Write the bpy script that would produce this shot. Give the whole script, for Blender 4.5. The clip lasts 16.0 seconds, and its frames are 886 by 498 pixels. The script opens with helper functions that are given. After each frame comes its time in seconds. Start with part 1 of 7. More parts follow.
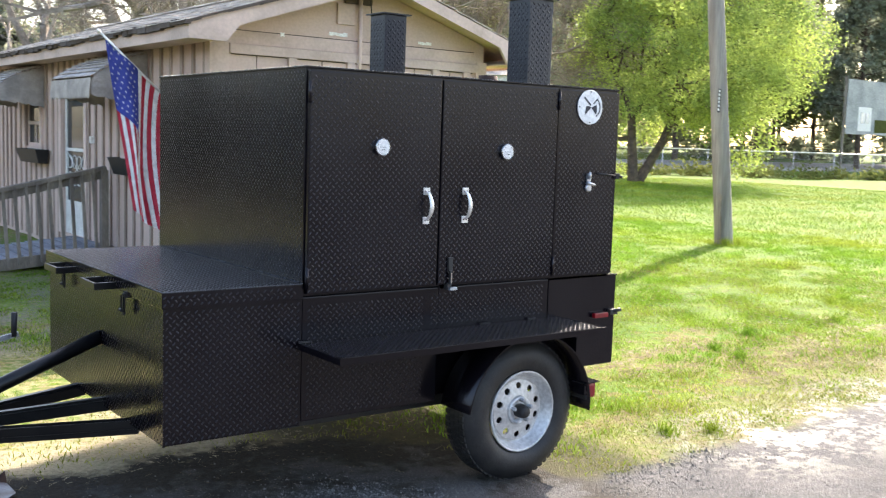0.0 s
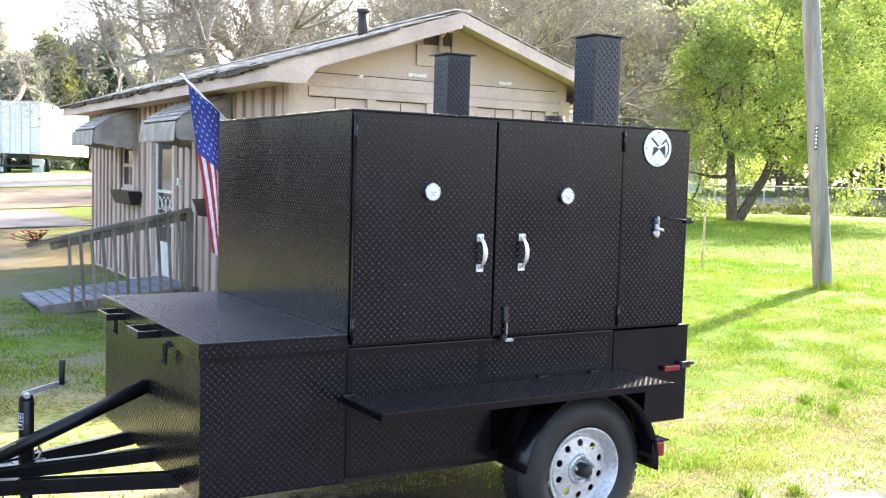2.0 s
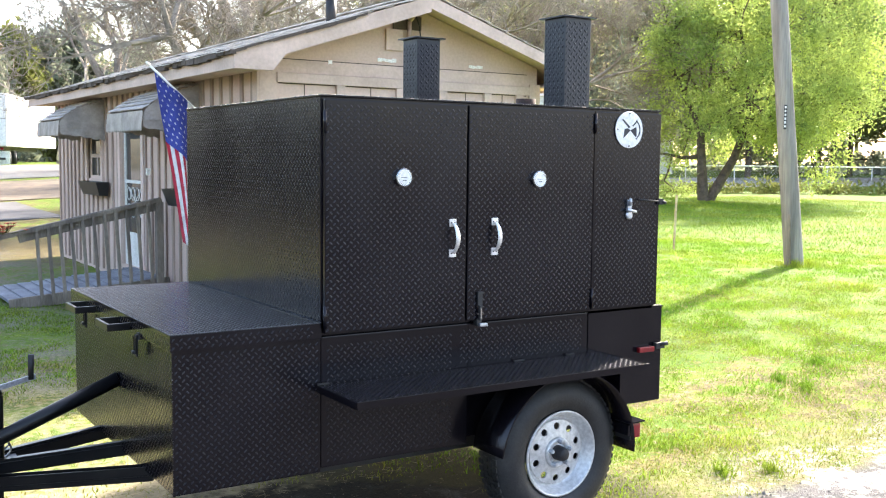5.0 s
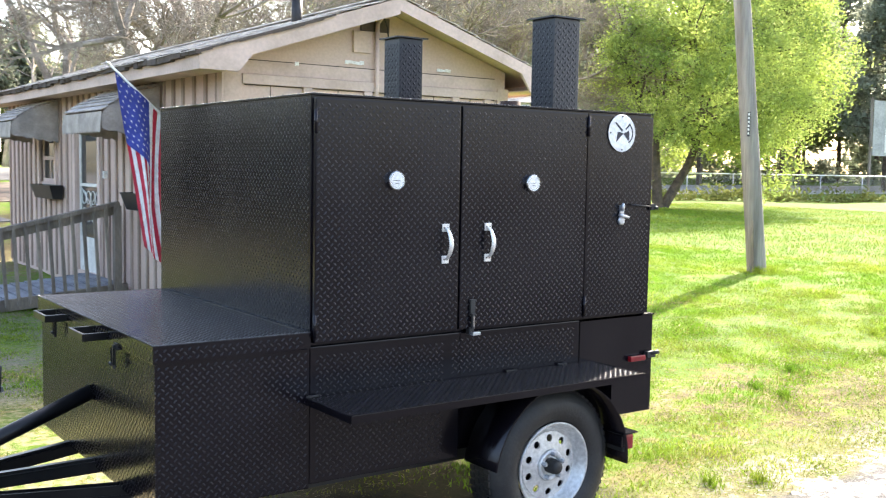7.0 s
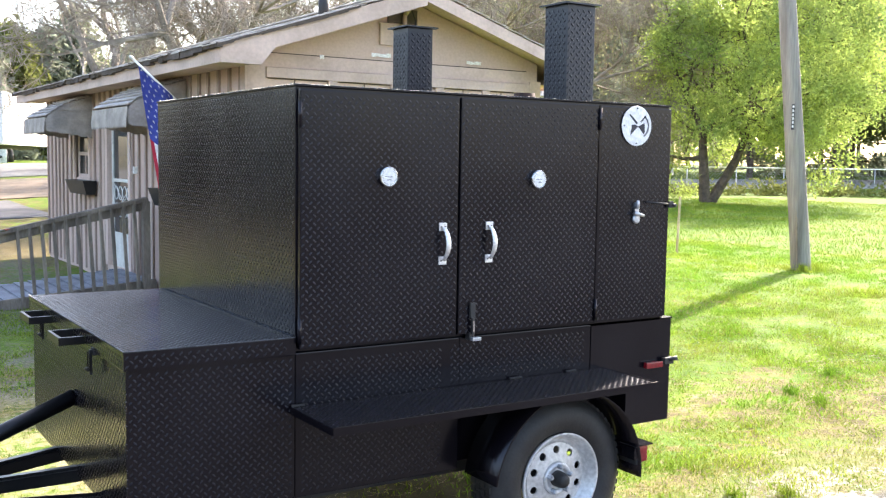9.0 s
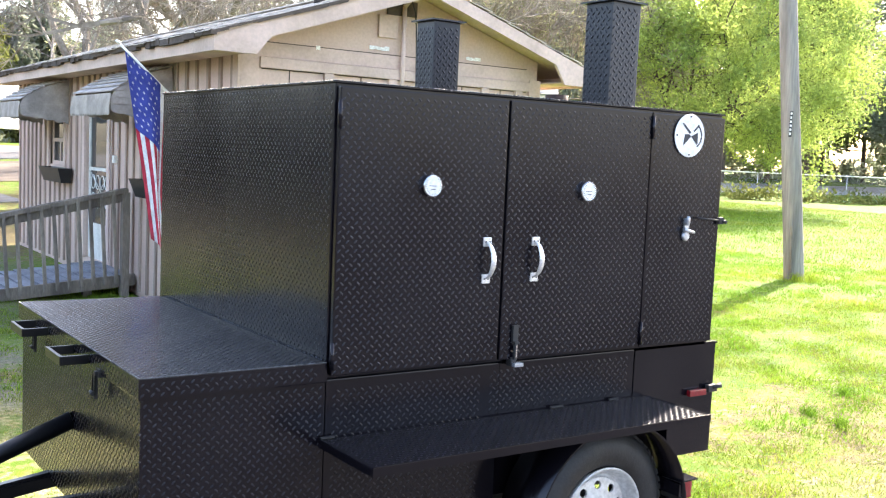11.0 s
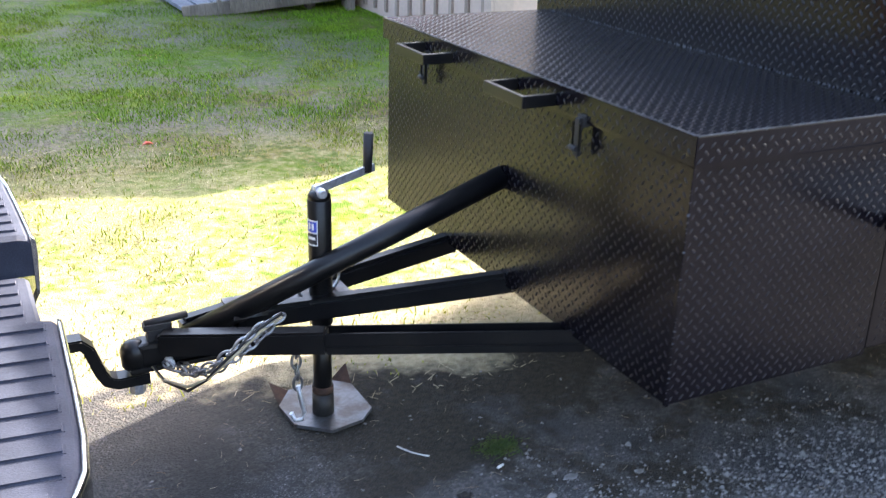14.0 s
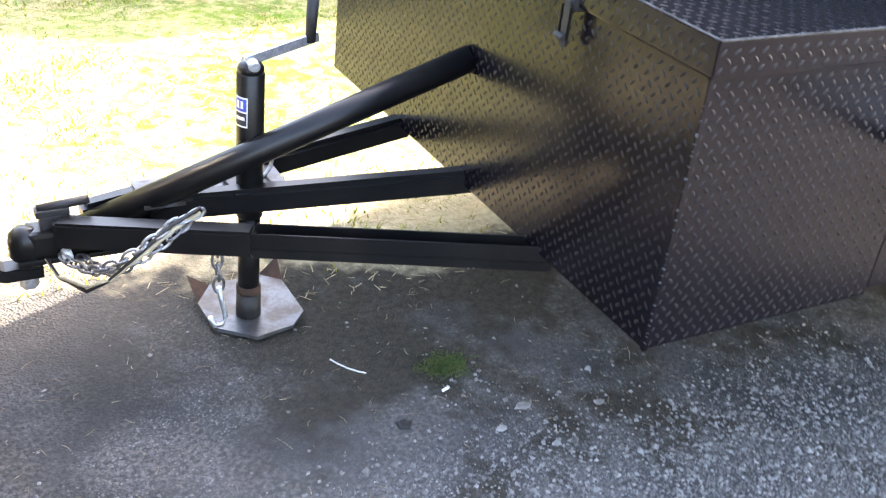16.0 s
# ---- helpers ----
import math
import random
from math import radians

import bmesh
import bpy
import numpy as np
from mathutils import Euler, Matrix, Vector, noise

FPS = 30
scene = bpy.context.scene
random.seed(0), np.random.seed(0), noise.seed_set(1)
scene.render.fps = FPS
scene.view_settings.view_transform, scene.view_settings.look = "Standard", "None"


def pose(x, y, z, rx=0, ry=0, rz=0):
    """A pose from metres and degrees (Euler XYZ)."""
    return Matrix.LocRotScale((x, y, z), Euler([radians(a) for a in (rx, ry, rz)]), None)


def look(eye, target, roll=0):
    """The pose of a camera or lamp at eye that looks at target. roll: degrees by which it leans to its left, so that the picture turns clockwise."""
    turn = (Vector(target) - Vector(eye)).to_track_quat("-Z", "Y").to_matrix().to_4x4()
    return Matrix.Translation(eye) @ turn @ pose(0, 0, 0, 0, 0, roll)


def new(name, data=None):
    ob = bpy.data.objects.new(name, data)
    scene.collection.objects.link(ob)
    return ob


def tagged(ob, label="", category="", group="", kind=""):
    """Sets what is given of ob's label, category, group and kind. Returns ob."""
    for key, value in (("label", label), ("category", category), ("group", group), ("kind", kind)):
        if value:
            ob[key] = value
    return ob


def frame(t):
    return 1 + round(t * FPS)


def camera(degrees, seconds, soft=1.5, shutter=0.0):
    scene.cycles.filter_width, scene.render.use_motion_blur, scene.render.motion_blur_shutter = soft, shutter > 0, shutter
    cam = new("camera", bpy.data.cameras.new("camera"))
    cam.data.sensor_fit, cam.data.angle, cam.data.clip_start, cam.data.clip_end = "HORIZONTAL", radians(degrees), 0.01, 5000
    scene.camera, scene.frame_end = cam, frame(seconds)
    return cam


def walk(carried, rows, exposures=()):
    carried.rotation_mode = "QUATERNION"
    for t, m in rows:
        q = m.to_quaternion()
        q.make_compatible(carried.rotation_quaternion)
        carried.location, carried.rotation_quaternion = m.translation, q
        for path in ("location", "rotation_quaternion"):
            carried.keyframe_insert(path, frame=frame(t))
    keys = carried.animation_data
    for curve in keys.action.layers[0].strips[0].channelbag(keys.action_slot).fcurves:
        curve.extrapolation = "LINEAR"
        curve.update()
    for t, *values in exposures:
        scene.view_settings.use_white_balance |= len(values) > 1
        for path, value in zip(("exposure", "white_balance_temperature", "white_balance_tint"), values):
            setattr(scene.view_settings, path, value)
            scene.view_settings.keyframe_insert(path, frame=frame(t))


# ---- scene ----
cam = camera(47.1, 16.0, soft=1.15, shutter=0.35)
PATH = [
    (0, (-2.055, -3.707, 1.626), (-0.863, -2.116, 1.411), 1.9),
    (0.5, (-1.859, -3.664, 1.646), (-0.761, -2.003, 1.457), 2.2),
    (1, (-1.811, -3.636, 1.659), (-0.782, -1.929, 1.496), 1.6),
    (1.5, (-1.801, -3.645, 1.659), (-0.779, -1.932, 1.518), 1.7),
    (2, (-1.777, -3.646, 1.656), (-0.743, -1.94, 1.51), 1.6),
    (2.5, (-1.757, -3.66, 1.652), (-0.684, -1.979, 1.502), 1.1),
    (3, (-1.755, -3.665, 1.645), (-0.668, -1.994, 1.484), 1.1),
    (3.5, (-1.758, -3.664, 1.657), (-0.672, -1.992, 1.497), 1.7),
    (4, (-1.758, -3.656, 1.658), (-0.68, -1.979, 1.503), 1.7),
    (4.2, (-1.757, -3.648, 1.657), (-0.690, -1.965, 1.489), 0.9),
    (6.5, (-1.79, -3.482, 1.651), (-0.685, -1.823, 1.484), 0.8),
    (7, (-1.81, -3.393, 1.639), (-0.653, -1.77, 1.478), 1.0),
    (7.5, (-1.806, -3.373, 1.641), (-0.609, -1.781, 1.457), 2.0),
    (8, (-1.702, -3.369, 1.625), (-0.505, -1.778, 1.437), 2.4),
    (8.5, (-1.555, -3.345, 1.642), (-0.423, -1.709, 1.44), 1.8),
    (9, (-1.508, -3.31, 1.645), (-0.431, -1.635, 1.472), 0.9),
    (9.2, (-1.517, -3.281, 1.647), (-0.448, -1.598, 1.481), 1.1),
    (11.3, (-1.55, -2.745, 1.687), (-0.414, -1.11, 1.497), 2.7),
    (11.5, (-1.575, -2.658, 1.677), (-0.472, -1.003, 1.468), 2.9),
    (12, (-1.765, -2.356, 1.617), (-0.676, -0.707, 1.311), 2.2),
    (12.5, (-1.871, -2.13, 1.612), (-0.816, -0.49, 1.165), 2.5),
    (13, (-1.87, -1.856, 1.557), (-0.934, -0.19, 0.969), 2.5),
    (13.5, (-1.841, -1.695, 1.548), (-1.011, 0.012, 0.918), 2.4),
    (14, (-1.921, -1.505, 1.516), (-1.077, 0.154, 0.783), 1.6),
    (14.5, (-1.993, -1.359, 1.496), (-1.118, 0.233, 0.66), -0.1),
    (15, (-2.005, -1.292, 1.474), (-1.078, 0.227, 0.562), 2.8),
    (15.5, (-1.906, -1.256, 1.45), (-0.96, 0.212, 0.476), 4.2),
    (16, (-1.762, -1.151, 1.474), (-0.863, 0.333, 0.479), 6.9),
]
walk(cam, [(t, look(eye, target, roll)) for t, eye, target, roll in PATH], exposures=[(0, 2.28, 6900, 14), (1.5, 2.82, 6800, 14), (3, 2.65, 6800, 13), (4, 2.62, 6800, 13), (7, 2.58, 6900, 13), (8, 2.40, 7100, 12), (8.5, 2.40, 7000, 13), (9, 2.55, 6800, 15), (11.5, 2.98, 6800, 16), (12, 3.8, 6800, 17), (12.5, 3.98, 6600, 18), (13, 3.9, 6500, 20), (13.5, 3.45, 6600, 19), (14, 2.9, 6700, 15), (14.5, 2.6, 6900, 15), (15, 2.6, 7300, 13), (15.5, 3.35, 7300, 14), (16, 3.85, 7450, 16)])

# ---------------------------------------------------------------- light
SUN_AZ, SUN_EL = radians(24.6), radians(33.0)
TO_SUN = Vector((math.cos(SUN_AZ) * math.cos(SUN_EL), math.sin(SUN_AZ) * math.cos(SUN_EL), math.sin(SUN_EL)))
world = bpy.data.worlds.new("sky")
scene.world = world
world.use_nodes = True
wn = world.node_tree
sky = wn.nodes.new("ShaderNodeTexSky")
sky.sky_type, sky.sun_disc = "NISHITA", False
sky.sun_elevation, sky.sun_rotation = SUN_EL, math.pi / 2 - SUN_AZ
sky.air_density, sky.dust_density, sky.ozone_density = 1.0, 2.5, 1.0
wn.nodes["Background"].inputs["Strength"].default_value = 0.15
wn.links.new(sky.outputs["Color"], wn.nodes["Background"].inputs["Color"])
sun = new("sun", bpy.data.lights.new("sun", "SUN"))
sun.data.energy, sun.data.angle, sun.data.color = 3.6, radians(0.6), (1.0, 0.95, 0.86)
sun.matrix_world = look(TO_SUN * 60, (0, 0, 0))

# ---------------------------------------------------------------- materials


def material(name, base, rough=0.6, metal=0.0, second=None, scale=6.0, fine=60.0, bump=0.15, depth=0.004,
             spread=(0.42, 0.62), coat=0.0, spec=0.5, vary=0.0, rough2=None, stretch=(1, 1, 1), through_light=0.0, grain=0.5, tint=(1.0, 1.0, 1.0)):
    """A surface with two scales of colour variation, wear in the gloss and fine relief, in metres."""
    m = bpy.data.materials.new(name)
    m.use_nodes = True
    t = m.node_tree
    b = t.nodes["Principled BSDF"]
    co = t.nodes.new("ShaderNodeTexCoord")
    mp = t.nodes.new("ShaderNodeMapping")
    mp.inputs["Scale"].default_value = stretch
    t.links.new(co.outputs["Object"], mp.inputs["Vector"])
    n1 = t.nodes.new("ShaderNodeTexNoise")
    n1.inputs["Scale"].default_value, n1.inputs["Detail"].default_value = scale, 5
    n2 = t.nodes.new("ShaderNodeTexNoise")
    n2.inputs["Scale"].default_value, n2.inputs["Detail"].default_value = fine, 3
    for n in (n1, n2):
        t.links.new(mp.outputs["Vector"], n.inputs["Vector"])
    r1 = t.nodes.new("ShaderNodeValToRGB")
    r1.color_ramp.elements[0].position, r1.color_ramp.elements[1].position = spread
    second = second or tuple(c * 0.8 for c in base)
    r1.color_ramp.elements[0].color, r1.color_ramp.elements[1].color = (*base, 1), (*second, 1)
    t.links.new(n1.outputs["Fac"], r1.inputs["Fac"])
    mul = t.nodes.new("ShaderNodeMixRGB")
    mul.blend_type = "MULTIPLY"
    mul.inputs["Fac"].default_value = grain
    r2 = t.nodes.new("ShaderNodeValToRGB")
    r2.color_ramp.elements[0].position, r2.color_ramp.elements[1].position = 0.3, 0.7
    r2.color_ramp.elements[0].color = (0.55, 0.55, 0.55, 1)
    r2.color_ramp.elements[1].color = (1.3, 1.3, 1.3, 1)
    t.links.new(n2.outputs["Fac"], r2.inputs["Fac"])
    t.links.new(r1.outputs["Color"], mul.inputs["Color1"])
    t.links.new(r2.outputs["Color"], mul.inputs["Color2"])
    colour = mul.outputs["Color"]
    if vary:
        info = t.nodes.new("ShaderNodeObjectInfo")
        geo = t.nodes.new("ShaderNodeNewGeometry")
        add = t.nodes.new("ShaderNodeMath")
        add.operation = "ADD"
        t.links.new(info.outputs["Random"], add.inputs[0])
        t.links.new(geo.outputs["Random Per Island"], add.inputs[1])
        rng = t.nodes.new("ShaderNodeMapRange")
        rng.inputs["From Max"].default_value = 2.0
        rng.inputs["To Min"].default_value, rng.inputs["To Max"].default_value = 1 - vary, 1 + vary
        t.links.new(add.outputs[0], rng.inputs["Value"])
        hsv = t.nodes.new("ShaderNodeHueSaturation")
        t.links.new(rng.outputs["Result"], hsv.inputs["Value"])
        t.links.new(colour, hsv.inputs["Color"])
        colour = hsv.outputs["Color"]
    t.links.new(colour, b.inputs["Base Color"])
    b.inputs["Metallic"].default_value = metal
    b.inputs["Specular IOR Level"].default_value = spec
    b.inputs["Specular Tint"].default_value = (*tint, 1)
    b.inputs["Coat Weight"].default_value = coat
    b.inputs["Coat Roughness"].default_value = 0.12
    rr = t.nodes.new("ShaderNodeMapRange")
    rr.inputs["To Min"].default_value, rr.inputs["To Max"].default_value = rough, rough2 if rough2 is not None else min(1, rough * 1.25)
    t.links.new(n1.outputs["Fac"], rr.inputs["Value"])
    t.links.new(rr.outputs["Result"], b.inputs["Roughness"])
    if bump:
        bp = t.nodes.new("ShaderNodeBump")
        bp.inputs["Strength"].default_value, bp.inputs["Distance"].default_value = bump, depth
        t.links.new(n2.outputs["Fac"], bp.inputs["Height"])
        t.links.new(bp.outputs["Normal"], b.inputs["Normal"])
    if through_light:
        tl = t.nodes.new("ShaderNodeBsdfTranslucent")
        t.links.new(colour, tl.inputs["Color"])
        mix = t.nodes.new("ShaderNodeMixShader")
        mix.inputs["Fac"].default_value = through_light
        t.links.new(b.outputs["BSDF"], mix.inputs[1])
        t.links.new(tl.outputs["BSDF"], mix.inputs[2])
        t.links.new(mix.outputs["Shader"], t.nodes["Material Output"].inputs["Surface"])
    return m


BLACK = material("black gloss paint", (0.0042, 0.0034, 0.0052), 0.05, second=(0.0060, 0.0051, 0.0072), scale=2.2, fine=140, bump=0.05, depth=0.002, spec=0.29, rough2=0.36, tint=(0.98, 0.95, 1.0))
# lug black, lighter and bluer than the plates to paint in sky glints
LUGPAINT = material("black lug paint with glint tint", (0.0046, 0.0044, 0.0070), 0.26, second=(0.0080, 0.0078, 0.0110), scale=3.0, fine=90, bump=0.05, depth=0.002, spec=0.40, rough2=0.44, vary=0.4, tint=(0.95, 0.95, 1.0))
# chimney black lifted towards blue, painting in the sky it reflects
FLUESKYTINT = material("black flue paint tinted with sky blue", (0.0095, 0.0108, 0.0165), 0.26, second=(0.015, 0.016, 0.022), scale=5, fine=120, bump=0.06, depth=0.002, spec=0.45, rough2=0.42)
WORNEDGE = material("worn painted weld", (0.085, 0.087, 0.094), 0.38, metal=0.2, second=(0.035, 0.035, 0.038), scale=25, fine=160, bump=0.1, spec=0.5)
TUBEBLACK = material("black tube paint", (0.0042, 0.0042, 0.0048), 0.26, second=(0.008, 0.0075, 0.007), scale=9, fine=160, bump=0.06, depth=0.002, spec=0.36, rough2=0.40)
MATTBLACK = material("flat black steel", (0.018, 0.017, 0.017), 0.55, scale=12, fine=120)
RUBBER = material("tyre rubber", (0.010, 0.010, 0.011), 0.52, second=(0.022, 0.021, 0.020), scale=10, fine=90, bump=0.3)
RIMPAINT = material("silver wheel paint", (0.60, 0.60, 0.595), 0.33, metal=0.4, second=(0.54, 0.535, 0.525), scale=9, fine=60, bump=0.012)
GALV = material("galvanised steel", (0.55, 0.57, 0.60), 0.38, metal=0.85, second=(0.42, 0.44, 0.47), scale=22, fine=120, bump=0.08)
CHROME = material("polished steel", (0.72, 0.72, 0.71), 0.16, metal=1.0, second=(0.6, 0.6, 0.6), scale=30, fine=150, bump=0.03)
PLATE = material("scuffed foot plate", (0.115, 0.120, 0.130), 0.36, metal=0.5, second=(0.070, 0.060, 0.052), scale=16, fine=90)
CHAINSTEEL = material("dull zinc chain", (0.40, 0.41, 0.43), 0.36, metal=0.9, second=(0.27, 0.27, 0.28), scale=30, fine=150, bump=0.05)
RUST = material("rusty steel", (0.065, 0.032, 0.020), 0.8, second=(0.035, 0.020, 0.015), scale=30, fine=120, bump=0.5)
SATIN = material("satin nickel", (0.78, 0.77, 0.755), 0.36, metal=0.7, second=(0.66, 0.655, 0.64), scale=30, fine=150, bump=0.03)
WHITE = material("white enamel", (0.78, 0.77, 0.74), 0.35, second=(0.70, 0.69, 0.66), scale=20, fine=80, bump=0.02)
RED = material("red lens", (0.22, 0.005, 0.010), 0.2, second=(0.17, 0.004, 0.008), scale=20, fine=90, bump=0.05, coat=0.4)
DARKRED = material("dark red lamp lens", (0.075, 0.004, 0.006), 0.12, second=(0.05, 0.003, 0.005), scale=20, fine=90, bump=0.05, coat=0.4)
PINK = material("faded red plastic", (0.75, 0.16, 0.10), 0.6, second=(0.60, 0.2, 0.15), scale=20)
INK = material("dark print", (0.03, 0.03, 0.035), 0.6, scale=20)
BLUE = material("blue print", (0.06, 0.09, 0.42), 0.5, scale=20)
SIDING = material("tan painted boards", (0.60, 0.443, 0.367), 0.75, second=(0.53, 0.388, 0.318), grain=0.16, scale=0.8, fine=40, bump=0.15, depth=0.002, vary=0.05)
BATTEN = material("weathered brown battens", (0.30, 0.215, 0.172), 0.8, second=(0.43, 0.325, 0.268), grain=0.3, scale=3, fine=30, bump=0.4, vary=0.15, stretch=(1, 1, 0.2))
TRIM = material("tan trim paint", (0.62, 0.463, 0.388), 0.7, second=(0.50, 0.372, 0.305), grain=0.2, scale=2, fine=30, bump=0.2, vary=0.07)
PEEL = material("peeled white patch", (0.90, 0.88, 0.84), 0.8, second=(0.80, 0.77, 0.72), scale=14)
SHINGLE = material("weathered grey shingle", (0.60, 0.53, 0.46), 0.9, second=(0.37, 0.32, 0.275), scale=3, fine=45, bump=0.8, depth=0.01, vary=0.22)
ROOFEDGE = material("dark roof edge", (0.10, 0.075, 0.06), 0.85, scale=8, fine=60, bump=0.5)
AWNING = material("grey aluminium awning", (0.40, 0.345, 0.30), 0.6, metal=0.0, second=(0.27, 0.235, 0.205), grain=0.35, scale=5, fine=40, vary=0.12)
WOOD = material("weathered grey-brown wood", (0.265, 0.218, 0.172), 0.85, second=(0.16, 0.13, 0.105), scale=5, fine=60, bump=0.6, vary=0.2, stretch=(1, 1, 0.25))
RAMP = material("grey painted ramp", (0.19, 0.20, 0.225), 0.7, second=(0.13, 0.135, 0.155), scale=3, fine=40, bump=0.3, vary=0.12)
DOORWHITE = material("white door paint", (0.72, 0.70, 0.65), 0.5, second=(0.62, 0.6, 0.55), scale=5)
DARKBOX = material("black plastic box", (0.009, 0.009, 0.010), 0.45, second=(0.014, 0.0135, 0.013), scale=8)
POLE = material("grey weathered pole", (0.27, 0.245, 0.215), 0.9, second=(0.17, 0.15, 0.13), scale=4, fine=40, bump=0.9, depth=0.01, stretch=(1, 1, 0.08))
BARK = material("brown bark", (0.13, 0.095, 0.07), 0.9, second=(0.075, 0.055, 0.042), scale=6, fine=26, bump=0.9, depth=0.02, vary=0.15)
TWIG = material("grey-brown winter bark", (0.38, 0.32, 0.262), 0.9, second=(0.23, 0.19, 0.155), scale=1.2, fine=9, bump=0.2, vary=0.3)
LEAF = material("spring leaves", (0.39, 0.46, 0.125), 0.5, second=(0.18, 0.25, 0.070), scale=0.7, fine=5, bump=0, vary=0.6, spec=0.15, through_light=0.48)
YOUNG = material("sparse young leaves", (0.36, 0.36, 0.19), 0.6, second=(0.27, 0.285, 0.14), scale=0.7, fine=5, bump=0, vary=0.5, spec=0.1, through_light=0.5)
EVERGREEN = material("grey-green far foliage", (0.25, 0.275, 0.195), 0.8, second=(0.31, 0.33, 0.24), scale=0.6, fine=6, bump=0, vary=0.4, spec=0.1, through_light=0.55)
UNSEENPINE = material("dark foliage of unseen trees", (0.072, 0.070, 0.058), 0.8, second=(0.10, 0.096, 0.08), scale=0.6, fine=6, bump=0, vary=0.4, spec=0.1, through_light=0.2)
OLIVE = material("young olive foliage", (0.17, 0.18, 0.055), 0.8, second=(0.12, 0.14, 0.04), scale=0.5, fine=6, bump=0, vary=0.4, spec=0.1, through_light=0.4)
BLADE = material("grass blades", (0.175, 0.315, 0.027), 0.7, second=(0.29, 0.355, 0.042), scale=0.5, fine=3.0, bump=0, vary=0.7, spec=0.1, through_light=0.25)
STRAWY = material("dry grass blades", (0.38, 0.355, 0.095), 0.8, second=(0.25, 0.32, 0.035), scale=0.9, fine=3.0, bump=0, vary=0.7, spec=0.08, through_light=0.25)
LOWGRASS = material("short yellow-green grass", (0.22, 0.325, 0.022), 0.75, second=(0.38, 0.36, 0.095), scale=2.5, fine=9.0, bump=0, vary=0.7, spec=0.08, through_light=0.25)
PALEGRASS = material("pale straw-yellow grass", (0.28, 0.265, 0.105), 0.8, second=(0.42, 0.375, 0.235), scale=3.0, fine=9.0, bump=0, vary=0.6, spec=0.06, through_light=0.2)
MOSS = material("dark moss", (0.045, 0.075, 0.014), 0.9, second=(0.07, 0.09, 0.02), scale=30, vary=0.3)
STRAW = material("dead straw", (0.44, 0.375, 0.25), 0.8, second=(0.26, 0.205, 0.13), scale=6, vary=0.35)
NEEDLE = material("brown pine needles", (0.20, 0.145, 0.09), 0.8, second=(0.33, 0.28, 0.20), scale=6, vary=0.5)
PEBBLE = material("pale gravel", (0.235, 0.23, 0.222), 0.85, second=(0.115, 0.110, 0.102), scale=40, fine=160, vary=0.65)
GREYPLASTIC = material("grey moulded bumper pad", (0.041, 0.048, 0.073), 0.62, second=(0.030, 0.036, 0.056), scale=9, fine=260, bump=0.6, depth=0.001, spec=0.3)
CARPAINT = material("dark truck paint", (0.014, 0.014, 0.017), 0.16, second=(0.02, 0.02, 0.022), scale=5, fine=80, bump=0.01, spec=0.35, coat=0.25)
CONCRETE = material("pale road", (0.17, 0.158, 0.14), 0.9, second=(0.11, 0.10, 0.088), scale=0.25, fine=4, bump=0.3)
# brighter copy of the road colour, painting in sun that the trees block
SUNLITROAD = material("pale sunlit road", (0.30, 0.285, 0.255), 0.9, second=(0.22, 0.205, 0.18), scale=0.25, fine=4, bump=0.3)
BANNERCLOTH = material("grey weathered vinyl", (0.40, 0.40, 0.385), 0.6, second=(0.28, 0.29, 0.28), scale=0.8, fine=12, bump=0.05)
GREYLANE = material("grey worn lane", (0.105, 0.098, 0.095), 0.9, second=(0.07, 0.064, 0.06), scale=0.5, fine=5, bump=0.3)
DIRTLANE = material("tan leaf-strewn lane", (0.17, 0.12, 0.075), 0.9, second=(0.085, 0.062, 0.038), scale=0.9, fine=5, bump=0.4)
WHITEPANEL = material("white trailer panels", (0.80, 0.80, 0.80), 0.4, second=(0.72, 0.73, 0.74), scale=1.5, fine=12, bump=0.03)
FLAGRED = material("flag red cloth", (0.60, 0.045, 0.075), 0.8, scale=12, fine=200, bump=0.2, through_light=0.4)
FLAGWHITE = material("flag white cloth", (0.88, 0.86, 0.84), 0.8, scale=12, fine=200, bump=0.2, through_light=0.4)
FLAGBLUE = material("flag blue cloth", (0.075, 0.10, 0.42), 0.8, scale=12, fine=200, bump=0.2, through_light=0.4)


def window_glass():
    m = bpy.data.materials.new("window glass")
    m.use_nodes = True
    b = m.node_tree.nodes["Principled BSDF"]
    b.inputs["Base Color"].default_value = (0.03, 0.035, 0.035, 1)
    b.inputs["Roughness"].default_value = 0.06
    b.inputs["Specular IOR Level"].default_value = 0.32
    return m


GLASS = window_glass()


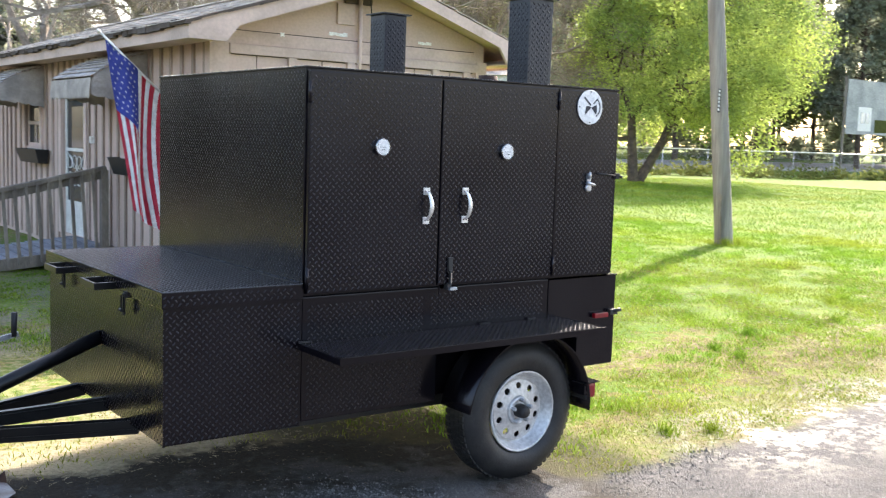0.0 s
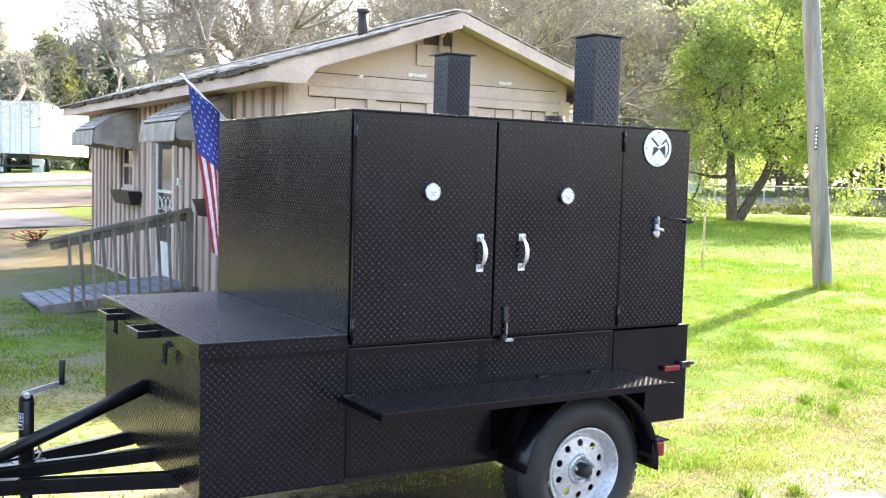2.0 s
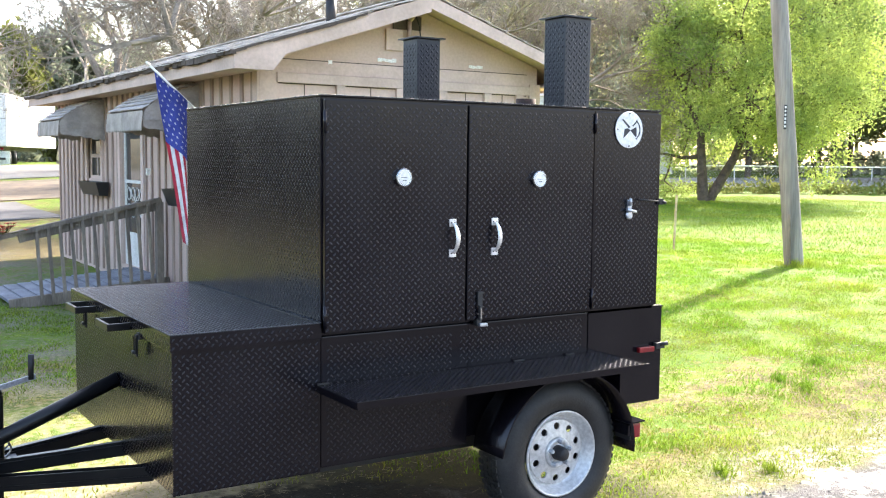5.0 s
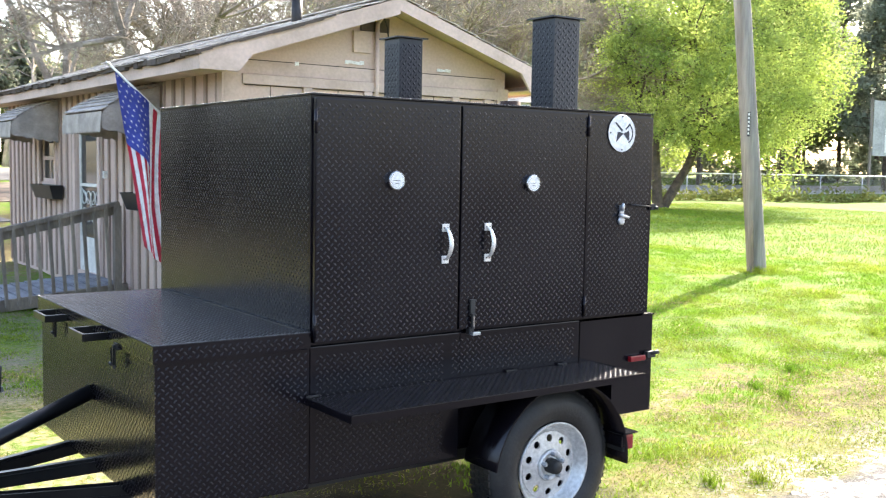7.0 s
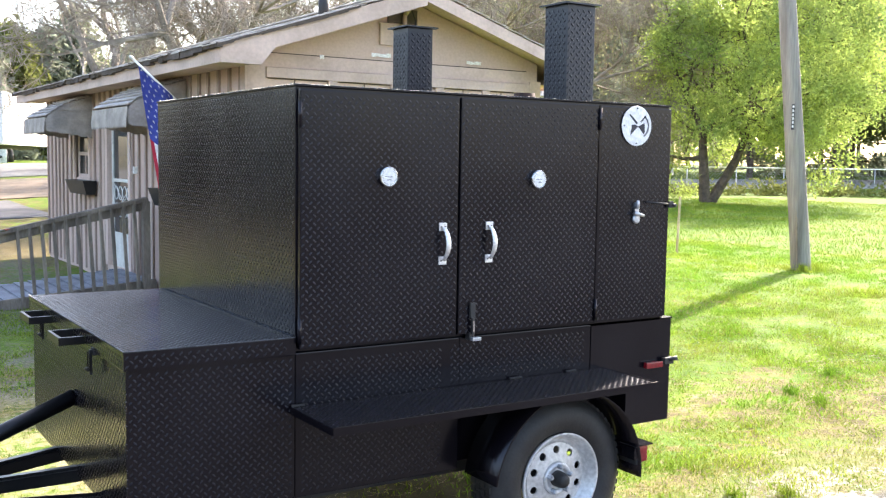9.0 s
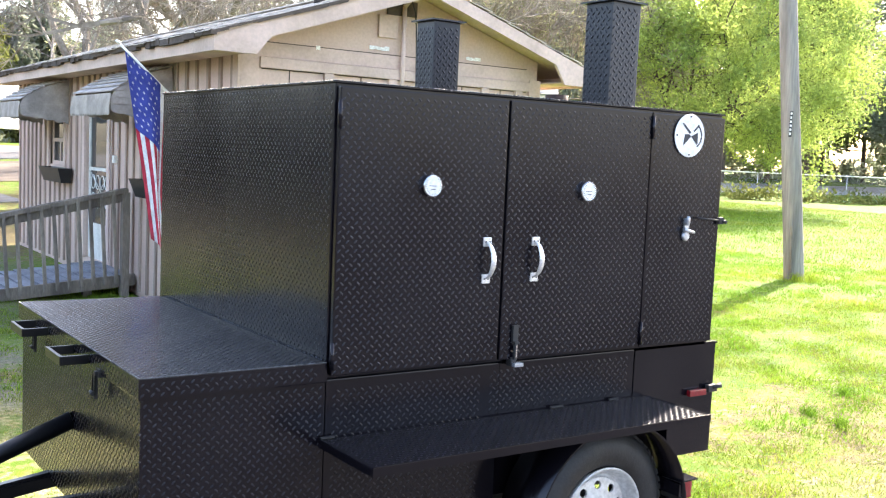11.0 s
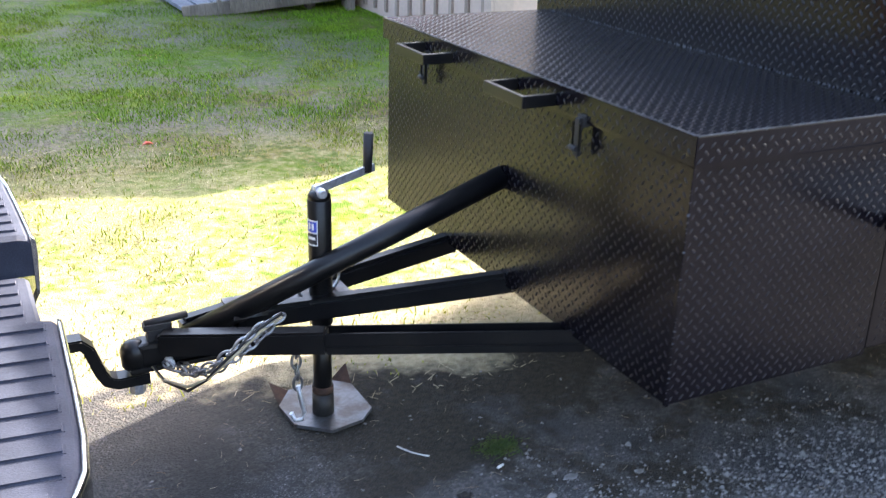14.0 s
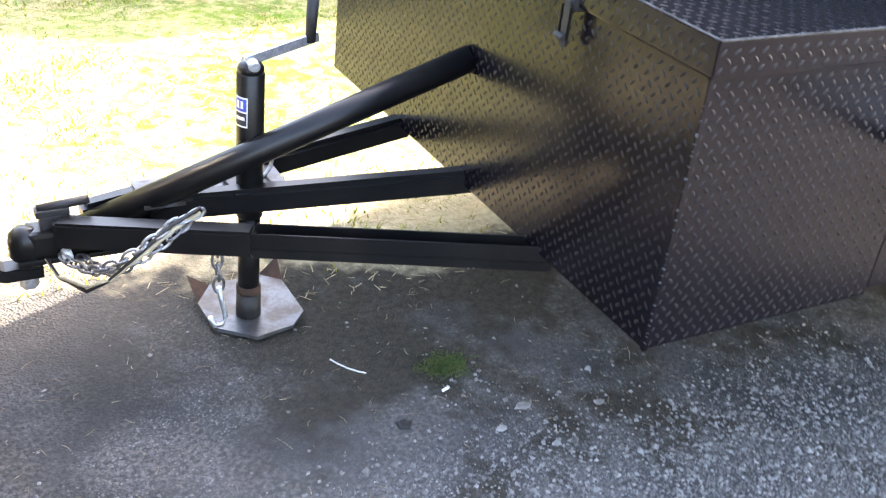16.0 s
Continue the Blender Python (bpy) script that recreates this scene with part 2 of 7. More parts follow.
def ground_material():
    """Lawn, worn earth and the asphalt drive with its frayed edge."""
    m = bpy.data.materials.new("lawn earth and asphalt")
    m.use_nodes = True
    t = m.node_tree
    L = t.links.new
    b = t.nodes["Principled BSDF"]
    co = t.nodes.new("ShaderNodeTexCoord")
    sep = t.nodes.new("ShaderNodeSeparateXYZ")
    L(co.outputs["Object"], sep.inputs[0])

    def noise_node(scale, detail=5):
        n = t.nodes.new("ShaderNodeTexNoise")
        n.inputs["Scale"].default_value, n.inputs["Detail"].default_value = scale, detail
        L(co.outputs["Object"], n.inputs["Vector"])
        return n.outputs["Fac"]

    def maths(op, a, c=None):
        n = t.nodes.new("ShaderNodeMath")
        n.operation = op
        for k, v in enumerate((a, c)):
            if v is None:
                continue
            if isinstance(v, (int, float)):
                n.inputs[k].default_value = v
            else:
                L(v, n.inputs[k])
        return n.outputs[0]

    def step(v, lo, hi):
        n = t.nodes.new("ShaderNodeMapRange")
        n.interpolation_type = "SMOOTHSTEP"
        n.inputs["From Min"].default_value, n.inputs["From Max"].default_value = lo, hi
        L(v, n.inputs["Value"])
        return n.outputs["Result"]

    def mix(f, a, c, blend="MIX"):
        n = t.nodes.new("ShaderNodeMixRGB")
        n.blend_type = blend
        if isinstance(f, (int, float)):
            n.inputs["Fac"].default_value = f
        else:
            L(f, n.inputs["Fac"])
        for k, v in ((1, a), (2, c)):
            if isinstance(v, tuple):
                n.inputs[k].default_value = (*v, 1)
            else:
                L(v, n.inputs[k])
        return n.outputs[0]

    x, y = sep.outputs["X"], sep.outputs["Y"]
    # the drive's edge: further out past the trailer's tongue, nearer along its side
    edge = t.nodes.new("ShaderNodeFloatCurve")
    curve = edge.mapping.curves[0]
    pts = ((0.0, 0.64), (0.30, 0.635), (0.383, 0.62), (0.424, 0.60), (0.47, 0.60), (0.51, 0.59), (0.535, 0.56), (0.547, 0.51), (0.556, 0.466), (0.60, 0.463), (0.70, 0.462), (1.0, 0.46))
    while len(curve.points) < len(pts):
        curve.points.new(0.5, 0.5)
    for p, q in zip(curve.points, pts):
        p.location = q
    edge.mapping.update()
    L(maths("DIVIDE", maths("ADD", x, 8.0), 17.0), edge.inputs["Value"])
    limit = maths("MULTIPLY", maths("SUBTRACT", edge.outputs[0], 0.5), 10.0)
    tidy = step(x, 1.7, 1.2)
    wob = maths("MULTIPLY", maths("MULTIPLY", maths("SUBTRACT", noise_node(2.2), 0.5), 0.9), maths("ADD", maths("MULTIPLY", tidy, 0.8), 0.2))
    wob2 = maths("MULTIPLY", maths("MULTIPLY", maths("SUBTRACT", noise_node(13.0), 0.5), 0.45), maths("ADD", maths("MULTIPLY", tidy, 0.7), 0.3))
    away = maths("ADD", maths("SUBTRACT", y, limit), maths("ADD", wob, wob2))
    lawn = step(away, -0.06, 0.16)
    earth = step(away, 0.05, 1.0)
    big, mid, small, tiny = noise_node(0.35), noise_node(1.7), noise_node(16.0), noise_node(85.0)
    litter = noise_node(48.0, 4)
    green = mix(step(mid, 0.35, 0.65), (0.085, 0.155, 0.009), (0.145, 0.190, 0.016))
    dry = mix(step(litter, 0.36, 0.64), (0.195, 0.172, 0.050), (0.125, 0.112, 0.032))
    dry = mix(step(maths("ADD", mid, maths("MULTIPLY", maths("SUBTRACT", small, 0.5), 0.9)), 0.60, 0.70), mix(step(tiny, 0.62, 0.72), dry, (0.25, 0.215, 0.115)), (0.235, 0.20, 0.12))
    # bare soil with the sunny strip and the house's shade put into its colour
    bare = mix(step(y, 4.2, 3.3), mix(step(litter, 0.35, 0.65), (0.190, 0.170, 0.135), (0.105, 0.096, 0.072)), mix(step(y, 2.9, 1.5), mix(step(litter, 0.35, 0.65), (0.34, 0.305, 0.165), (0.225, 0.21, 0.095)), mix(step(litter, 0.35, 0.65), (0.43, 0.37, 0.255), (0.30, 0.255, 0.17))))
    clumps = noise_node(4.5, 4)
    worn = maths("ADD", maths("ADD", big, maths("MULTIPLY", maths("SUBTRACT", small, 0.5), 0.6)), maths("MULTIPLY", maths("SUBTRACT", clumps, 0.5), 0.8))
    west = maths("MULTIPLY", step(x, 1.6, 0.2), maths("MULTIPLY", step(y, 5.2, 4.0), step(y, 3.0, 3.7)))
    side = maths("ADD", maths("MULTIPLY", step(y, 3.4, 0.8), 0.12), maths("MULTIPLY", maths("MULTIPLY", step(y, 10.0, 15.0), step(x, 7.0, 4.0)), 0.3))
    near_dry = maths("ADD", worn, maths("ADD", maths("MULTIPLY", west, 0.10), maths("ADD", side, maths("SUBTRACT", maths("MULTIPLY", step(x, 3.0, 0.0), 0.03), maths("MULTIPLY", maths("MULTIPLY", step(y, 5.0, 9.0), step(x, 5.0, 8.0)), 0.10)))))
    near_dry = maths("SUBTRACT", near_dry, maths("MULTIPLY", maths("MULTIPLY", step(y, 1.4, 3.0), step(x, 1.5, 3.0)), 0.10))
    green = mix(step(clumps, 0.30, 0.70), green, (0.062, 0.115, 0.008))
    # muted olive in the west band: the house's shade mixed into the green
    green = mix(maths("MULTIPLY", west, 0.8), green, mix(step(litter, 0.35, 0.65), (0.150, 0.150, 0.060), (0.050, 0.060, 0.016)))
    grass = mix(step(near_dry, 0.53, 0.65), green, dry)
    grass = mix(maths("MULTIPLY", step(near_dry, 0.66, 0.74), 0.85), grass, mix(step(litter, 0.4, 0.6), (0.135, 0.10, 0.045), (0.080, 0.060, 0.028)))
    bald = maths("MULTIPLY", step(maths("ADD", noise_node(0.9), maths("MULTIPLY", maths("SUBTRACT", small, 0.5), 0.7)), 0.32, 0.62), step(x, 2.4, 0.6))
    grass = mix(maths("MULTIPLY", bald, 0.8), grass, bare)
    grass = mix(maths("SUBTRACT", 1.0, earth), grass, mix(step(x, 0.6, 1.8), mix(step(litter, 0.3, 0.7), (0.42, 0.365, 0.245), (0.31, 0.265, 0.165)), mix(step(small, 0.42, 0.58), mix(step(litter, 0.4, 0.6), (0.20, 0.175, 0.085), (0.115, 0.098, 0.042)), (0.105, 0.125, 0.018))))
    stones = t.nodes.new("ShaderNodeTexVoronoi")
    stones.inputs["Scale"].default_value = 300.0
    L(co.outputs["Object"], stones.inputs["Vector"])
    chipsize = t.nodes.new("ShaderNodeTexVoronoi")
    chipsize.inputs["Scale"].default_value = 150.0
    L(co.outputs["Object"], chipsize.inputs["Vector"])
    asphalt = mix(step(mid, 0.3, 0.7), (0.040, 0.040, 0.041), (0.070, 0.068, 0.067))
    asphalt = mix(maths("MULTIPLY", step(tiny, 0.35, 0.75), step(noise_node(3.7), 0.35, 0.6)), asphalt, (0.13, 0.122, 0.112))
    sg, sc = t.nodes.new("ShaderNodeSeparateColor"), t.nodes.new("ShaderNodeSeparateColor")
    L(stones.outputs["Color"], sg.inputs[0])
    L(chipsize.outputs["Color"], sc.inputs[0])
    patch = step(maths("ADD", maths("ADD", noise_node(2.4), maths("MULTIPLY", maths("SUBTRACT", noise_node(7.0), 0.5), 0.5)), maths("MULTIPLY", step(y, 0.45, -0.2), 0.22)), 0.46, 0.62)
    asphalt = mix(maths("MULTIPLY", step(sg.outputs[0], 0.62, 0.95), maths("ADD", maths("MULTIPLY", patch, 0.42), 0.14)), asphalt, (0.17, 0.168, 0.168))
    asphalt = mix(maths("MULTIPLY", maths("MULTIPLY", step(sc.outputs[0], 0.80, 0.92), step(chipsize.outputs["Distance"], 0.55, 0.30)), maths("MULTIPLY", patch, 0.8)), asphalt, (0.22, 0.217, 0.21))
    # brown dirt, its colour deepened to carry the shade by tongue and firebox
    soil = maths("ADD", noise_node(2.9), maths("MULTIPLY", maths("SUBTRACT", small, 0.5), 0.5))
    dirt_and_shade = maths("MULTIPLY", step(maths("ADD", soil, maths("MULTIPLY", away, 0.34)), 0.20, 0.42), maths("MULTIPLY", tidy, maths("ADD", maths("MULTIPLY", step(x, -1.6, -0.8), 0.75), 0.25)))
    asphalt = mix(maths("MULTIPLY", dirt_and_shade, 0.85), asphalt, mix(step(litter, 0.35, 0.65), (0.042, 0.034, 0.023), (0.022, 0.020, 0.014)))
    # pale sand specks that also paint the sun's brightness on the eastern margin
    sandy = maths("MULTIPLY", maths("MULTIPLY", step(away, -0.75, -0.1), step(away, 0.75, 0.15)), step(x, 1.9, 2.6))
    sandy = maths("MULTIPLY", sandy, step(maths("ADD", noise_node(3.1), maths("ADD", maths("MULTIPLY", maths("SUBTRACT", small, 0.5), 1.1), maths("MULTIPLY", maths("SUBTRACT", litter, 0.5), 0.7))), 0.42, 0.62))
    # shade under the trailer put into the soil colour, within its footprint
    under_trailer_shade = maths("MULTIPLY", maths("MULTIPLY", step(x, 0.1, 0.6), step(x, 2.0, 1.75)), step(y, 2.0, 1.5))
    grass = mix(maths("MULTIPLY", under_trailer_shade, 0.9), grass, mix(step(litter, 0.4, 0.6), (0.034, 0.036, 0.014), (0.060, 0.052, 0.026)))
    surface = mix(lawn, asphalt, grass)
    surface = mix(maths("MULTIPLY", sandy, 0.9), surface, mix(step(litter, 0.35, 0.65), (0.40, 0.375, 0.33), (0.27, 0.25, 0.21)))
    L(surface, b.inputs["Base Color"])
    b.inputs["Roughness"].default_value = 0.9
    b.inputs["Specular IOR Level"].default_value = 0.12
    bp = t.nodes.new("ShaderNodeBump")
    bp.inputs["Strength"].default_value, bp.inputs["Distance"].default_value = 0.6, 0.010
    L(maths("ADD", maths("MULTIPLY", chipsize.outputs["Distance"], 0.7), maths("ADD", maths("MULTIPLY", litter, 0.6), maths("MULTIPLY", small, 1.2))), bp.inputs["Height"])
    L(bp.outputs["Normal"], b.inputs["Normal"])
    return m


GROUND = ground_material()

# ---------------------------------------------------------------- builders


def box(bm, x0, x1, y0, y1, z0, z1, m=None):
    """A box between limits, or between them in the frame of m."""
    v = [bm.verts.new((m @ Vector(p)) if m else p) for p in
         ((x0, y0, z0), (x1, y0, z0), (x1, y1, z0), (x0, y1, z0), (x0, y0, z1), (x1, y0, z1), (x1, y1, z1), (x0, y1, z1))]
    for f in ((0, 3, 2, 1), (4, 5, 6, 7), (0, 1, 5, 4), (1, 2, 6, 5), (2, 3, 7, 6), (3, 0, 4, 7)):
        bm.faces.new([v[k] for k in f])
    return bm


def boxes(*limits, bevel=0.0):
    bm = bmesh.new()
    for q in limits:
        box(bm, *q)
    if bevel:
        bmesh.ops.bevel(bm, geom=bm.edges[:], offset=bevel, segments=2, affect="EDGES", profile=0.7)
    return bm


def ring_frame(a, b):
    """Two directions across the way from a to b."""
    d = (b - a).normalized()
    s = d.cross(Vector((0, 0, 1)))
    s = Vector((1, 0, 0)) if s.length < 1e-3 else s.normalized()
    return s, s.cross(d).normalized()


def tube(bm, a, b, r0, r1=None, sides=12, caps=True):
    a, b = Vector(a), Vector(b)
    r1 = r0 if r1 is None else r1
    s, u = ring_frame(a, b)
    rings = []
    for p, r in ((a, r0), (b, r1)):
        rings.append([bm.verts.new(p + r * (math.cos(q) * s + math.sin(q) * u)) for q in (2 * math.pi * k / sides for k in range(sides))])
    for k in range(sides):
        f = bm.faces.new((rings[0][k], rings[0][(k + 1) % sides], rings[1][(k + 1) % sides], rings[1][k]))
        f.smooth = sides > 5
    if caps:
        bm.faces.new(rings[0][::-1])
        bm.faces.new(rings[1])
    return bm


def beam(a, b, wide, high, bevel=0.006):
    """A square steel tube from a to b."""
    bm = bmesh.new()
    a, b = Vector(a), Vector(b)
    s, u = ring_frame(a, b)
    d = (b - a).normalized()
    m = Matrix((s, d, u)).transposed().to_4x4()
    m.translation = a
    box(bm, -wide / 2, wide / 2, 0, (b - a).length, -high / 2, high / 2, m)
    bmesh.ops.bevel(bm, geom=bm.edges[:], offset=bevel, segments=2, affect="EDGES")
    return bm


def lathe(profile, centre, axis="y", sides=40, smooth=True, ends=True):
    """A turned part: profile of (along, radius)."""
    bm = bmesh.new()
    rings = []
    for along, r in profile:
        ring = []
        for k in range(sides):
            q = 2 * math.pi * k / sides
            c, s = r * math.cos(q), r * math.sin(q)
            p = {"y": (c, along, s), "z": (c, s, along), "x": (along, c, s)}[axis]
            ring.append(bm.verts.new(Vector(centre) + Vector(p)))
        rings.append(ring)
    for a, b in zip(rings, rings[1:]):
        for k in range(sides):
            bm.faces.new((a[k], a[(k + 1) % sides], b[(k + 1) % sides], b[k])).smooth = smooth
    if ends:
        bm.faces.new(rings[0])
        bm.faces.new(rings[-1])
    bmesh.ops.recalc_face_normals(bm, faces=bm.faces[:])
    return bm


def thing(name, loc, label, category, group="", kind=""):
    ob = new(name)
    ob.location = loc
    ob.empty_display_size = 0.1
    tagged(ob, label, category, group, kind)
    return ob


def part(name, bm, mat, parent=None, label="", kind=""):
    """Links a bmesh as one mesh object, in world places, under a thing or a part."""
    me = bpy.data.meshes.new(name)
    if isinstance(bm, bmesh.types.BMesh):
        bm.to_mesh(me)
        bm.free()
    else:
        verts, faces = bm
        me.from_pydata(verts, [], faces)
    me.materials.append(mat)
    ob = new(name, me)
    if parent:
        ob.parent = parent
        if parent.type == "EMPTY":
            ob.matrix_parent_inverse = Matrix.Translation(-Vector(parent.location))
    return tagged(ob, label, kind=kind)


def lone(name, bm, mat, label, category, group="", kind=""):
    return tagged(part(name, bm, mat), label, category, group, kind)


def arrays(verts, faces):
    return np.asarray(verts, float).reshape(-1, 3).tolist(), np.asarray(faces, int).tolist()


def gz(x, y):
    """The lie of the land."""
    t = np.clip((np.asarray(x, float) - 1.0) / 9.0, 0, 1)
    s = np.clip((np.asarray(y, float) - 24.0) / 32.0, 0, 1)
    return 0.30 * t * t * (3 - 2 * t) + 0.9 * s * s * (3 - 2 * s)

# ---------------------------------------------------------------- ground


def ground_sheet():
    xs = np.unique(np.concatenate([np.linspace(-6, 14, 61), np.linspace(-60, 90, 31), np.linspace(-900, 900, 13)]))
    ys = np.unique(np.concatenate([np.linspace(-6, 16, 45), np.linspace(-60, 110, 35), np.linspace(-900, 900, 13)]))
    X, Y = np.meshgrid(xs, ys)
    Z = gz(X, Y)
    rough = (np.abs(X) < 30) & (np.abs(Y) < 40) & (Y > 1.2)
    rng = np.random.default_rng(3)
    Z = Z + rough * rng.normal(0, 0.008, Z.shape)
    n, k = len(xs), len(ys)
    idx = np.arange(n * k).reshape(k, n)
    faces = np.stack([idx[:-1, :-1], idx[:-1, 1:], idx[1:, 1:], idx[1:, :-1]], -1).reshape(-1, 4)
    ob = lone("ground", arrays(np.stack([X, Y, Z], -1), faces), GROUND,
              "patchy green and straw lawn meeting a worn asphalt drive", "ground", kind="structure")
    for p in ob.data.polygons:
        p.use_smooth = True
    return ob


ground_sheet()
# pale roads in the distance, laid along the land


def strip(name, label, category, x0, x1, y0, y1, mat):
    xs, ys = np.linspace(x0, x1, 40), np.linspace(y0, y1, 14)
    X_, Y_ = np.meshgrid(xs, ys)
    k, n = len(ys), len(xs)
    idx = np.arange(n * k).reshape(k, n)
    faces = np.stack([idx[:-1, :-1], idx[:-1, 1:], idx[1:, 1:], idx[1:, :-1]], -1).reshape(-1, 4)
    ob = lone(name, arrays(np.stack([X_, Y_, gz(X_, Y_) + 0.03], -1), faces), mat, label, category, kind="structure")
    so = ob.modifiers.new("thickness", "SOLIDIFY")
    so.thickness, so.offset = 0.06, -1
    return ob


strip("road", "pale sunlit road crossing behind the lawn", "road", 14, 160, 32, 40, SUNLITROAD)
strip("leafy_lane", "brown leaf-strewn earth lane beyond the house", "ground", -60, 13.9, 31.2, 40, DIRTLANE)
strip("yard", "pale gravel yard behind the house", "ground", -40, 40, 41.5, 53, CONCRETE)
strip("gravel_lane", "grey worn lane beside the house", "ground", -40, 4.2, 23.5, 30.5, GREYLANE)

# ---------------------------------------------------------------- small house
WX, EX, SY, NY = 2.0, 5.31, 5.47, 13.9
MX = (WX + EX) / 2
EAVE = 2.50
RX0, RX1, RY0, RY1 = 1.60, 2 * MX - 1.60, 5.06, 14.25
SLOPE = (3.27 - 2.60) / (MX - RX0)


def house():
    h = thing("house", (MX, 9.5, 0.1), "small tan board-and-batten house with low gabled shingle roof", "house")
    # west wall with openings for door and windows, built of pieces
    door = (9.25, 10.2, 0.22, 2.06)
    win_a, win_b = (11.2, 12.0, 1.33, 2.0), (6.95, 7.72, 1.38, 2.0)
    base = 0.0
    cuts = [win_b, door, win_a]
    y = SY
    for c in cuts:
        for q in ((y, c[0], base, EAVE + 0.1), (c[0], c[1], base, c[2]), (c[0], c[1], c[3], EAVE + 0.1)):
            part("wall_panel", boxes((WX, WX + 0.14, *q)), SIDING, h)
        y = c[1]
    part("wall_panel", boxes((WX, WX + 0.14, y, NY, base, EAVE + 0.1)), SIDING, h)
    part("wall_east", boxes((EX - 0.14, EX, SY + 0.14, NY - 0.14, base, EAVE + 0.1)), SIDING, h)
    for name, y0, y1 in (("wall_south", SY, SY + 0.14), ("wall_north", NY - 0.14, NY)):
        bm = bmesh.new()
        under = lambda px: 2.60 + SLOPE * (MX - RX0 - abs(px - MX)) - 0.045
        prof = [(WX + 0.145, base), (EX - 0.003, base), (EX - 0.003, under(EX)), (MX, under(MX)), (WX + 0.145, under(WX + 0.145))]
        lo = [bm.verts.new((px, y0, pz)) for px, pz in prof]
        hi = [bm.verts.new((px, y1, pz)) for px, pz in prof]
        bm.faces.new(lo)
        bm.faces.new(hi[::-1])
        for k in range(5):
            bm.faces.new((lo[k], hi[k], hi[(k + 1) % 5], lo[(k + 1) % 5]))
        bmesh.ops.recalc_face_normals(bm, faces=bm.faces[:])
        part(name, bm, SIDING, h)
    # battens on the west wall
    rng = random.Random(5)
    y = SY + 0.12
    while y < NY - 0.05:
        if not any(c[0] - 0.10 < y < c[1] + 0.10 for c in cuts):
            w = 0.022 + rng.random() * 0.006
            part("batten", boxes((WX - 0.024, WX - 0.001, y - w, y + w, 0.06, EAVE)), BATTEN, h)
        else:
            for c in cuts:
                if c[0] - 0.10 < y < c[1] + 0.10:
                    part("batten", boxes((WX - 0.024, WX - 0.001, y - 0.022, y + 0.022, c[3] + 0.11, EAVE)), BATTEN, h)
                    if c[2] > 0.5:
                        part("batten", boxes((WX - 0.024, WX - 0.001, y - 0.022, y + 0.022, 0.06, c[2] - 0.11)), BATTEN, h)
        y += 0.24 + rng.random() * 0.05
    # corner boards, gable trim and panel strips
    part("corner_board", boxes((WX - 0.0015, WX + 0.17, SY - 0.028, SY - 0.002, 0.05, EAVE)), TRIM, h)
    part("corner_board", boxes((WX - 0.028, WX - 0.002, SY - 0.0255, SY + 0.09, 0.05, EAVE)), TRIM, h)
    part("corner_board", boxes((EX - 0.12, EX + 0.025, SY - 0.028, SY - 0.002, 0.05, EAVE)), TRIM, h)
    g = SY - 0.040
    part("trim_board", boxes((WX + 0.175, EX - 0.13, g, SY - 0.002, 2.38, 2.47)), TRIM, h)
    part("trim_board", boxes((WX + 0.02, EX - 0.02, SY - 0.016, SY - 0.002, 2.475, 2.60)), TRIM, h)
    for px in (2.85, 3.53, 4.05, 4.62, 5.05):
        part("trim_board", boxes((px - 0.045, px + 0.045, g, SY - 0.002, 0.1, 2.378)), TRIM, h)
    for px in (2.47, 3.2, 4.35, 4.83):
        part("joint_and_shade_line", boxes((px - 0.004, px + 0.004, SY - 0.006, SY - 0.001, 0.1, 2.378)), ROOFEDGE, h)
    # dark strips drawn in place of the shadow lines along the trim boards
    for z in (2.374, 2.606):
        part("joint_and_shade_line", boxes((WX + 0.20, EX - 0.15, SY - 0.007, SY - 0.001, z - 0.005, z + 0.0035)), ROOFEDGE, h)
    # peeled patches, small hatch, vent and cable conduit under the ridge
    for a, b2, z in ((3.27, 3.48, 2.66), (4.38, 4.55, 2.65), (2.72, 2.76, 2.60)):
        bm = bmesh.new()
        for k in range(5):
            t = a + (b2 - a) * k / 5
            box(bm, t, t + (b2 - a) / 4.4, SY - 0.018, SY - 0.013, z - 0.012 - 0.012 * rng.random(), z + 0.008 + 0.012 * rng.random())
        part("peeled_patch", bm, PEEL, h, "flaking white paint patch")
    part("hatch", boxes((3.36, 3.56, SY - 0.03, SY - 0.002, 2.76, 2.97), bevel=0.004), TRIM, h)
    part("gable_vent", boxes((3.45, 3.78, SY - 0.02, SY - 0.002, 2.98, 3.12)), ROOFEDGE, h, "dark louvred gable vent")
    bm = bmesh.new()
    tube(bm, (3.62, SY - 0.05, 1.9), (3.62, SY - 0.05, 3.06), 0.022)
    tube(bm, (3.62, SY - 0.05, 3.06), (3.66, SY - 0.09, 3.14), 0.022, 0.03)
    part("conduit", bm, TRIM, h, "tan service conduit")
    bm = bmesh.new()
    pts = [Vector((3.66, SY - 0.09, 3.14)), Vector((3.70, SY - 0.11, 3.02)), Vector((3.735, SY - 0.08, 2.90)), Vector((3.765, SY - 0.05, 2.70)), Vector((3.78, SY - 0.045, 2.40)), Vector((3.785, SY - 0.045, 1.60))]
    for a, b2 in zip(pts, pts[1:]):
        tube(bm, a, b2, 0.007, sides=6)
    part("service_cable", bm, MATTBLACK, h)
    # roof: two slabs of deck, barge boards, fascia, shingle courses
    for side, xe in ((-1, RX0), (1, RX1)):
        ze = 2.60
        ridge = ze + SLOPE * abs(MX - xe)
        bm = bmesh.new()
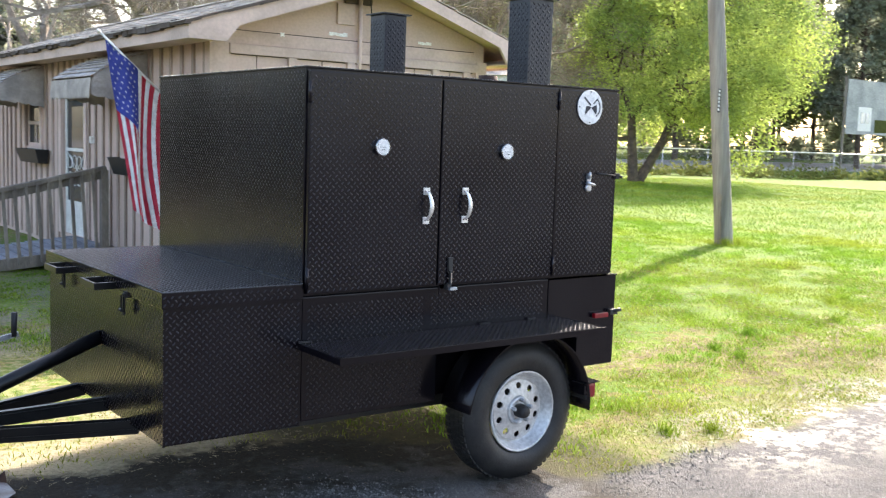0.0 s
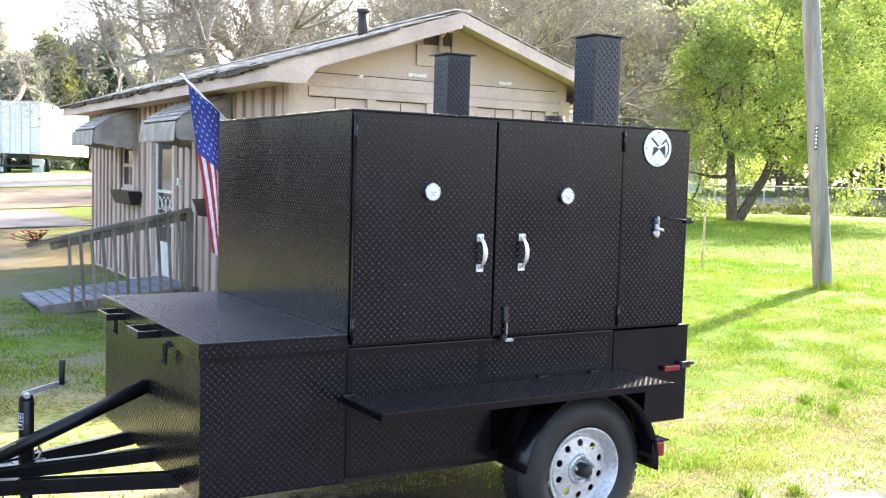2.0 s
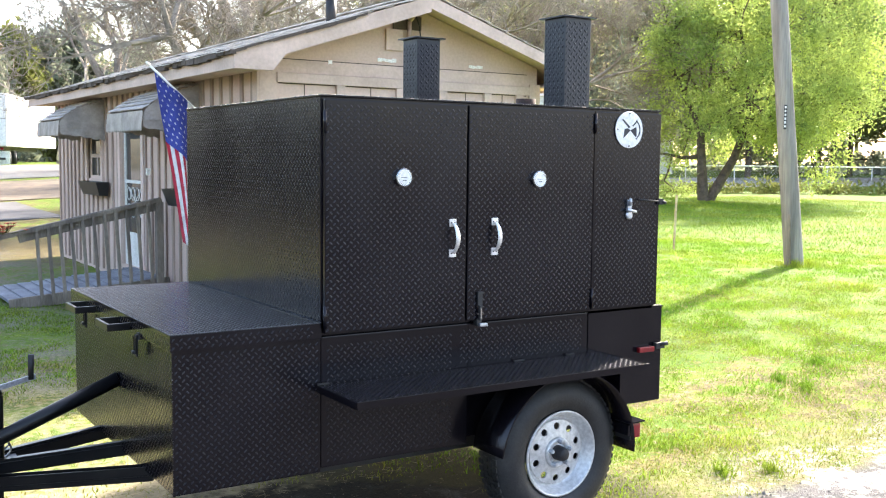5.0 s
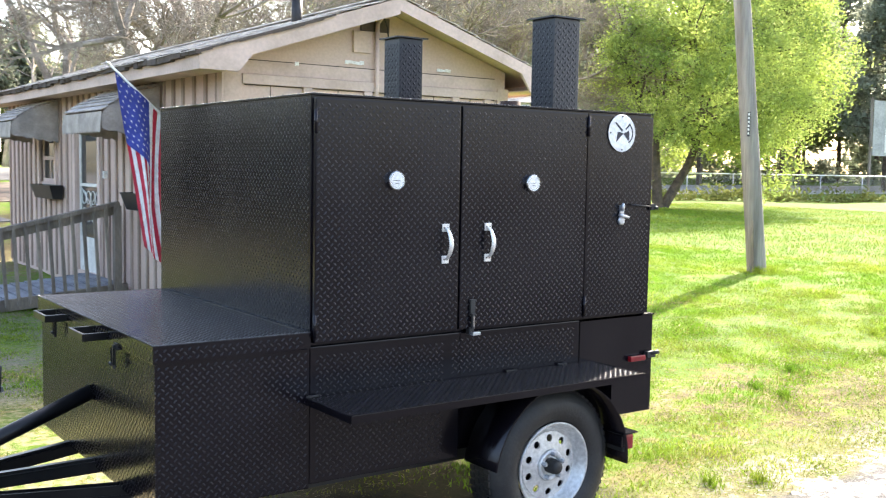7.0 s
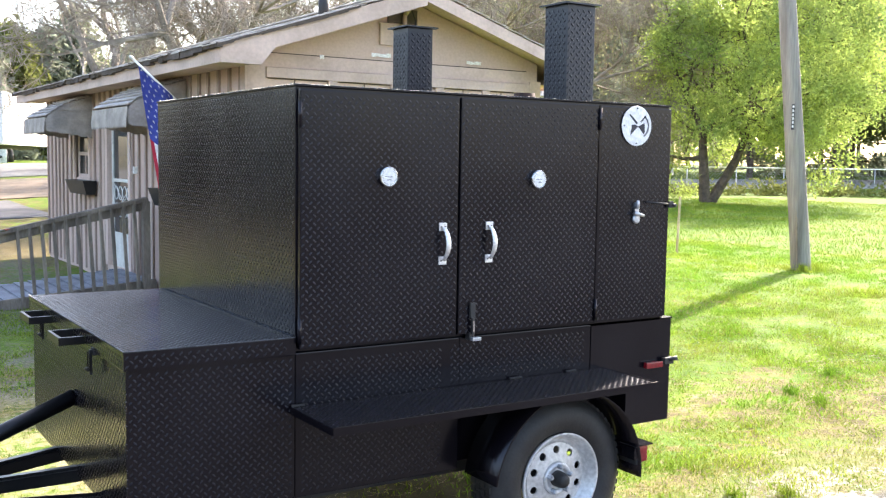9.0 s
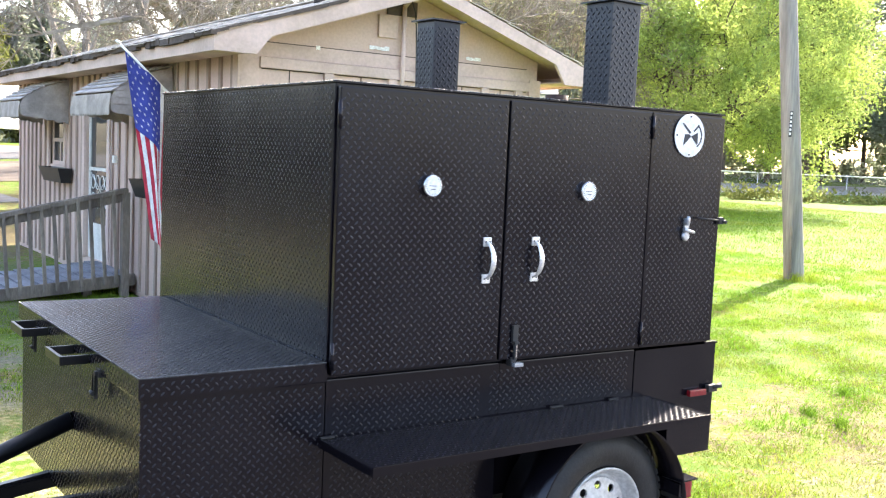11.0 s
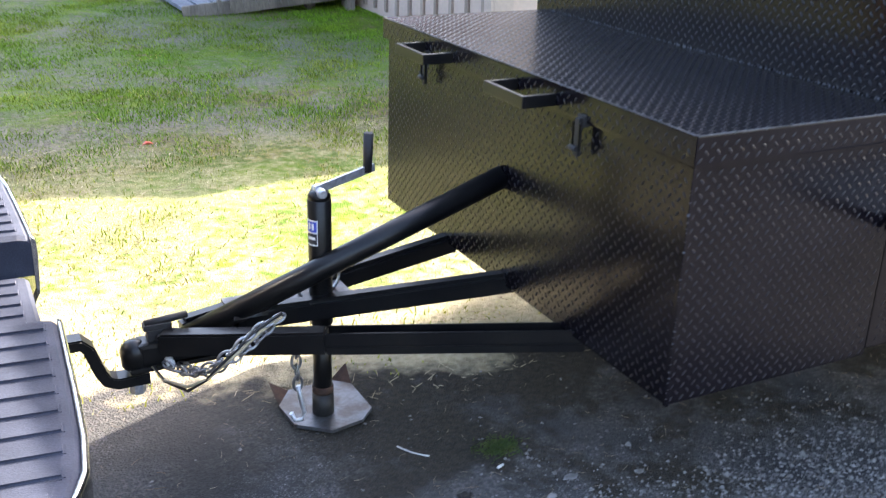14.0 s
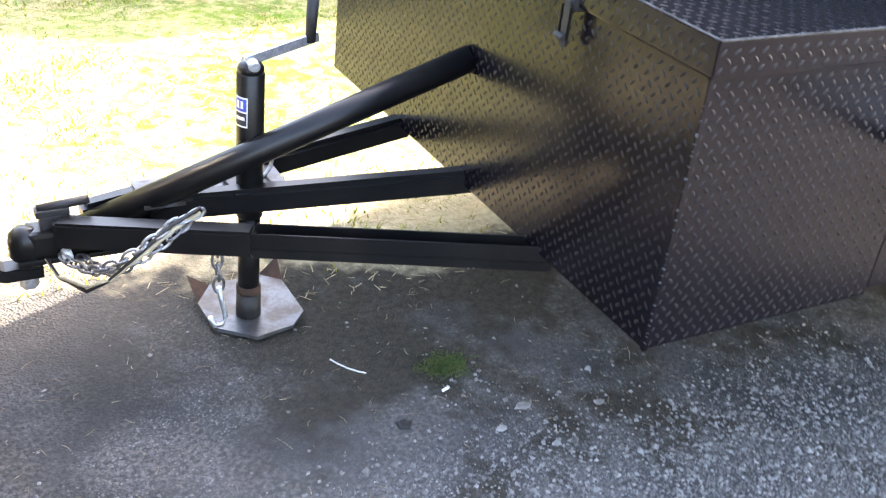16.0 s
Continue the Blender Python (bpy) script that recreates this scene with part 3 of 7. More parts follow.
        prof = [(xe, ze - 0.035), (MX, ridge - 0.035), (MX, ridge), (xe, ze)]
        lo = [bm.verts.new((px, RY0 + 0.03, pz)) for px, pz in prof]
        hi = [bm.verts.new((px, RY1 - 0.03, pz)) for px, pz in prof]
        bm.faces.new(lo)
        bm.faces.new(hi[::-1])
        for k in range(4):
            bm.faces.new((lo[k], hi[k], hi[(k + 1) % 4], lo[(k + 1) % 4]))
        bmesh.ops.recalc_face_normals(bm, faces=bm.faces[:])
        roof = part("roof", bm, TRIM, h, "weathered grey shingle roof slope")
        # barge board at the south gable, with its dropped end
        bm = bmesh.new()
        s = -side
        xs = [xe, xe + s * 0.37, xe + s * 0.50, MX]
        deep = 0.155 if side < 0 else 0.12
        low = [ze - 0.150, ze - 0.150, ze + SLOPE * 0.50 - deep, ridge - deep]
        high = [ze + 0.0, ze + SLOPE * 0.37, ze + SLOPE * 0.50, ridge + 0.0]
        for k in range(3):
            q = [(xs[k], low[k]), (xs[k + 1], low[k + 1]), (xs[k + 1], high[k + 1]), (xs[k], high[k])]
            f = [bm.verts.new((px, RY0 - 0.005, pz)) for px, pz in q]
            r = [bm.verts.new((px, RY0 + 0.028, pz)) for px, pz in q]
            bm.faces.new(f)
            bm.faces.new(r[::-1])
            for i in range(4):
                bm.faces.new((f[i], r[i], r[(i + 1) % 4], f[(i + 1) % 4]))
        bmesh.ops.recalc_face_normals(bm, faces=bm.faces[:])
        part("barge_board", bm, TRIM, h)
        xa, xb = sorted((xe, xe + s * 0.025))
        part("fascia", boxes((xa, xb, RY0 + 0.03, RY1, ze - 0.15, ze - 0.037)), TRIM, h)
        xa, xb = sorted((xe + s * 0.03, WX - 0.03 if side < 0 else EX + 0.03))
        part("soffit", boxes((xa, xb, RY0 + 0.03, RY1 - 0.03, ze - 0.13, ze - 0.115)), TRIM, h)
        # shingles: courses of separate tabs
        n = 9
        run = abs(MX - xe) + 0.05
        tab_v, tab_f = [], []
        ang = math.atan(SLOPE)
        for c in range(n):
            d0 = run * c / n - 0.05
            yy = RY0 - 0.02 + rng.random() * 0.2
            first = RY0 - 0.02
            while first < RY1:
                last = min(RY1 + 0.01, yy)
                if last - first > 0.03:
                    lift = 0.004 + 0.010 * rng.random()
                    droop = 0.02 * rng.random()
                    p = []
                    for dd, up in ((d0 - droop, 0.012 + lift), (d0 + run / n + 0.03, 0.006)):
                        for q in (first + 0.004, last - 0.004):
                            for hh in (0.0, 0.008):
                                p.append((xe + s * dd * math.cos(0), q, ze + SLOPE * dd + up + hh))
                    k = len(tab_v)
                    tab_v += p
                    tab_f += [(k + 1, k + 3, k + 7, k + 5), (k, k + 1, k + 5, k + 4), (k, k + 2, k + 3, k + 1), (k + 2, k + 6, k + 7, k + 3), (k + 4, k + 5, k + 7, k + 6), (k, k + 4, k + 6, k + 2)]
                first = last
                yy += 0.30 + 0.02 * rng.random()
        part("shingles", (tab_v, tab_f), SHINGLE, roof, kind="stuff")
    bm = bmesh.new()
    y = RY0 - 0.03
    while y < RY1:
        w = 0.05 + 0.22 * rng.random()
        d = 0.02 + 0.035 * rng.random()
        box(bm, RX0 - 0.035 - 0.02 * rng.random(), RX0 + 0.01, y, y + w - 0.004, 2.60 - d, 2.60 + 0.010 + 0.012 * rng.random())
        y += w
    x = RX0
    while x < RX0 + 1.3:
        w = 0.04 + 0.12 * rng.random()
        z = 2.60 + SLOPE * (x - RX0)
        box(bm, 0, w, RY0 - 0.028 - 0.012 * rng.random(), RY0 - 0.007, -0.022 * rng.random() - 0.002, 0.014, Matrix(((1, 0, 0, x), (0, 1, 0, 0), (SLOPE, 0, 1, z), (0, 0, 0, 1))))
        x += w
    part("torn_shingle_edge", bm, ROOFEDGE, h, "torn brown shingle edge", kind="stuff")
    ridge = 2.60 + SLOPE * (MX - RX0)
    part("ridge_cap", boxes((MX - 0.10, MX + 0.10, RY0 - 0.01, RY1, ridge + 0.012, ridge + 0.028), bevel=0.005), SHINGLE, h)
    bm = bmesh.new()
    tube(bm, (3.12, 6.2, 3.0), (3.12, 6.2, 3.36), 0.055, sides=16)
    tube(bm, (3.12, 6.2, 3.35), (3.12, 6.2, 3.38), 0.07, sides=16)
    part("roof_vent", bm, MATTBLACK, h, "black roof vent pipe")
    # door: storm door with glazing above and scrollwork below
    y0, y1, z0, z1 = door
    d = part("door", boxes((WX + 0.03, WX + 0.07, y0 + 0.005, y1 - 0.005, z0, z0 + 0.44), (WX + 0.03, WX + 0.07, y0 + 0.005, y0 + 0.065, z0 + 0.44, z1), (WX + 0.03, WX + 0.07, y1 - 0.065, y1 - 0.005, z0 + 0.44, z1),
             (WX + 0.03, WX + 0.07, y0 + 0.065, y1 - 0.065, z1 - 0.07, z1), (WX + 0.03, WX + 0.07, y0 + 0.065, y1 - 0.065, z0 + 1.09, z0 + 1.13)), DOORWHITE, h, "white storm door with scrolled grille")
    part("pane", boxes((WX + 0.045, WX + 0.052, y0 + 0.065, y1 - 0.065, z0 + 0.44, z0 + 1.09), (WX + 0.045, WX + 0.052, y0 + 0.065, y1 - 0.065, z0 + 1.13, z1 - 0.07)), GLASS, d)
    bm = bmesh.new()
    for k in range(4):
        cy = y0 + 0.19 + k * 0.19
        for q in range(14):
            a0, a1 = 2 * math.pi * q / 14, 2 * math.pi * (q + 1) / 14
            for cz, r in ((z0 + 0.73, 0.085), (z0 + 0.95, 0.085)):
                tube(bm, (WX + 0.036, cy + r * math.cos(a0), cz + r * math.sin(a0)), (WX + 0.036, cy + r * math.cos(a1), cz + r * math.sin(a1)), 0.006, sides=4, caps=False)
    tube(bm, (WX + 0.036, y0 + 0.1, z0 + 0.66), (WX + 0.036, y1 - 0.1, z0 + 1.06), 0.006, sides=4)
    tube(bm, (WX + 0.036, y0 + 0.1, z0 + 1.06), (WX + 0.036, y1 - 0.1, z0 + 0.66), 0.006, sides=4)
    part("grille", bm, DOORWHITE, d, "white scrolled metal grille")
    for nm, q in (("door_trim", (y0 - 0.11, y0 - 0.004, z0, z1 + 0.1)), ("door_trim", (y1 + 0.004, y1 + 0.11, z0, z1 + 0.1)), ("door_trim", (y0 - 0.004, y1 + 0.004, z1 + 0.004, z1 + 0.1))):
        part(nm, boxes((WX - 0.03, WX - 0.002, *q)), TRIM, h)
    # windows with sashes
    for y0, y1, z0, z1 in (win_a, win_b):
        w = part("window", boxes((WX - 0.032, WX + 0.02, y0 - 0.08, y0, z0 - 0.05, z1 + 0.08), (WX - 0.032, WX + 0.02, y1, y1 + 0.08, z0 - 0.05, z1 + 0.08), (WX - 0.032, WX + 0.02, y0, y1, z1, z1 + 0.08)), TRIM, h)
        part("window_sill", boxes((WX - 0.06, WX + 0.02, y0 - 0.1, y1 + 0.1, z0 - 0.10, z0 - 0.052), bevel=0.004), TRIM, w)
        mid = (z0 + z1) / 2
        part("sash", boxes((WX + 0.03, WX + 0.06, y0, y0 + 0.05, z0, z1), (WX + 0.03, WX + 0.06, y1 - 0.05, y1, z0, z1), (WX + 0.03, WX + 0.06, y0 + 0.05, y1 - 0.05, mid - 0.025, mid + 0.025),
             (WX + 0.03, WX + 0.06, y0 + 0.05, y1 - 0.05, z0, z0 + 0.05), (WX + 0.03, WX + 0.06, (y0 + y1) / 2 - 0.012, (y0 + y1) / 2 + 0.012, z0 + 0.05, mid - 0.025)), TRIM, w)
        part("pane", boxes((WX + 0.042, WX + 0.048, y0 + 0.04, y1 - 0.04, z0 + 0.03, mid)), GLASS, w)
        part("pane", boxes((WX + 0.042, WX + 0.048, y0 + 0.04, y1 - 0.04, mid, z1)), GLASS, w)
    # curved aluminium awnings with scalloped skirts
    for y0, y1 in ((10.95, 12.35), (7.05, 8.45)):
        aw = part("awning", awning_shell(y0, y1), AWNING, h, "weathered grey scalloped aluminium awning")
    # planter boxes under the windows
    for y0, y1 in ((10.75, 11.8), (6.86, 7.83)):
        bm = bmesh.new()
        lo = [bm.verts.new(p) for p in ((WX - 0.15, y0 + 0.06, 1.11), (WX - 0.03, y0 + 0.06, 1.11), (WX - 0.03, y1 - 0.06, 1.11), (WX - 0.15, y1 - 0.06, 1.11))]
        hi = [bm.verts.new(p) for p in ((WX - 0.21, y0, 1.30), (WX - 0.026, y0, 1.30), (WX - 0.026, y1, 1.30), (WX - 0.21, y1, 1.30))]
        ins = [bm.verts.new(p) for p in ((WX - 0.19, y0 + 0.02, 1.27), (WX - 0.046, y0 + 0.02, 1.27), (WX - 0.046, y1 - 0.02, 1.27), (WX - 0.19, y1 - 0.02, 1.27))]
        rim = [bm.verts.new(p) for p in ((WX - 0.195, y0 + 0.015, 1.30), (WX - 0.041, y0 + 0.015, 1.30), (WX - 0.041, y1 - 0.015, 1.30), (WX - 0.195, y1 - 0.015, 1.30))]
        bm.faces.new(lo[::-1])
        bm.faces.new(ins)
        for k in range(4):
            j = (k + 1) % 4
            bm.faces.new((lo[k], lo[j], hi[j], hi[k]))
            bm.faces.new((hi[k], hi[j], rim[j], rim[k]))
            bm.faces.new((rim[k], rim[j], ins[j], ins[k]))
        part("window_box", bm, DARKBOX, h, "empty black window planter box")
    part("porch_lamp", boxes((WX - 0.07, WX - 0.002, 8.84, 8.89, 1.43, 1.52), bevel=0.012), PEEL, h, "small pale wall lantern")
    return h


def awning_shell(y0, y1):
    """Bowed slats out from the wall, closed ends of stepped slats, scalloped skirt."""
    bm = bmesh.new()
    prof = []
    for k in range(9):
        t = k / 8
        prof.append((WX - 0.03 - 0.60 * t, 2.43 - 0.10 * t - 0.19 * t * t))
    for (xa, za), (xb, zb) in zip(prof, prof[1:]):
        box(bm, 0, 1, 0, 1, 0, 1, Matrix(((xb - xa, 0, 0, xa), (0, y1 - y0, 0, y0), (zb - za + 0.018, 0, 0.012, za), (0, 0, 0, 1))))
    zf = prof[-1][1]
    xf = prof[-1][0]
    n = 16
    for k in range(n):
        a, b = y0 + (y1 - y0) * k / n, y0 + (y1 - y0) * (k + 1) / n
        for j in range(3):
            box(bm, xf - 0.008 - 0.006 * j, xf - 0.001 - 0.006 * j, a, b, zf - 0.055 * (j + 1), zf - 0.055 * j)
        zs = zf - 0.165
        pts = [(a, zs), (b, zs), (b, zs - 0.02), ((a + b) / 2 + (b - a) * 0.25, zs - 0.042), ((a + b) / 2, zs - 0.05), ((a + b) / 2 - (b - a) * 0.25, zs - 0.042), (a, zs - 0.02)]
        f = [bm.verts.new((xf - 0.020, p, q)) for p, q in pts]
        r = [bm.verts.new((xf - 0.012, p, q)) for p, q in pts]
        bm.faces.new(f)
        bm.faces.new(r[::-1])
        for i in range(7):
            bm.faces.new((f[i], r[i], r[(i + 1) % 7], f[(i + 1) % 7]))
    # the ends: lapped strips between the wall and the bowed front, the lowest cut in waves
    xw = WX - 0.03
    px, pz = [p[0] for p in prof][::-1], [p[1] for p in prof][::-1]

    def front_x(z):
        return xf if z <= zf else float(np.interp(z, pz, px))

    def end_strip(ye, pts):
        f = [bm.verts.new((a, ye + k, c)) for a, c, k in pts]
        r = [bm.verts.new((a, ye + k + 0.004, c)) for a, c, k in pts]
        bm.faces.new(f)
        bm.faces.new(r[::-1])
        for i in range(len(pts)):
            j = (i + 1) % len(pts)
            bm.faces.new((f[i], r[i], r[j], f[j]))
    for ye in (y0, y1 - 0.012):
        levels = [zf - 0.10 + 0.065 * k for k in range(7)]
        for lo_z, hi_z in zip(levels, levels[1:]):
            if hi_z > 2.43:
                break
            end_strip(ye, [(front_x(lo_z), lo_z, -0.009), (xw, lo_z, -0.009), (xw, hi_z, 0.0), (front_x(hi_z), hi_z, 0.0)])
        wave = []
        n_w = 30
        for k in range(n_w + 1):
            t = k / n_w
            wave.append((xf + (xw - xf) * t, zf - 0.165 - 0.085 * t - 0.022 * abs(math.sin(t * math.pi * 4.5)), -0.009))
        end_strip(ye, wave + [(xw, levels[0], 0.0), (xf, levels[0], 0.0)])
    bmesh.ops.recalc_face_normals(bm, faces=bm.faces[:])
    return bm


house()


def ramp_and_rail():
    r = thing("entry_ramp", (1.1, 8.9, 0.05), "grey painted wooden ramp up to the house door", "ramp")
    for k in range(11):
        x0 = 0.22 + k * 0.16
        z = 0.07 + 0.17 * (x0 - 0.22) / 1.7
        part("plank", boxes((x0, x0 + 0.152, 8.14, 9.6, z - 0.035, z), bevel=0.003), RAMP, r)
    part("side_board", beam((0.2, 8.12, 0.03), (1.97, 8.12, 0.19), 0.04, 0.13), WOOD, r)
    for px in (0.9, 1.5, 1.9):
        part("post", boxes((px - 0.045, px + 0.045, 8.25, 8.34, -0.05, 0.06 + 0.1 * (px - 0.2))), WOOD, r)
    q = thing("ramp_railing", (1.1, 8.08, 0.05), "weathered grey wooden handrail with thin slanting balusters", "railing")
    part("handrail", beam((0.05, 8.08, 0.765), (1.86, 8.08, 1.165), 0.10, 0.05), WOOD, q)
    part("top_rail", beam((0.30, 8.085, 0.755), (1.84, 8.085, 1.09), 0.035, 0.09), WOOD, q)
    for k in range(11):
        px = 0.50 + k * 0.122
        top = 0.80 + 0.221 * (px - 0.20)
        part("baluster", beam((px + 0.03, 8.045, 0.02 + 0.09 * (px - 0.2)), (px - 0.02, 8.045, top), 0.034, 0.034, 0.003), WOOD, q)
    part("post", boxes((1.80, 1.88, 8.03, 8.12, 0.0, 1.14), bevel=0.004), WOOD, q)


ramp_and_rail()


def flower_bundle():
    """Faded artificial flowers tied to the end of the handrail."""
    rng = np.random.default_rng(17)
    f = thing("flower_bundle", (0.06, 8.08, 0.79), "faded orange-red artificial flowers tied to the railing end", "artificial flowers")
    stems = bmesh.new()
    for k in range(24):
        a = Vector((0.16 + 0.02 * rng.normal(), 8.08, 0.80))
        b = a + Vector((-0.03 + 0.09 * rng.normal(), 0.07 * rng.normal(), 0.03 + 0.10 * rng.random()))
        tube(stems, a, b, 0.004, 0.003, sides=5)
        bloom = bmesh.new()
        for q in range(6):
            w = 2 * math.pi * q / 6
            tip = b + Vector((0.036 * math.cos(w), 0.036 * math.sin(w), 0.012))
            side = Vector((-math.sin(w), math.cos(w), 0)) * 0.014
            mid = b.lerp(tip, 0.6) + Vector((0, 0, 0.010))
            v = [bloom.verts.new(p) for p in (b, mid - side, tip, mid + side)]
            bloom.faces.new(v)
            low = [bloom.verts.new(p - Vector((0, 0, 0.003))) for p in (b, mid - side, tip, mid + side)]
            bloom.faces.new(low[::-1])
        part("bloom", bloom, PINK, f)
    part("stems", stems, OLIVE, f, kind="stuff")


flower_bundle()

# ---------------------------------------------------------------- smoker trailer
CX, LX, DY, HZ, FY = -0.004, 1.81, 1.59, 1.90, 1.515


def lugs(rects, pitch=0.0300, long=0.0180, wide=0.0064, high=0.0015):
    """Raised rounded diamond-plate lugs over flat rectangles (corner, u, v, lengths, outward normal): two grids, leaning either way."""
    vs, fs, k0 = [], [], 0
    across = ((-0.5, 0.0), (-0.30, 0.70), (0.0, 1.0), (0.30, 0.70), (0.5, 0.0))
    tri = [(0, 2 + i + 1, 2 + i) for i in range(4)] + [(1, 7 + i, 7 + i + 1) for i in range(4)]
    tri += [q for i in range(4) for q in ((2 + i, 3 + i, 8 + i), (2 + i, 8 + i, 7 + i))]
    tri = np.array(tri)
    for o, u, v, a, b, n in rects:
        o, u, v, n = (np.array(q, float) for q in (o, u, v, n))
        I1, J1 = np.meshgrid(np.arange(0.35, a / pitch - 0.33), np.arange(0.35, b / pitch - 0.33))
        I2, J2 = np.meshgrid(np.arange(0.85, a / pitch - 0.33), np.arange(0.85, b / pitch - 0.33))
        I, J = np.concatenate([I1.ravel(), I2.ravel()]), np.concatenate([J1.ravel(), J2.ravel()])
        turn = np.concatenate([np.ones(I1.size), -np.ones(I2.size)])
        c = o + (I * pitch)[:, None] * u + (J * pitch)[:, None] * v + n * 0.0002
        d = (u + turn[:, None] * v) / math.sqrt(2)
        e = np.cross(n, d)
        pts = [c - d * long / 2, c + d * long / 2]
        for s in (-0.24, 0.24):
            pts += [c + d * long * s + e * wide * w + n * high * h for w, h in across]
        vs.append(np.stack(pts, 1).reshape(-1, 3))
        fs.append((k0 + 12 * np.arange(len(c))[:, None, None] + tri[None]).reshape(-1, 3))
        k0 += 12 * len(c)
    return arrays(np.concatenate(vs), np.concatenate(fs))


def tread(parent, *rects, **kw):
    ob = part("tread", lugs(rects, **kw), LUGPAINT, parent, kind="stuff")
    ob.data.polygons.foreach_set("use_smooth", [True] * len(ob.data.polygons))
    return ob


X, Y, Z = (1, 0, 0), (0, 1, 0), (0, 0, 1)
S, W, N, E_, UP = (0, -1, 0), (-1, 0, 0), (0, 1, 0), (1, 0, 0), (0, 0, 1)


def arc_sheet(cx, cz, r, y0, y1, a0, a1, thick=0.006, steps=28):
    bm = bmesh.new()
    rows = []
    for k in range(steps + 1):
        q = radians(a0 + (a1 - a0) * k / steps)
        c, s = math.cos(q), math.sin(q)
        rows.append([bm.verts.new((cx + rr * c, yy, cz + rr * s)) for rr, yy in ((r, y0), (r, y1), (r - thick, y1), (r - thick, y0))])
    for a, b in zip(rows, rows[1:]):
        for i in range(4):
            bm.faces.new((a[i], a[(i + 1) % 4], b[(i + 1) % 4], b[i])).smooth = i in (0, 2)
    bm.faces.new(rows[0])
    bm.faces.new(rows[-1][::-1])
    bmesh.ops.recalc_face_normals(bm, faces=bm.faces[:])
    return bm


def wheel(t, cx, y_out, cz, sign):
    """Tyre with tread blocks, white-grey modular rim with round holes, hub and lugs. sign: -1 faces south."""
    s = -sign
    w = part("wheel", lathe([(0, 0.05), (0.001, 0.10), (s * 0.02, 0.10), (s * 0.02, 0.05)], (cx, y_out + s * 0.12, cz), "y", 24), MATTBLACK, t, "galvanised trailer wheel with black tyre")
    R = 0.338
    prof = [(0.028, 0.194), (0.008, 0.212), (0.0, 0.25), (0.004, 0.285), (0.020, 0.312), (0.034, 0.330), (0.045, R), (0.165, R), (0.178, 0.330), (0.192, 0.31), (0.205, 0.27), (0.205, 0.24), (0.18, 0.194)]
    part("tyre", lathe([(s * a, r) for a, r in prof], (cx, y_out, cz), "y", 56, True, False), RUBBER, w, "black trailer tyre")
    # tread blocks round the tyre
    bm = bmesh.new()
    for k in range(64):
        for j in range(4):
            q = 2 * math.pi * (k + 0.5 * (j % 2)) / 64
            m = Matrix.Translation((cx, y_out + s * (0.055 + 0.034 * j), cz)) @ Matrix.Rotation(-q, 4, "Y")
            box(bm, R - 0.002, R + 0.006, -0.014, 0.014, -0.011, 0.011, m)
    part("tread_pattern", bm, RUBBER, w, kind="stuff")
    # rim: outer flange, drop, disc with ten holes
    rim = bmesh.new()
    sides = 80
    rings = []
    for a, r in ((0.026, 0.192), (0.010, 0.198), (0.006, 0.193), (0.012, 0.186), (0.030, 0.180), (0.036, 0.172), (0.066, 0.166), (0.070, 0.155), (0.052, 0.148)):
        rings.append([rim.verts.new((cx + r * math.cos(2 * math.pi * k / sides), y_out + s * a, cz + r * math.sin(2 * math.pi * k / sides))) for k in range(sides)])
    for a, b in zip(rings, rings[1:]):
        for k in range(sides):
            rim.faces.new((a[k], a[(k + 1) % sides], b[(k + 1) % sides], b[k])).smooth = True
    # the disc: wedges with round windows
    nh, ri, ro, rh, rc = 10, 0.070, 0.148, 0.0165, 0.120
    for h in range(nh):
        c = 2 * math.pi * (h + 0.5) / nh
        hole, outer = [], []
        m = 16
        for k in range(m):
            q = 2 * math.pi * k / m
            px, pz = rc * math.cos(c) + rh * math.cos(c + q), rc * math.sin(c) + rh * math.sin(c + q)
            hr = math.hypot(px, pz)
            hole.append(rim.verts.new((cx + px, y_out + s * (0.040 + 0.012 * (hr - ri) / (ro - ri)), cz + pz)))
            # matching point on the wedge's border
            dq = ((q + math.pi) % (2 * math.pi)) - math.pi
            if abs(dq) <= math.pi / 4:
                rr, aa = ro, c + dq / (math.pi / 4) * math.pi / nh
            elif abs(dq) >= 3 * math.pi / 4:
                e = (math.pi - abs(dq)) / (math.pi / 4) * (1 if dq > 0 else -1)
                rr, aa = ri, c + e * math.pi / nh
            else:
                e = (abs(dq) - math.pi / 4) / (math.pi / 2)
                rr, aa = ro + (ri - ro) * e, c + (1 if dq > 0 else -1) * math.pi / nh
            dish = 0.040 + 0.012 * (rr - ri) / (ro - ri)
            outer.append(rim.verts.new((cx + rr * math.cos(aa), y_out + s * dish, cz + rr * math.sin(aa))))
        inner = [rim.verts.new((p.co.x, p.co.y + s * 0.008, p.co.z)) for p in hole]
        for k in range(m):
            j = (k + 1) % m
            rim.faces.new((hole[k], hole[j], outer[j], outer[k])).smooth = False
            rim.faces.new((hole[k], inner[k], inner[j], hole[j]))
    bmesh.ops.recalc_face_normals(rim, faces=rim.faces[:])
    part("rim", rim, RIMPAINT, w, "light grey steel rim with round holes")
    part("rim_centre", lathe([(s * 0.041, 0.072), (s * 0.030, 0.068), (s * 0.026, 0.060), (s * 0.036, 0.045), (s * 0.05, 0.042)], (cx, y_out, cz), "y", 32), RIMPAINT, w)
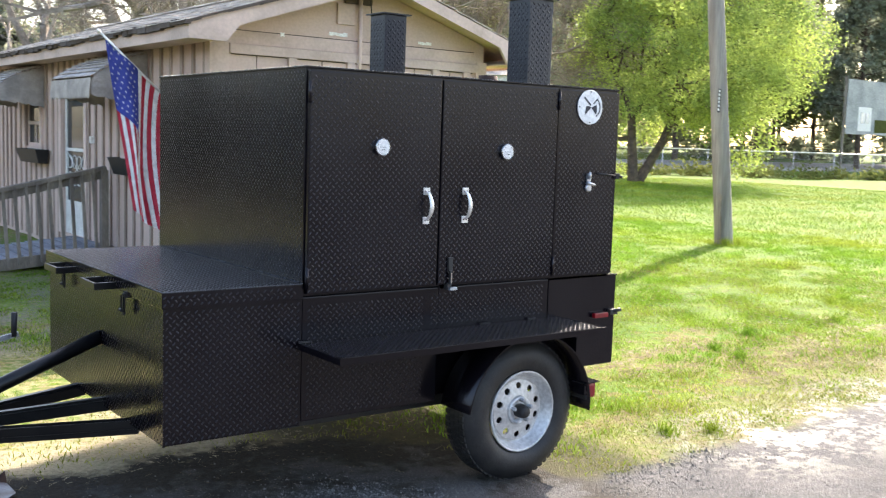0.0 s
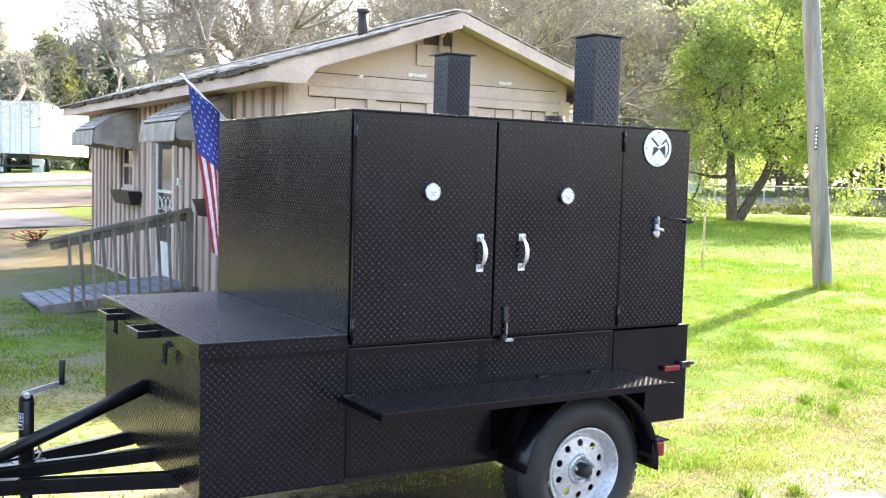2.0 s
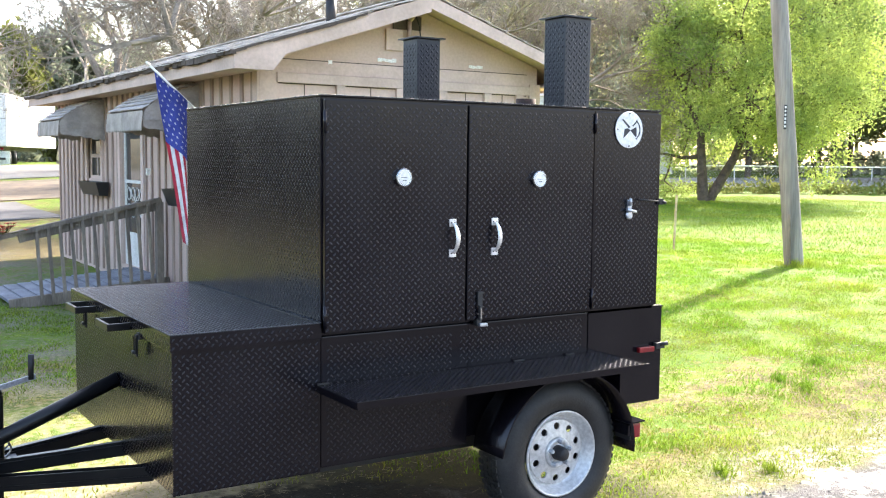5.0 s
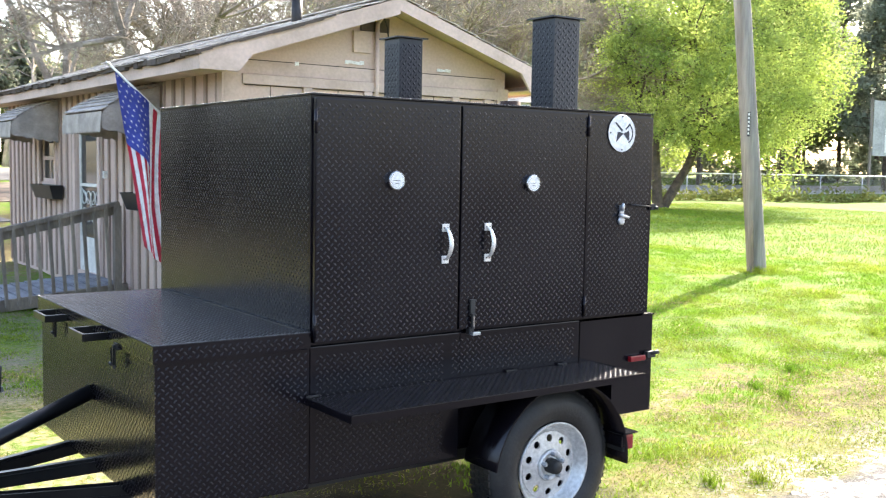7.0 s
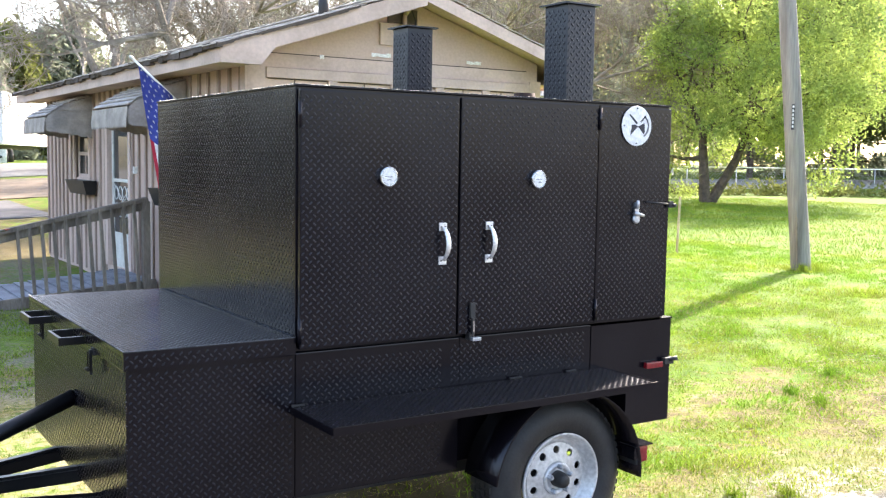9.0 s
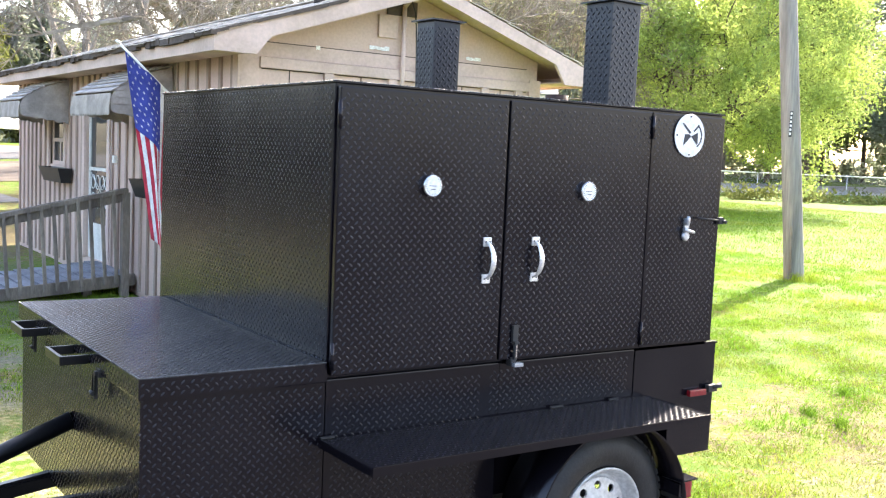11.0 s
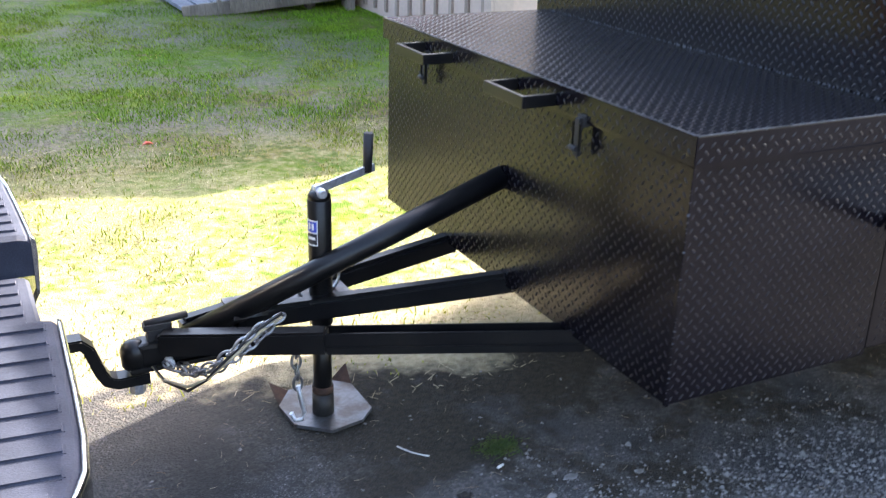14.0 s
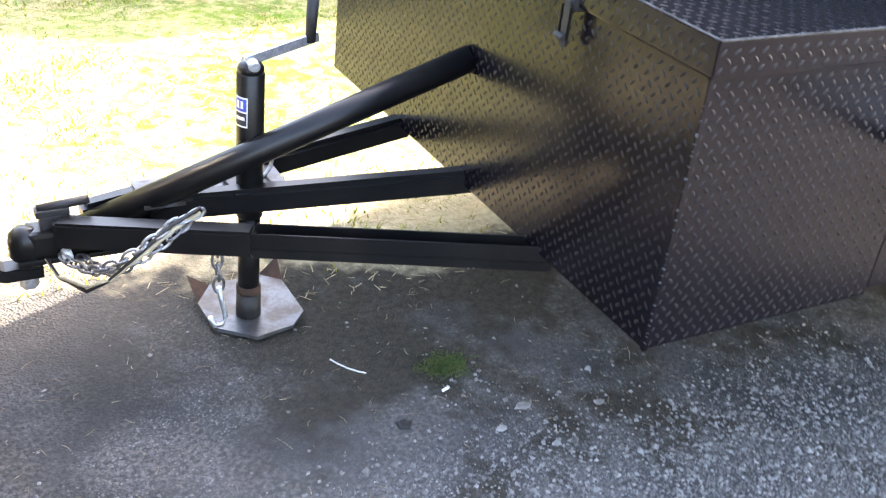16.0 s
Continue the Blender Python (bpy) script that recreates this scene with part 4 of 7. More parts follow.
    part("hub", lathe([(s * 0.05, 0.034), (s * 0.01, 0.033), (s * -0.010, 0.028), (s * -0.018, 0.022), (s * -0.019, 0.004)], (cx, y_out, cz), "y", 28), MATTBLACK, w, "black greasy axle hub cap")
    for k in range(5):
        q = 2 * math.pi * (k + 0.25) / 5
        part("lug_nut", lathe([(s * 0.03, 0.011), (s * 0.008, 0.011), (s * 0.002, 0.007)], (cx + 0.055 * math.cos(q), y_out, cz + 0.055 * math.sin(q)), "y", 6, False), GALV, w)
    return w


def chain(name, parent, pts, link=0.030, label="bright steel safety chain", gap=0.86):
    """A row of stadium links along the given way."""
    P = [Vector(p) for p in pts]
    lens = [0]
    for a, b in zip(P, P[1:]):
        lens.append(lens[-1] + (b - a).length)
    n = max(2, int(lens[-1] / (link * gap)))
    c = part(name, bmesh.new(), CHAINSTEEL, parent, label)
    for k in range(n):
        s = lens[-1] * (k + 0.5) / n
        i = max(j for j in range(len(P) - 1) if lens[j] <= s)
        f = (s - lens[i]) / (lens[i + 1] - lens[i])
        o = P[i].lerp(P[i + 1], f)
        a, b = ring_frame(P[i], P[i + 1])
        d = (P[i + 1] - P[i]).normalized()
        side = (a if k % 2 else b)
        bm = bmesh.new()
        loop = []
        for q in range(14):
            w = 2 * math.pi * q / 14
            loop.append(o + d * (math.cos(w) * link * 0.66) + side * (math.sin(w) * link * 0.36))
        for q in range(14):
            tube(bm, loop[q], loop[(q + 1) % 14], link * 0.115, sides=6, caps=False)
        part("link", bm, CHAINSTEEL, c)
    return c


def trailer():
    t = thing("smoker_trailer", (0.6, 0.8, 0.02), "black diamond-plate barbecue smoker built on a single-axle trailer", "smoker trailer")
    # --- cook cabinet
    cab = part("cabinet", boxes((CX, LX, 0.0, DY, 0.952, HZ), bevel=0.004), BLACK, t, "black diamond-plate cooking cabinet")
    tread(cab, ((CX, DY, 0.955), (0, -1, 0), Z, DY, 0.94, W), high=0.0012)
    part("top_edge", boxes((CX - 0.006, LX + 0.004, -0.012, 0.012, HZ - 0.002, HZ + 0.006), (CX - 0.006, CX + 0.012, 0.012, DY, HZ - 0.002, HZ + 0.005), bevel=0.002), BLACK, cab)
    # --- lower body: front box, strip over the wheel, rear box
    low = part("lower_body", boxes((0.0, 0.705, 0.002, DY - 0.002, 0.415, 0.948), bevel=0.004), BLACK, t, "black diamond-plate lower body")
    part("wheel_arch_panel", boxes((0.707, 1.386, 0.002, DY - 0.002, 0.71, 0.948), bevel=0.004), BLACK, t)
    part("wheel_well", boxes((0.707, 1.60, 0.10, DY - 0.10, 0.415, 0.708)), BLACK, t)
    part("rear_body", boxes((1.390, 1.866, 0.0, DY, 0.7105, 0.942), (1.602, 1.866, 0.0, DY, 0.475, 0.71), bevel=0.0), BLACK, t)
    tread(low, ((0.02, 0.002, 0.43), X, Z, 0.62, 0.50, S), ((0.66, 0.002, 0.77), X, Z, 0.70, 0.17, S), high=0.0007)
    part("rear_ledge", boxes((LX - 0.02, 1.868, -0.008, DY, 0.944, 0.951)), BLACK, t)
    # --- doors
    for k, (x0, x1) in enumerate(((CX + 0.006, 0.668), (0.678, 1.376))):
        d = part("cook_door", boxes((x0, x1, -0.028, -0.003, 0.965, 1.888), bevel=0.004), BLACK, t, "black diamond-plate cooking chamber door")
        tread(d, ((x0, -0.028, 0.967), X, Z, x1 - x0, 0.92, S), high=0.0012)
        hx = 0.597 if k == 0 else 0.815
        th = (0.350, 1.583) if k == 0 else (1.049, 1.576)
        hd = part("handle", handle_mesh(hx, -0.03, 1.262, 1.392), SATIN, d, "satin nickel pull handle")
        for z in (1.262, 1.392):
            part("handle_plate", boxes((hx - 0.017, hx + 0.017, -0.036, -0.030, z - 0.016, z + 0.016), bevel=0.002), SATIN, d)
            for q in (-0.008, 0.008):
                part("screw", lathe([(0, 0.0035), (-0.002, 0.003)], (hx + q, -0.036, z), "y", 8), MATTBLACK, d)
        g = part("thermometer", lathe([(0.012, 0.033), (-0.008, 0.037), (-0.014, 0.037), (-0.016, 0.034), (-0.014, 0.0325)], (th[0], -0.033, th[1]), "y", 40), CHROME, d, "round steel dial thermometer")
        part("dial", lathe([(0, 0.032), (-0.0008, 0.032)], (th[0], -0.048, th[1]), "y", 40), WHITE, d, "white thermometer dial")
        bm = bmesh.new()
        for q in range(22):
            a = radians(-50 + 280 * q / 21)
            m = Matrix.Translation((th[0], -0.0495, th[1])) @ Matrix.Rotation(a, 4, "Y")
            box(bm, 0.026, 0.031, -0.0003, 0.0003, -0.0006, 0.0006, m)
        box(bm, th[0] - 0.020, th[0] + 0.012, -0.050, -0.0493, th[1] - 0.001, th[1] + 0.001)
        box(bm, th[0] - 0.009, th[0] + 0.009, -0.0498, -0.0493, th[1] - 0.013, th[1] - 0.010)
        part("dial_marks", bm, INK, d)
        hxx = x0 - 0.003 if k == 0 else x1 + 0.003
        for z in ((1.83, 1.02) if k == 1 else (1.80, 1.03)):
            part("hinge", lathe([(-0.045, 0.005), (-0.045, 0.0065), (0.045, 0.0065), (0.045, 0.005)], (hxx, -0.033, z), "z", 14), BLACK, d)
    d = part("side_door", boxes((1.388, 1.802, -0.024, -0.003, 0.962, 1.888), bevel=0.004), BLACK, t, "narrow black plate door")
    tread(d, ((1.392, -0.024, 0.966), X, Z, 0.406, 0.918, S), high=0.0005)
    part("door_stop", boxes((1.378, 1.388, -0.030, -0.003, 0.965, 1.888)), BLACK, t)
    part("centre_gap", boxes((0.6685, 0.6775, -0.012, -0.003, 0.965, 1.888)), MATTBLACK, t)
    # round white emblem plate with a dark cut-out figure
    ex, ez = 1.588, 1.808
    em = part("emblem", lathe([(0, 0.084), (-0.003, 0.086), (-0.005, 0.085)], (ex, -0.027, ez), "y", 48), WHITE, d, "round white emblem plate with dark crossed cut-outs")
    wings = (((-0.037, -0.040), (0.007, -0.002), (-0.012, 0.006), (-0.030, 0.004)), ((-0.047, 0.046), (-0.041, 0.050), (0.004, 0.014), (-0.002, 0.006)),
             ((0.007, -0.002), (0.040, -0.034), (0.046, -0.028), (0.044, 0.014)), ((0.018, 0.020), (0.048, 0.046), (0.052, 0.041), (0.024, 0.016)))
    rim = [(0.014 + q * math.cos(w), q * 0.95 * math.sin(w)) for q in (0.050, 0.056) for w in (radians(-58 + 116 * k / 10) for k in range(11))]
    bands = [(rim[k], rim[k + 11], rim[k + 12], rim[k + 1]) for k in range(10)]
    for name, shapes in (("cut_out", wings), ("cut_out_bow", bands)):
        bm = bmesh.new()
        for pts in shapes:
            f = [bm.verts.new((ex + px, -0.0335, ez + pz)) for px, pz in pts]
            q = [bm.verts.new((ex + px, -0.0318, ez + pz)) for px, pz in pts]
            bm.faces.new(f)
            bm.faces.new(q[::-1])
            for i in range(4):
                bm.faces.new((f[i], q[i], q[(i + 1) % 4], f[(i + 1) % 4]))
        bmesh.ops.recalc_face_normals(bm, faces=bm.faces[:])
        part(name, bm, INK, d)
    for px, pz in ((0, -0.076), (-0.074, 0.0), (0.0, 0.076)):
        part("screw", lathe([(0, 0.004), (-0.003, 0.003)], (ex + px, -0.032, ez + pz), "y", 8), MATTBLACK, d)
    # wall bottle opener
    ox, oz = 1.602, 1.432
    bm = lathe([(0.0, 0.020), (-0.006, 0.021), (-0.012, 0.015)], (ox, -0.026, oz - 0.028), "y", 20)
    box(bm, ox - 0.012, ox + 0.012, -0.034, -0.026, oz - 0.03, oz + 0.045)
    tube(bm, (ox - 0.022, -0.04, oz + 0.0), (ox + 0.028, -0.05, oz - 0.012), 0.009, 0.006)
    tube(bm, (ox, -0.035, oz + 0.02), (ox - 0.005, -0.045, oz + 0.052), 0.012, 0.006)
    part("bottle_opener", bm, GALV, d, "grey metal wall bottle opener")
    # slide bolts at the rear edge
    bm = bmesh.new()
    tube(bm, (1.66, -0.034, 1.478), (1.83, -0.034, 1.466), 0.004, sides=8)
    box(bm, 1.790, 1.818, -0.040, -0.025, 1.452, 1.480)
    tube(bm, (1.812, -0.034, 1.466), (1.822, -0.052, 1.460), 0.006, 0.008, sides=10)
    part("slide_bolt", bm, MATTBLACK, t, "black door bolt")
    rf = part("side_marker", boxes((1.70, 1.80, -0.026, -0.005, 0.728, 0.755), bevel=0.005), RED, t, "red side marker reflector")
    bm = boxes((1.81, 1.866, -0.028, -0.005, 0.738, 0.768), bevel=0.004)
    tube(bm, (1.835, -0.024, 0.758), (1.872, -0.040, 0.766), 0.008, 0.011, sides=12)
    part("corner_latch", bm, MATTBLACK, t, "black corner latch with round knob")
    # hasp between the doors
    bm = boxes((0.728, 0.752, -0.040, -0.029, 1.03, 1.09), (0.733, 0.747, -0.046, -0.036, 0.965, 1.03), (0.728, 0.752, -0.034, -0.006, 0.94, 0.972), bevel=0.002)
    hs = part("hasp", bm, MATTBLACK, t, "black hasp catch")
    part("hasp_pin", boxes((0.736, 0.742, -0.05, -0.046, 0.975, 1.02)), CHROME, t)
    part("hasp_loop", boxes((0.735, 0.775, -0.05, -0.030, 0.938, 0.952), bevel=0.003), GALV, t)
    # --- fold-down shelf with angle rim
    sh = part("shelf", boxes((-0.02, 1.45, -0.345, -0.006, 0.738, 0.756), bevel=0.003), BLACK, t, "black diamond-plate side shelf")
    tread(sh, ((-0.01, -0.34, 0.756), X, Y, 1.45, 0.33, UP), high=0.0009)
    part("shelf_rim", boxes((-0.024, 1.452, -0.351, -0.343, 0.730, 0.760), (-0.026, -0.019, -0.343, -0.006, 0.730, 0.758), (1.449, 1.456, -0.343, -0.006, 0.730, 0.758), bevel=0.002), BLACK, t)
    for q in ((-0.02, 0.03, -0.014, -0.004, 0.757, 0.764), (0.95, 1.01, -0.014, -0.004, 0.757, 0.764), (1.25, 1.30, -0.014, -0.004, 0.757, 0.764)):
        part("shelf_hinge", boxes(q), MATTBLACK, t)
    # --- firebox with sloping-lip lid
    fb = part("firebox", boxes((-0.602, -0.004, 0.0, FY, 0.400, 0.950), bevel=0.004), BLACK, t, "black diamond-plate firebox")
    tread(fb, ((-0.602, FY, 0.402), (0, -1, 0), Z, FY, 0.54, W), high=0.0011)
    tread(fb, ((-0.602, 0, 0.402), X, Z, 0.60, 0.54, S), high=0.0009)
    part("corner_weld", boxes((-0.607, -0.597, -0.006, 0.004, 0.40, 0.94), bevel=0.002), BLACK, fb)
    lid = part("lid", boxes((-0.616, CX - 0.004, -0.018, FY + 0.015, 0.944, 1.010), bevel=0.004), BLACK, t, "black diamond-plate firebox lid")
    tread(lid, ((-0.616, -0.018, 1.010), X, Y, 0.580, FY + 0.03, UP), ((-0.616, -0.018, 0.948), X, Z, 0.580, 0.062, S), ((-0.616, FY + 0.015, 0.948), (0, -1, 0), Z, FY + 0.03, 0.062, W), high=0.0010)
    for y0 in (1.03, 0.49):
        hl = part("lid_handle", boxes((-0.70, -0.617, y0, y0 + 0.012, 0.955, 0.985), (-0.70, -0.617, y0 + 0.178, y0 + 0.19, 0.955, 0.985), (-0.71, -0.698, y0, y0 + 0.19, 0.955, 0.985), bevel=0.003), TUBEBLACK, lid, "black angle-iron lid handle")
    for y0 in (1.19, 0.375):
        bm = boxes((-0.622, -0.603, y0 - 0.016, y0 + 0.016, 0.935, 0.962), (-0.632, -0.622, y0 - 0.009, y0 + 0.009, 0.865, 0.955), bevel=0.003)
        tube(bm, (-0.638, y0 - 0.014, 0.885), (-0.638, y0 + 0.014, 0.885), 0.007, sides=10)
        la = part("lid_latch", bm, MATTBLACK, t, "black draw latch")
        part("latch_loop", boxes((-0.635, -0.630, y0 + 0.012, y0 + 0.015, 0.88, 0.945), (-0.635, -0.630, y0 - 0.015, y0 - 0.012, 0.88, 0.945)), TUBEBLACK, la)
    # --- chimneys
    for x0, y0, s, z1 in ((1.575, 0.44, 0.168, 2.385), (1.180, 1.235, 0.150, 2.325)):
        c = part("chimney", boxes((x0, x0 + s, y0, y0 + s, HZ - 0.01, z1), bevel=0.003), FLUESKYTINT, t, "square black diamond-plate chimney with sky tint in its colour")
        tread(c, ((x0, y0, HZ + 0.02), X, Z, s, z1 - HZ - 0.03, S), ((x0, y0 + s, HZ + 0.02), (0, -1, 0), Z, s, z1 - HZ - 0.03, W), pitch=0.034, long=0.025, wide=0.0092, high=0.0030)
        part("rain_cap", boxes((x0 - 0.022, x0 + s + 0.022, y0 - 0.022, y0 + s + 0.022, z1, z1 + 0.007)), FLUESKYTINT, c)
        part("base_flange", boxes((x0 - 0.012, x0 + s + 0.012, y0 - 0.012, y0 + s + 0.012, HZ + 0.004, HZ + 0.022), bevel=0.003), WORNEDGE, c, "worn pale weld round the chimney foot")
    bm = bmesh.new()
    tube(bm, (1.72, 0.95, HZ), (1.72, 0.95, HZ + 0.10), 0.055, sides=18)
    part("top_cap", bm, RUST, t, "rusty round pipe cap on the roof")
    # --- wheels, fender, lights, axle
    wheel(t, 1.135, -0.142, 0.338, -1)
    wheel(t, 1.135, DY + 0.142, 0.338, 1)
    part("axle", boxes((1.105, 1.165, 0.06, DY - 0.06, 0.31, 0.37)), MATTBLACK, t)
    for y0, y1 in ((-0.20, 0.02), (DY - 0.02, DY + 0.20)):
        part("fender", arc_sheet(1.135, 0.335, 0.385, y0, y1, -4, 172), BLACK, t, "rounded black steel fender")
    part("fender_skirt", boxes((1.485, 1.502, -0.19, -0.01, 0.385, 0.435)), BLACK, t)
    part("light_bracket", boxes((1.49, 1.585, -0.195, -0.03, 0.442, 0.448)), BLACK, t)
    tl = part("tail_light", boxes((1.519, 1.572, -0.180, -0.090, 0.366, 0.436), bevel=0.010), RED, t, "red tail light")
    part("light_housing", boxes((1.499, 1.520, -0.184, -0.084, 0.360, 0.440), bevel=0.003), MATTBLACK, t)
    for y0 in (0.20, 1.32):
        part("frame_rail", boxes((0.0, 1.84, y0, y0 + 0.07, 0.33, 0.41)), MATTBLACK, t)
    # unseen bar added low at the rear to keep sun off the ground
    part("rear_shade_bar", boxes((1.79, 1.86, 0.22, 1.38, 0.27, 0.47), bevel=0.004), MATTBLACK, t)
    # --- tongue
    a, b = Vector((-0.56, 0.375, 0.388)), Vector((-1.50, 0.905, 0.315))
    c = a.lerp(b, 0.60)
    part("tongue_tube", beam(c, b, 0.052, 0.062), TUBEBLACK, t, "black square tongue tube")
    side = (b - a).cross(Vector((0, 0, 1))).normalized()
    part("channel_floor", beam(a - Vector((0, 0, 0.018)), c - Vector((0, 0, 0.018)), 0.052, 0.026, 0.003), TUBEBLACK, t)
    for s in (-1, 1):
        off = side * s * 0.0235 + Vector((0, 0, 0.012))
        part("channel_flange", beam(a + off, c + off, 0.005, 0.036, 0.001), TUBEBLACK, t)
    end = (a - b).normalized()
    part("channel_end", beam(a + Vector((0, 0, 0.012)), a + end * 0.006 + Vector((0, 0, 0.012)), 0.052, 0.036, 0.001), TUBEBLACK, t)
    part("tongue_tube", beam((-0.56, 1.085, 0.395), (-1.44, 0.945, 0.325), 0.052, 0.062, 0.012), TUBEBLACK, t, "black square tongue tube")
    part("tongue_tube", beam((-0.55, 0.715, 0.408), (-1.30, 0.905, 0.345), 0.052, 0.062, 0.012), TUBEBLACK, t, "black square tongue tube")
    brace = bmesh.new()
    tube(brace, Vector((-0.60, 0.745, 0.706)), Vector((-1.47, 0.925, 0.294)), 0.031, sides=28)
    part("tongue_brace", brace, TUBEBLACK, t, "black round brace up to the firebox")
    part("gusset", boxes((-1.32, -0.98, 0.86, 0.99, 0.362, 0.372)), PLATE, t, "worn steel gusset plate")
    # --- coupler
    bm = boxes((-1.56, -1.25, 0.897, 0.963, 0.256, 0.318), bevel=0.012)
    cp = part("coupler", bm, TUBEBLACK, t, "black ball coupler")
    part("coupler_socket", lathe([(-0.040, 0.030), (-0.034, 0.034), (0.0, 0.036), (0.018, 0.033), (0.030, 0.022), (0.035, 0.006)], (-1.566, 0.93, 0.288), "z", 28), TUBEBLACK, cp)
    part("coupler_lip", boxes((-1.585, -1.27, 0.890, 0.970, 0.244, 0.256), bevel=0.003), TUBEBLACK, cp)
    bm = boxes((-1.532, -1.478, 0.912, 0.948, 0.316, 0.348), (-1.540, -1.468, 0.914, 0.946, 0.346, 0.362), bevel=0.004)
    tube(bm, (-1.535, 0.93, 0.362), (-1.425, 0.93, 0.372), 0.010, sides=12)
    tube(bm, (-1.475, 0.900, 0.345), (-1.455, 0.905, 0.338), 0.009, sides=10)
    tube(bm, (-1.505, 0.89, 0.330), (-1.505, 0.97, 0.330), 0.006, sides=10)
    part("coupler_lever", bm, MATTBLACK, cp, "black coupler locking lever")
    part("lever_pin", lathe([(-0.03, 0.008), (-0.026, 0.012), (0.026, 0.012), (0.03, 0.008)], (-1.487, 0.897, 0.266), "y", 12), WHITE, cp)
    part("bare_patch", boxes((-1.470, -1.425, 0.905, 0.957, 0.3185, 0.3225), bevel=0.001), GALV, cp, "bare scraped metal patch")
    # --- jack
    jx, jy = -1.072, 0.885
    j = part("tongue_jack", lathe([(0.30, 0.030), (0.302, 0.0315), (0.655, 0.0315), (0.66, 0.027)], (jx, jy, 0), "z", 24), TUBEBLACK, t, "black swivel tongue jack with crank")
    part("inner_leg", lathe([(0.03, 0.026), (0.30, 0.026)], (jx, jy, 0), "z", 20), TUBEBLACK, j)
    part("leg_collar", lathe([(0.085, 0.0262), (0.087, 0.030), (0.105, 0.030), (0.107, 0.0262)], (jx, jy, 0), "z", 20), RUST, j)
    part("leg_base", lathe([(0.012, 0.031), (0.085, 0.030)], (jx, jy, 0), "z", 20), MATTBLACK, j)
    part("jack_cap", lathe([(0.655, 0.030), (0.668, 0.030), (0.678, 0.024), (0.682, 0.010)], (jx, jy, 0), "z", 20), TUBEBLACK, j)
    part("crank_bolt", lathe([(-0.03, 0.010), (-0.026, 0.014), (0.026, 0.014), (0.03, 0.010)], (jx, jy, 0.676), "y", 10), GALV, j)
    bm = bmesh.new()
    box(bm, -0.012, 0.175, -0.0035, 0.0035, -0.011, 0.011, look((jx, jy, 0.684), (jx + 0.15, jy + 0.03, 0.712)) @ Matrix.Rotation(radians(90), 4, "Y") @ Matrix.Rotation(radians(90), 4, "X"))
    part("crank_arm", bm, GALV, j, "bright flat crank arm")
    bm = bmesh.new()
    tube(bm, (jx + 0.148, jy + 0.03, 0.705), (jx + 0.152, jy + 0.03, 0.812), 0.012, 0.0135, sides=16)
    part("crank_grip", bm, MATTBLACK, j, "black crank grip")
    # the sticker on the jack: a blue panel over black bars, lettering not legible but for one letter-like mark
    part("sticker", lathe_patch(jx, jy, 0.0320, 0.535, 0.606, 172, 240), WHITE, j, "blue and white maker's sticker")
    for z0, z1, a0, a1, mt in ((0.573, 0.602, 176, 236, BLUE), (0.539, 0.569, 176, 236, INK)):
        part("sticker_panel", lathe_patch(jx, jy, 0.0323, z0, z1, a0, a1), mt, j)
    for z0, z1, a0, a1 in ((0.579, 0.597, 190, 202), (0.579, 0.597, 210, 222), (0.552, 0.560, 184, 228)):
        part("sticker_mark", lathe_patch(jx, jy, 0.0326, z0, z1, a0, a1), WHITE, j)
    bm = boxes((jx - 0.05, jx + 0.05, jy - 0.05, jy + 0.05, 0.374, 0.386), (jx - 0.036, jx + 0.036, jy - 0.045, jy + 0.045, 0.330, 0.374), bevel=0.003)
    part("jack_bracket", bm, TUBEBLACK, j)
    # foot plate with turned-up corners
    bm = bmesh.new()
    oct_pts = [(-1.169, 0.851), (-1.083, 0.780), (-0.985, 0.800), (-0.938, 0.850), (-0.940, 1.005), (-0.990, 1.05), (-1.125, 1.04), (-1.177, 0.965)]
    f = [bm.verts.new((a, b, 0.020)) for a, b in oct_pts]
    r = [bm.verts.new((a, b, 0.010)) for a, b in oct_pts]
    bm.faces.new(f)
    bm.faces.new(r[::-1])
    for i in range(8):
        bm.faces.new((f[i], r[i], r[(i + 1) % 8], f[(i + 1) % 8]))
    bmesh.ops.recalc_face_normals(bm, faces=bm.faces[:])
    part("foot_plate", bm, PLATE, j, "scuffed grey steel foot plate")
    for a, b, c in (((-1.177, 0.965), (-1.125, 1.04), (-1.183, 1.045)), ((-0.990, 1.05), (-0.940, 1.005), (-0.935, 1.065))):
        bm = bmesh.new()
        v = [bm.verts.new((*a, 0.019)), bm.verts.new((*b, 0.019)), bm.verts.new((*c, 0.058))]
        v2 = [bm.verts.new(q.co + Vector((0.003, 0.003, -0.004))) for q in v]
        bm.faces.new(v)
        bm.faces.new(v2[::-1])
        for i in range(3):
            bm.faces.new((v[i], v2[i], v2[(i + 1) % 3], v[(i + 1) % 3]))
        bmesh.ops.recalc_face_normals(bm, faces=bm.faces[:])
        part("turned_corner", bm, RUST, j, "rusty turned-up plate corner")
    part("worn_edge", boxes((-0.6155, CX - 0.006, -0.0195, -0.0155, 1.0085, 1.0115), (-0.6175, -0.6135, -0.0155, FY + 0.013, 1.0085, 1.0115), bevel=0.001), WORNEDGE, lid, "scuffed bright lid edge")
    # --- weld beads along the seams
    rng = np.random.default_rng(8)
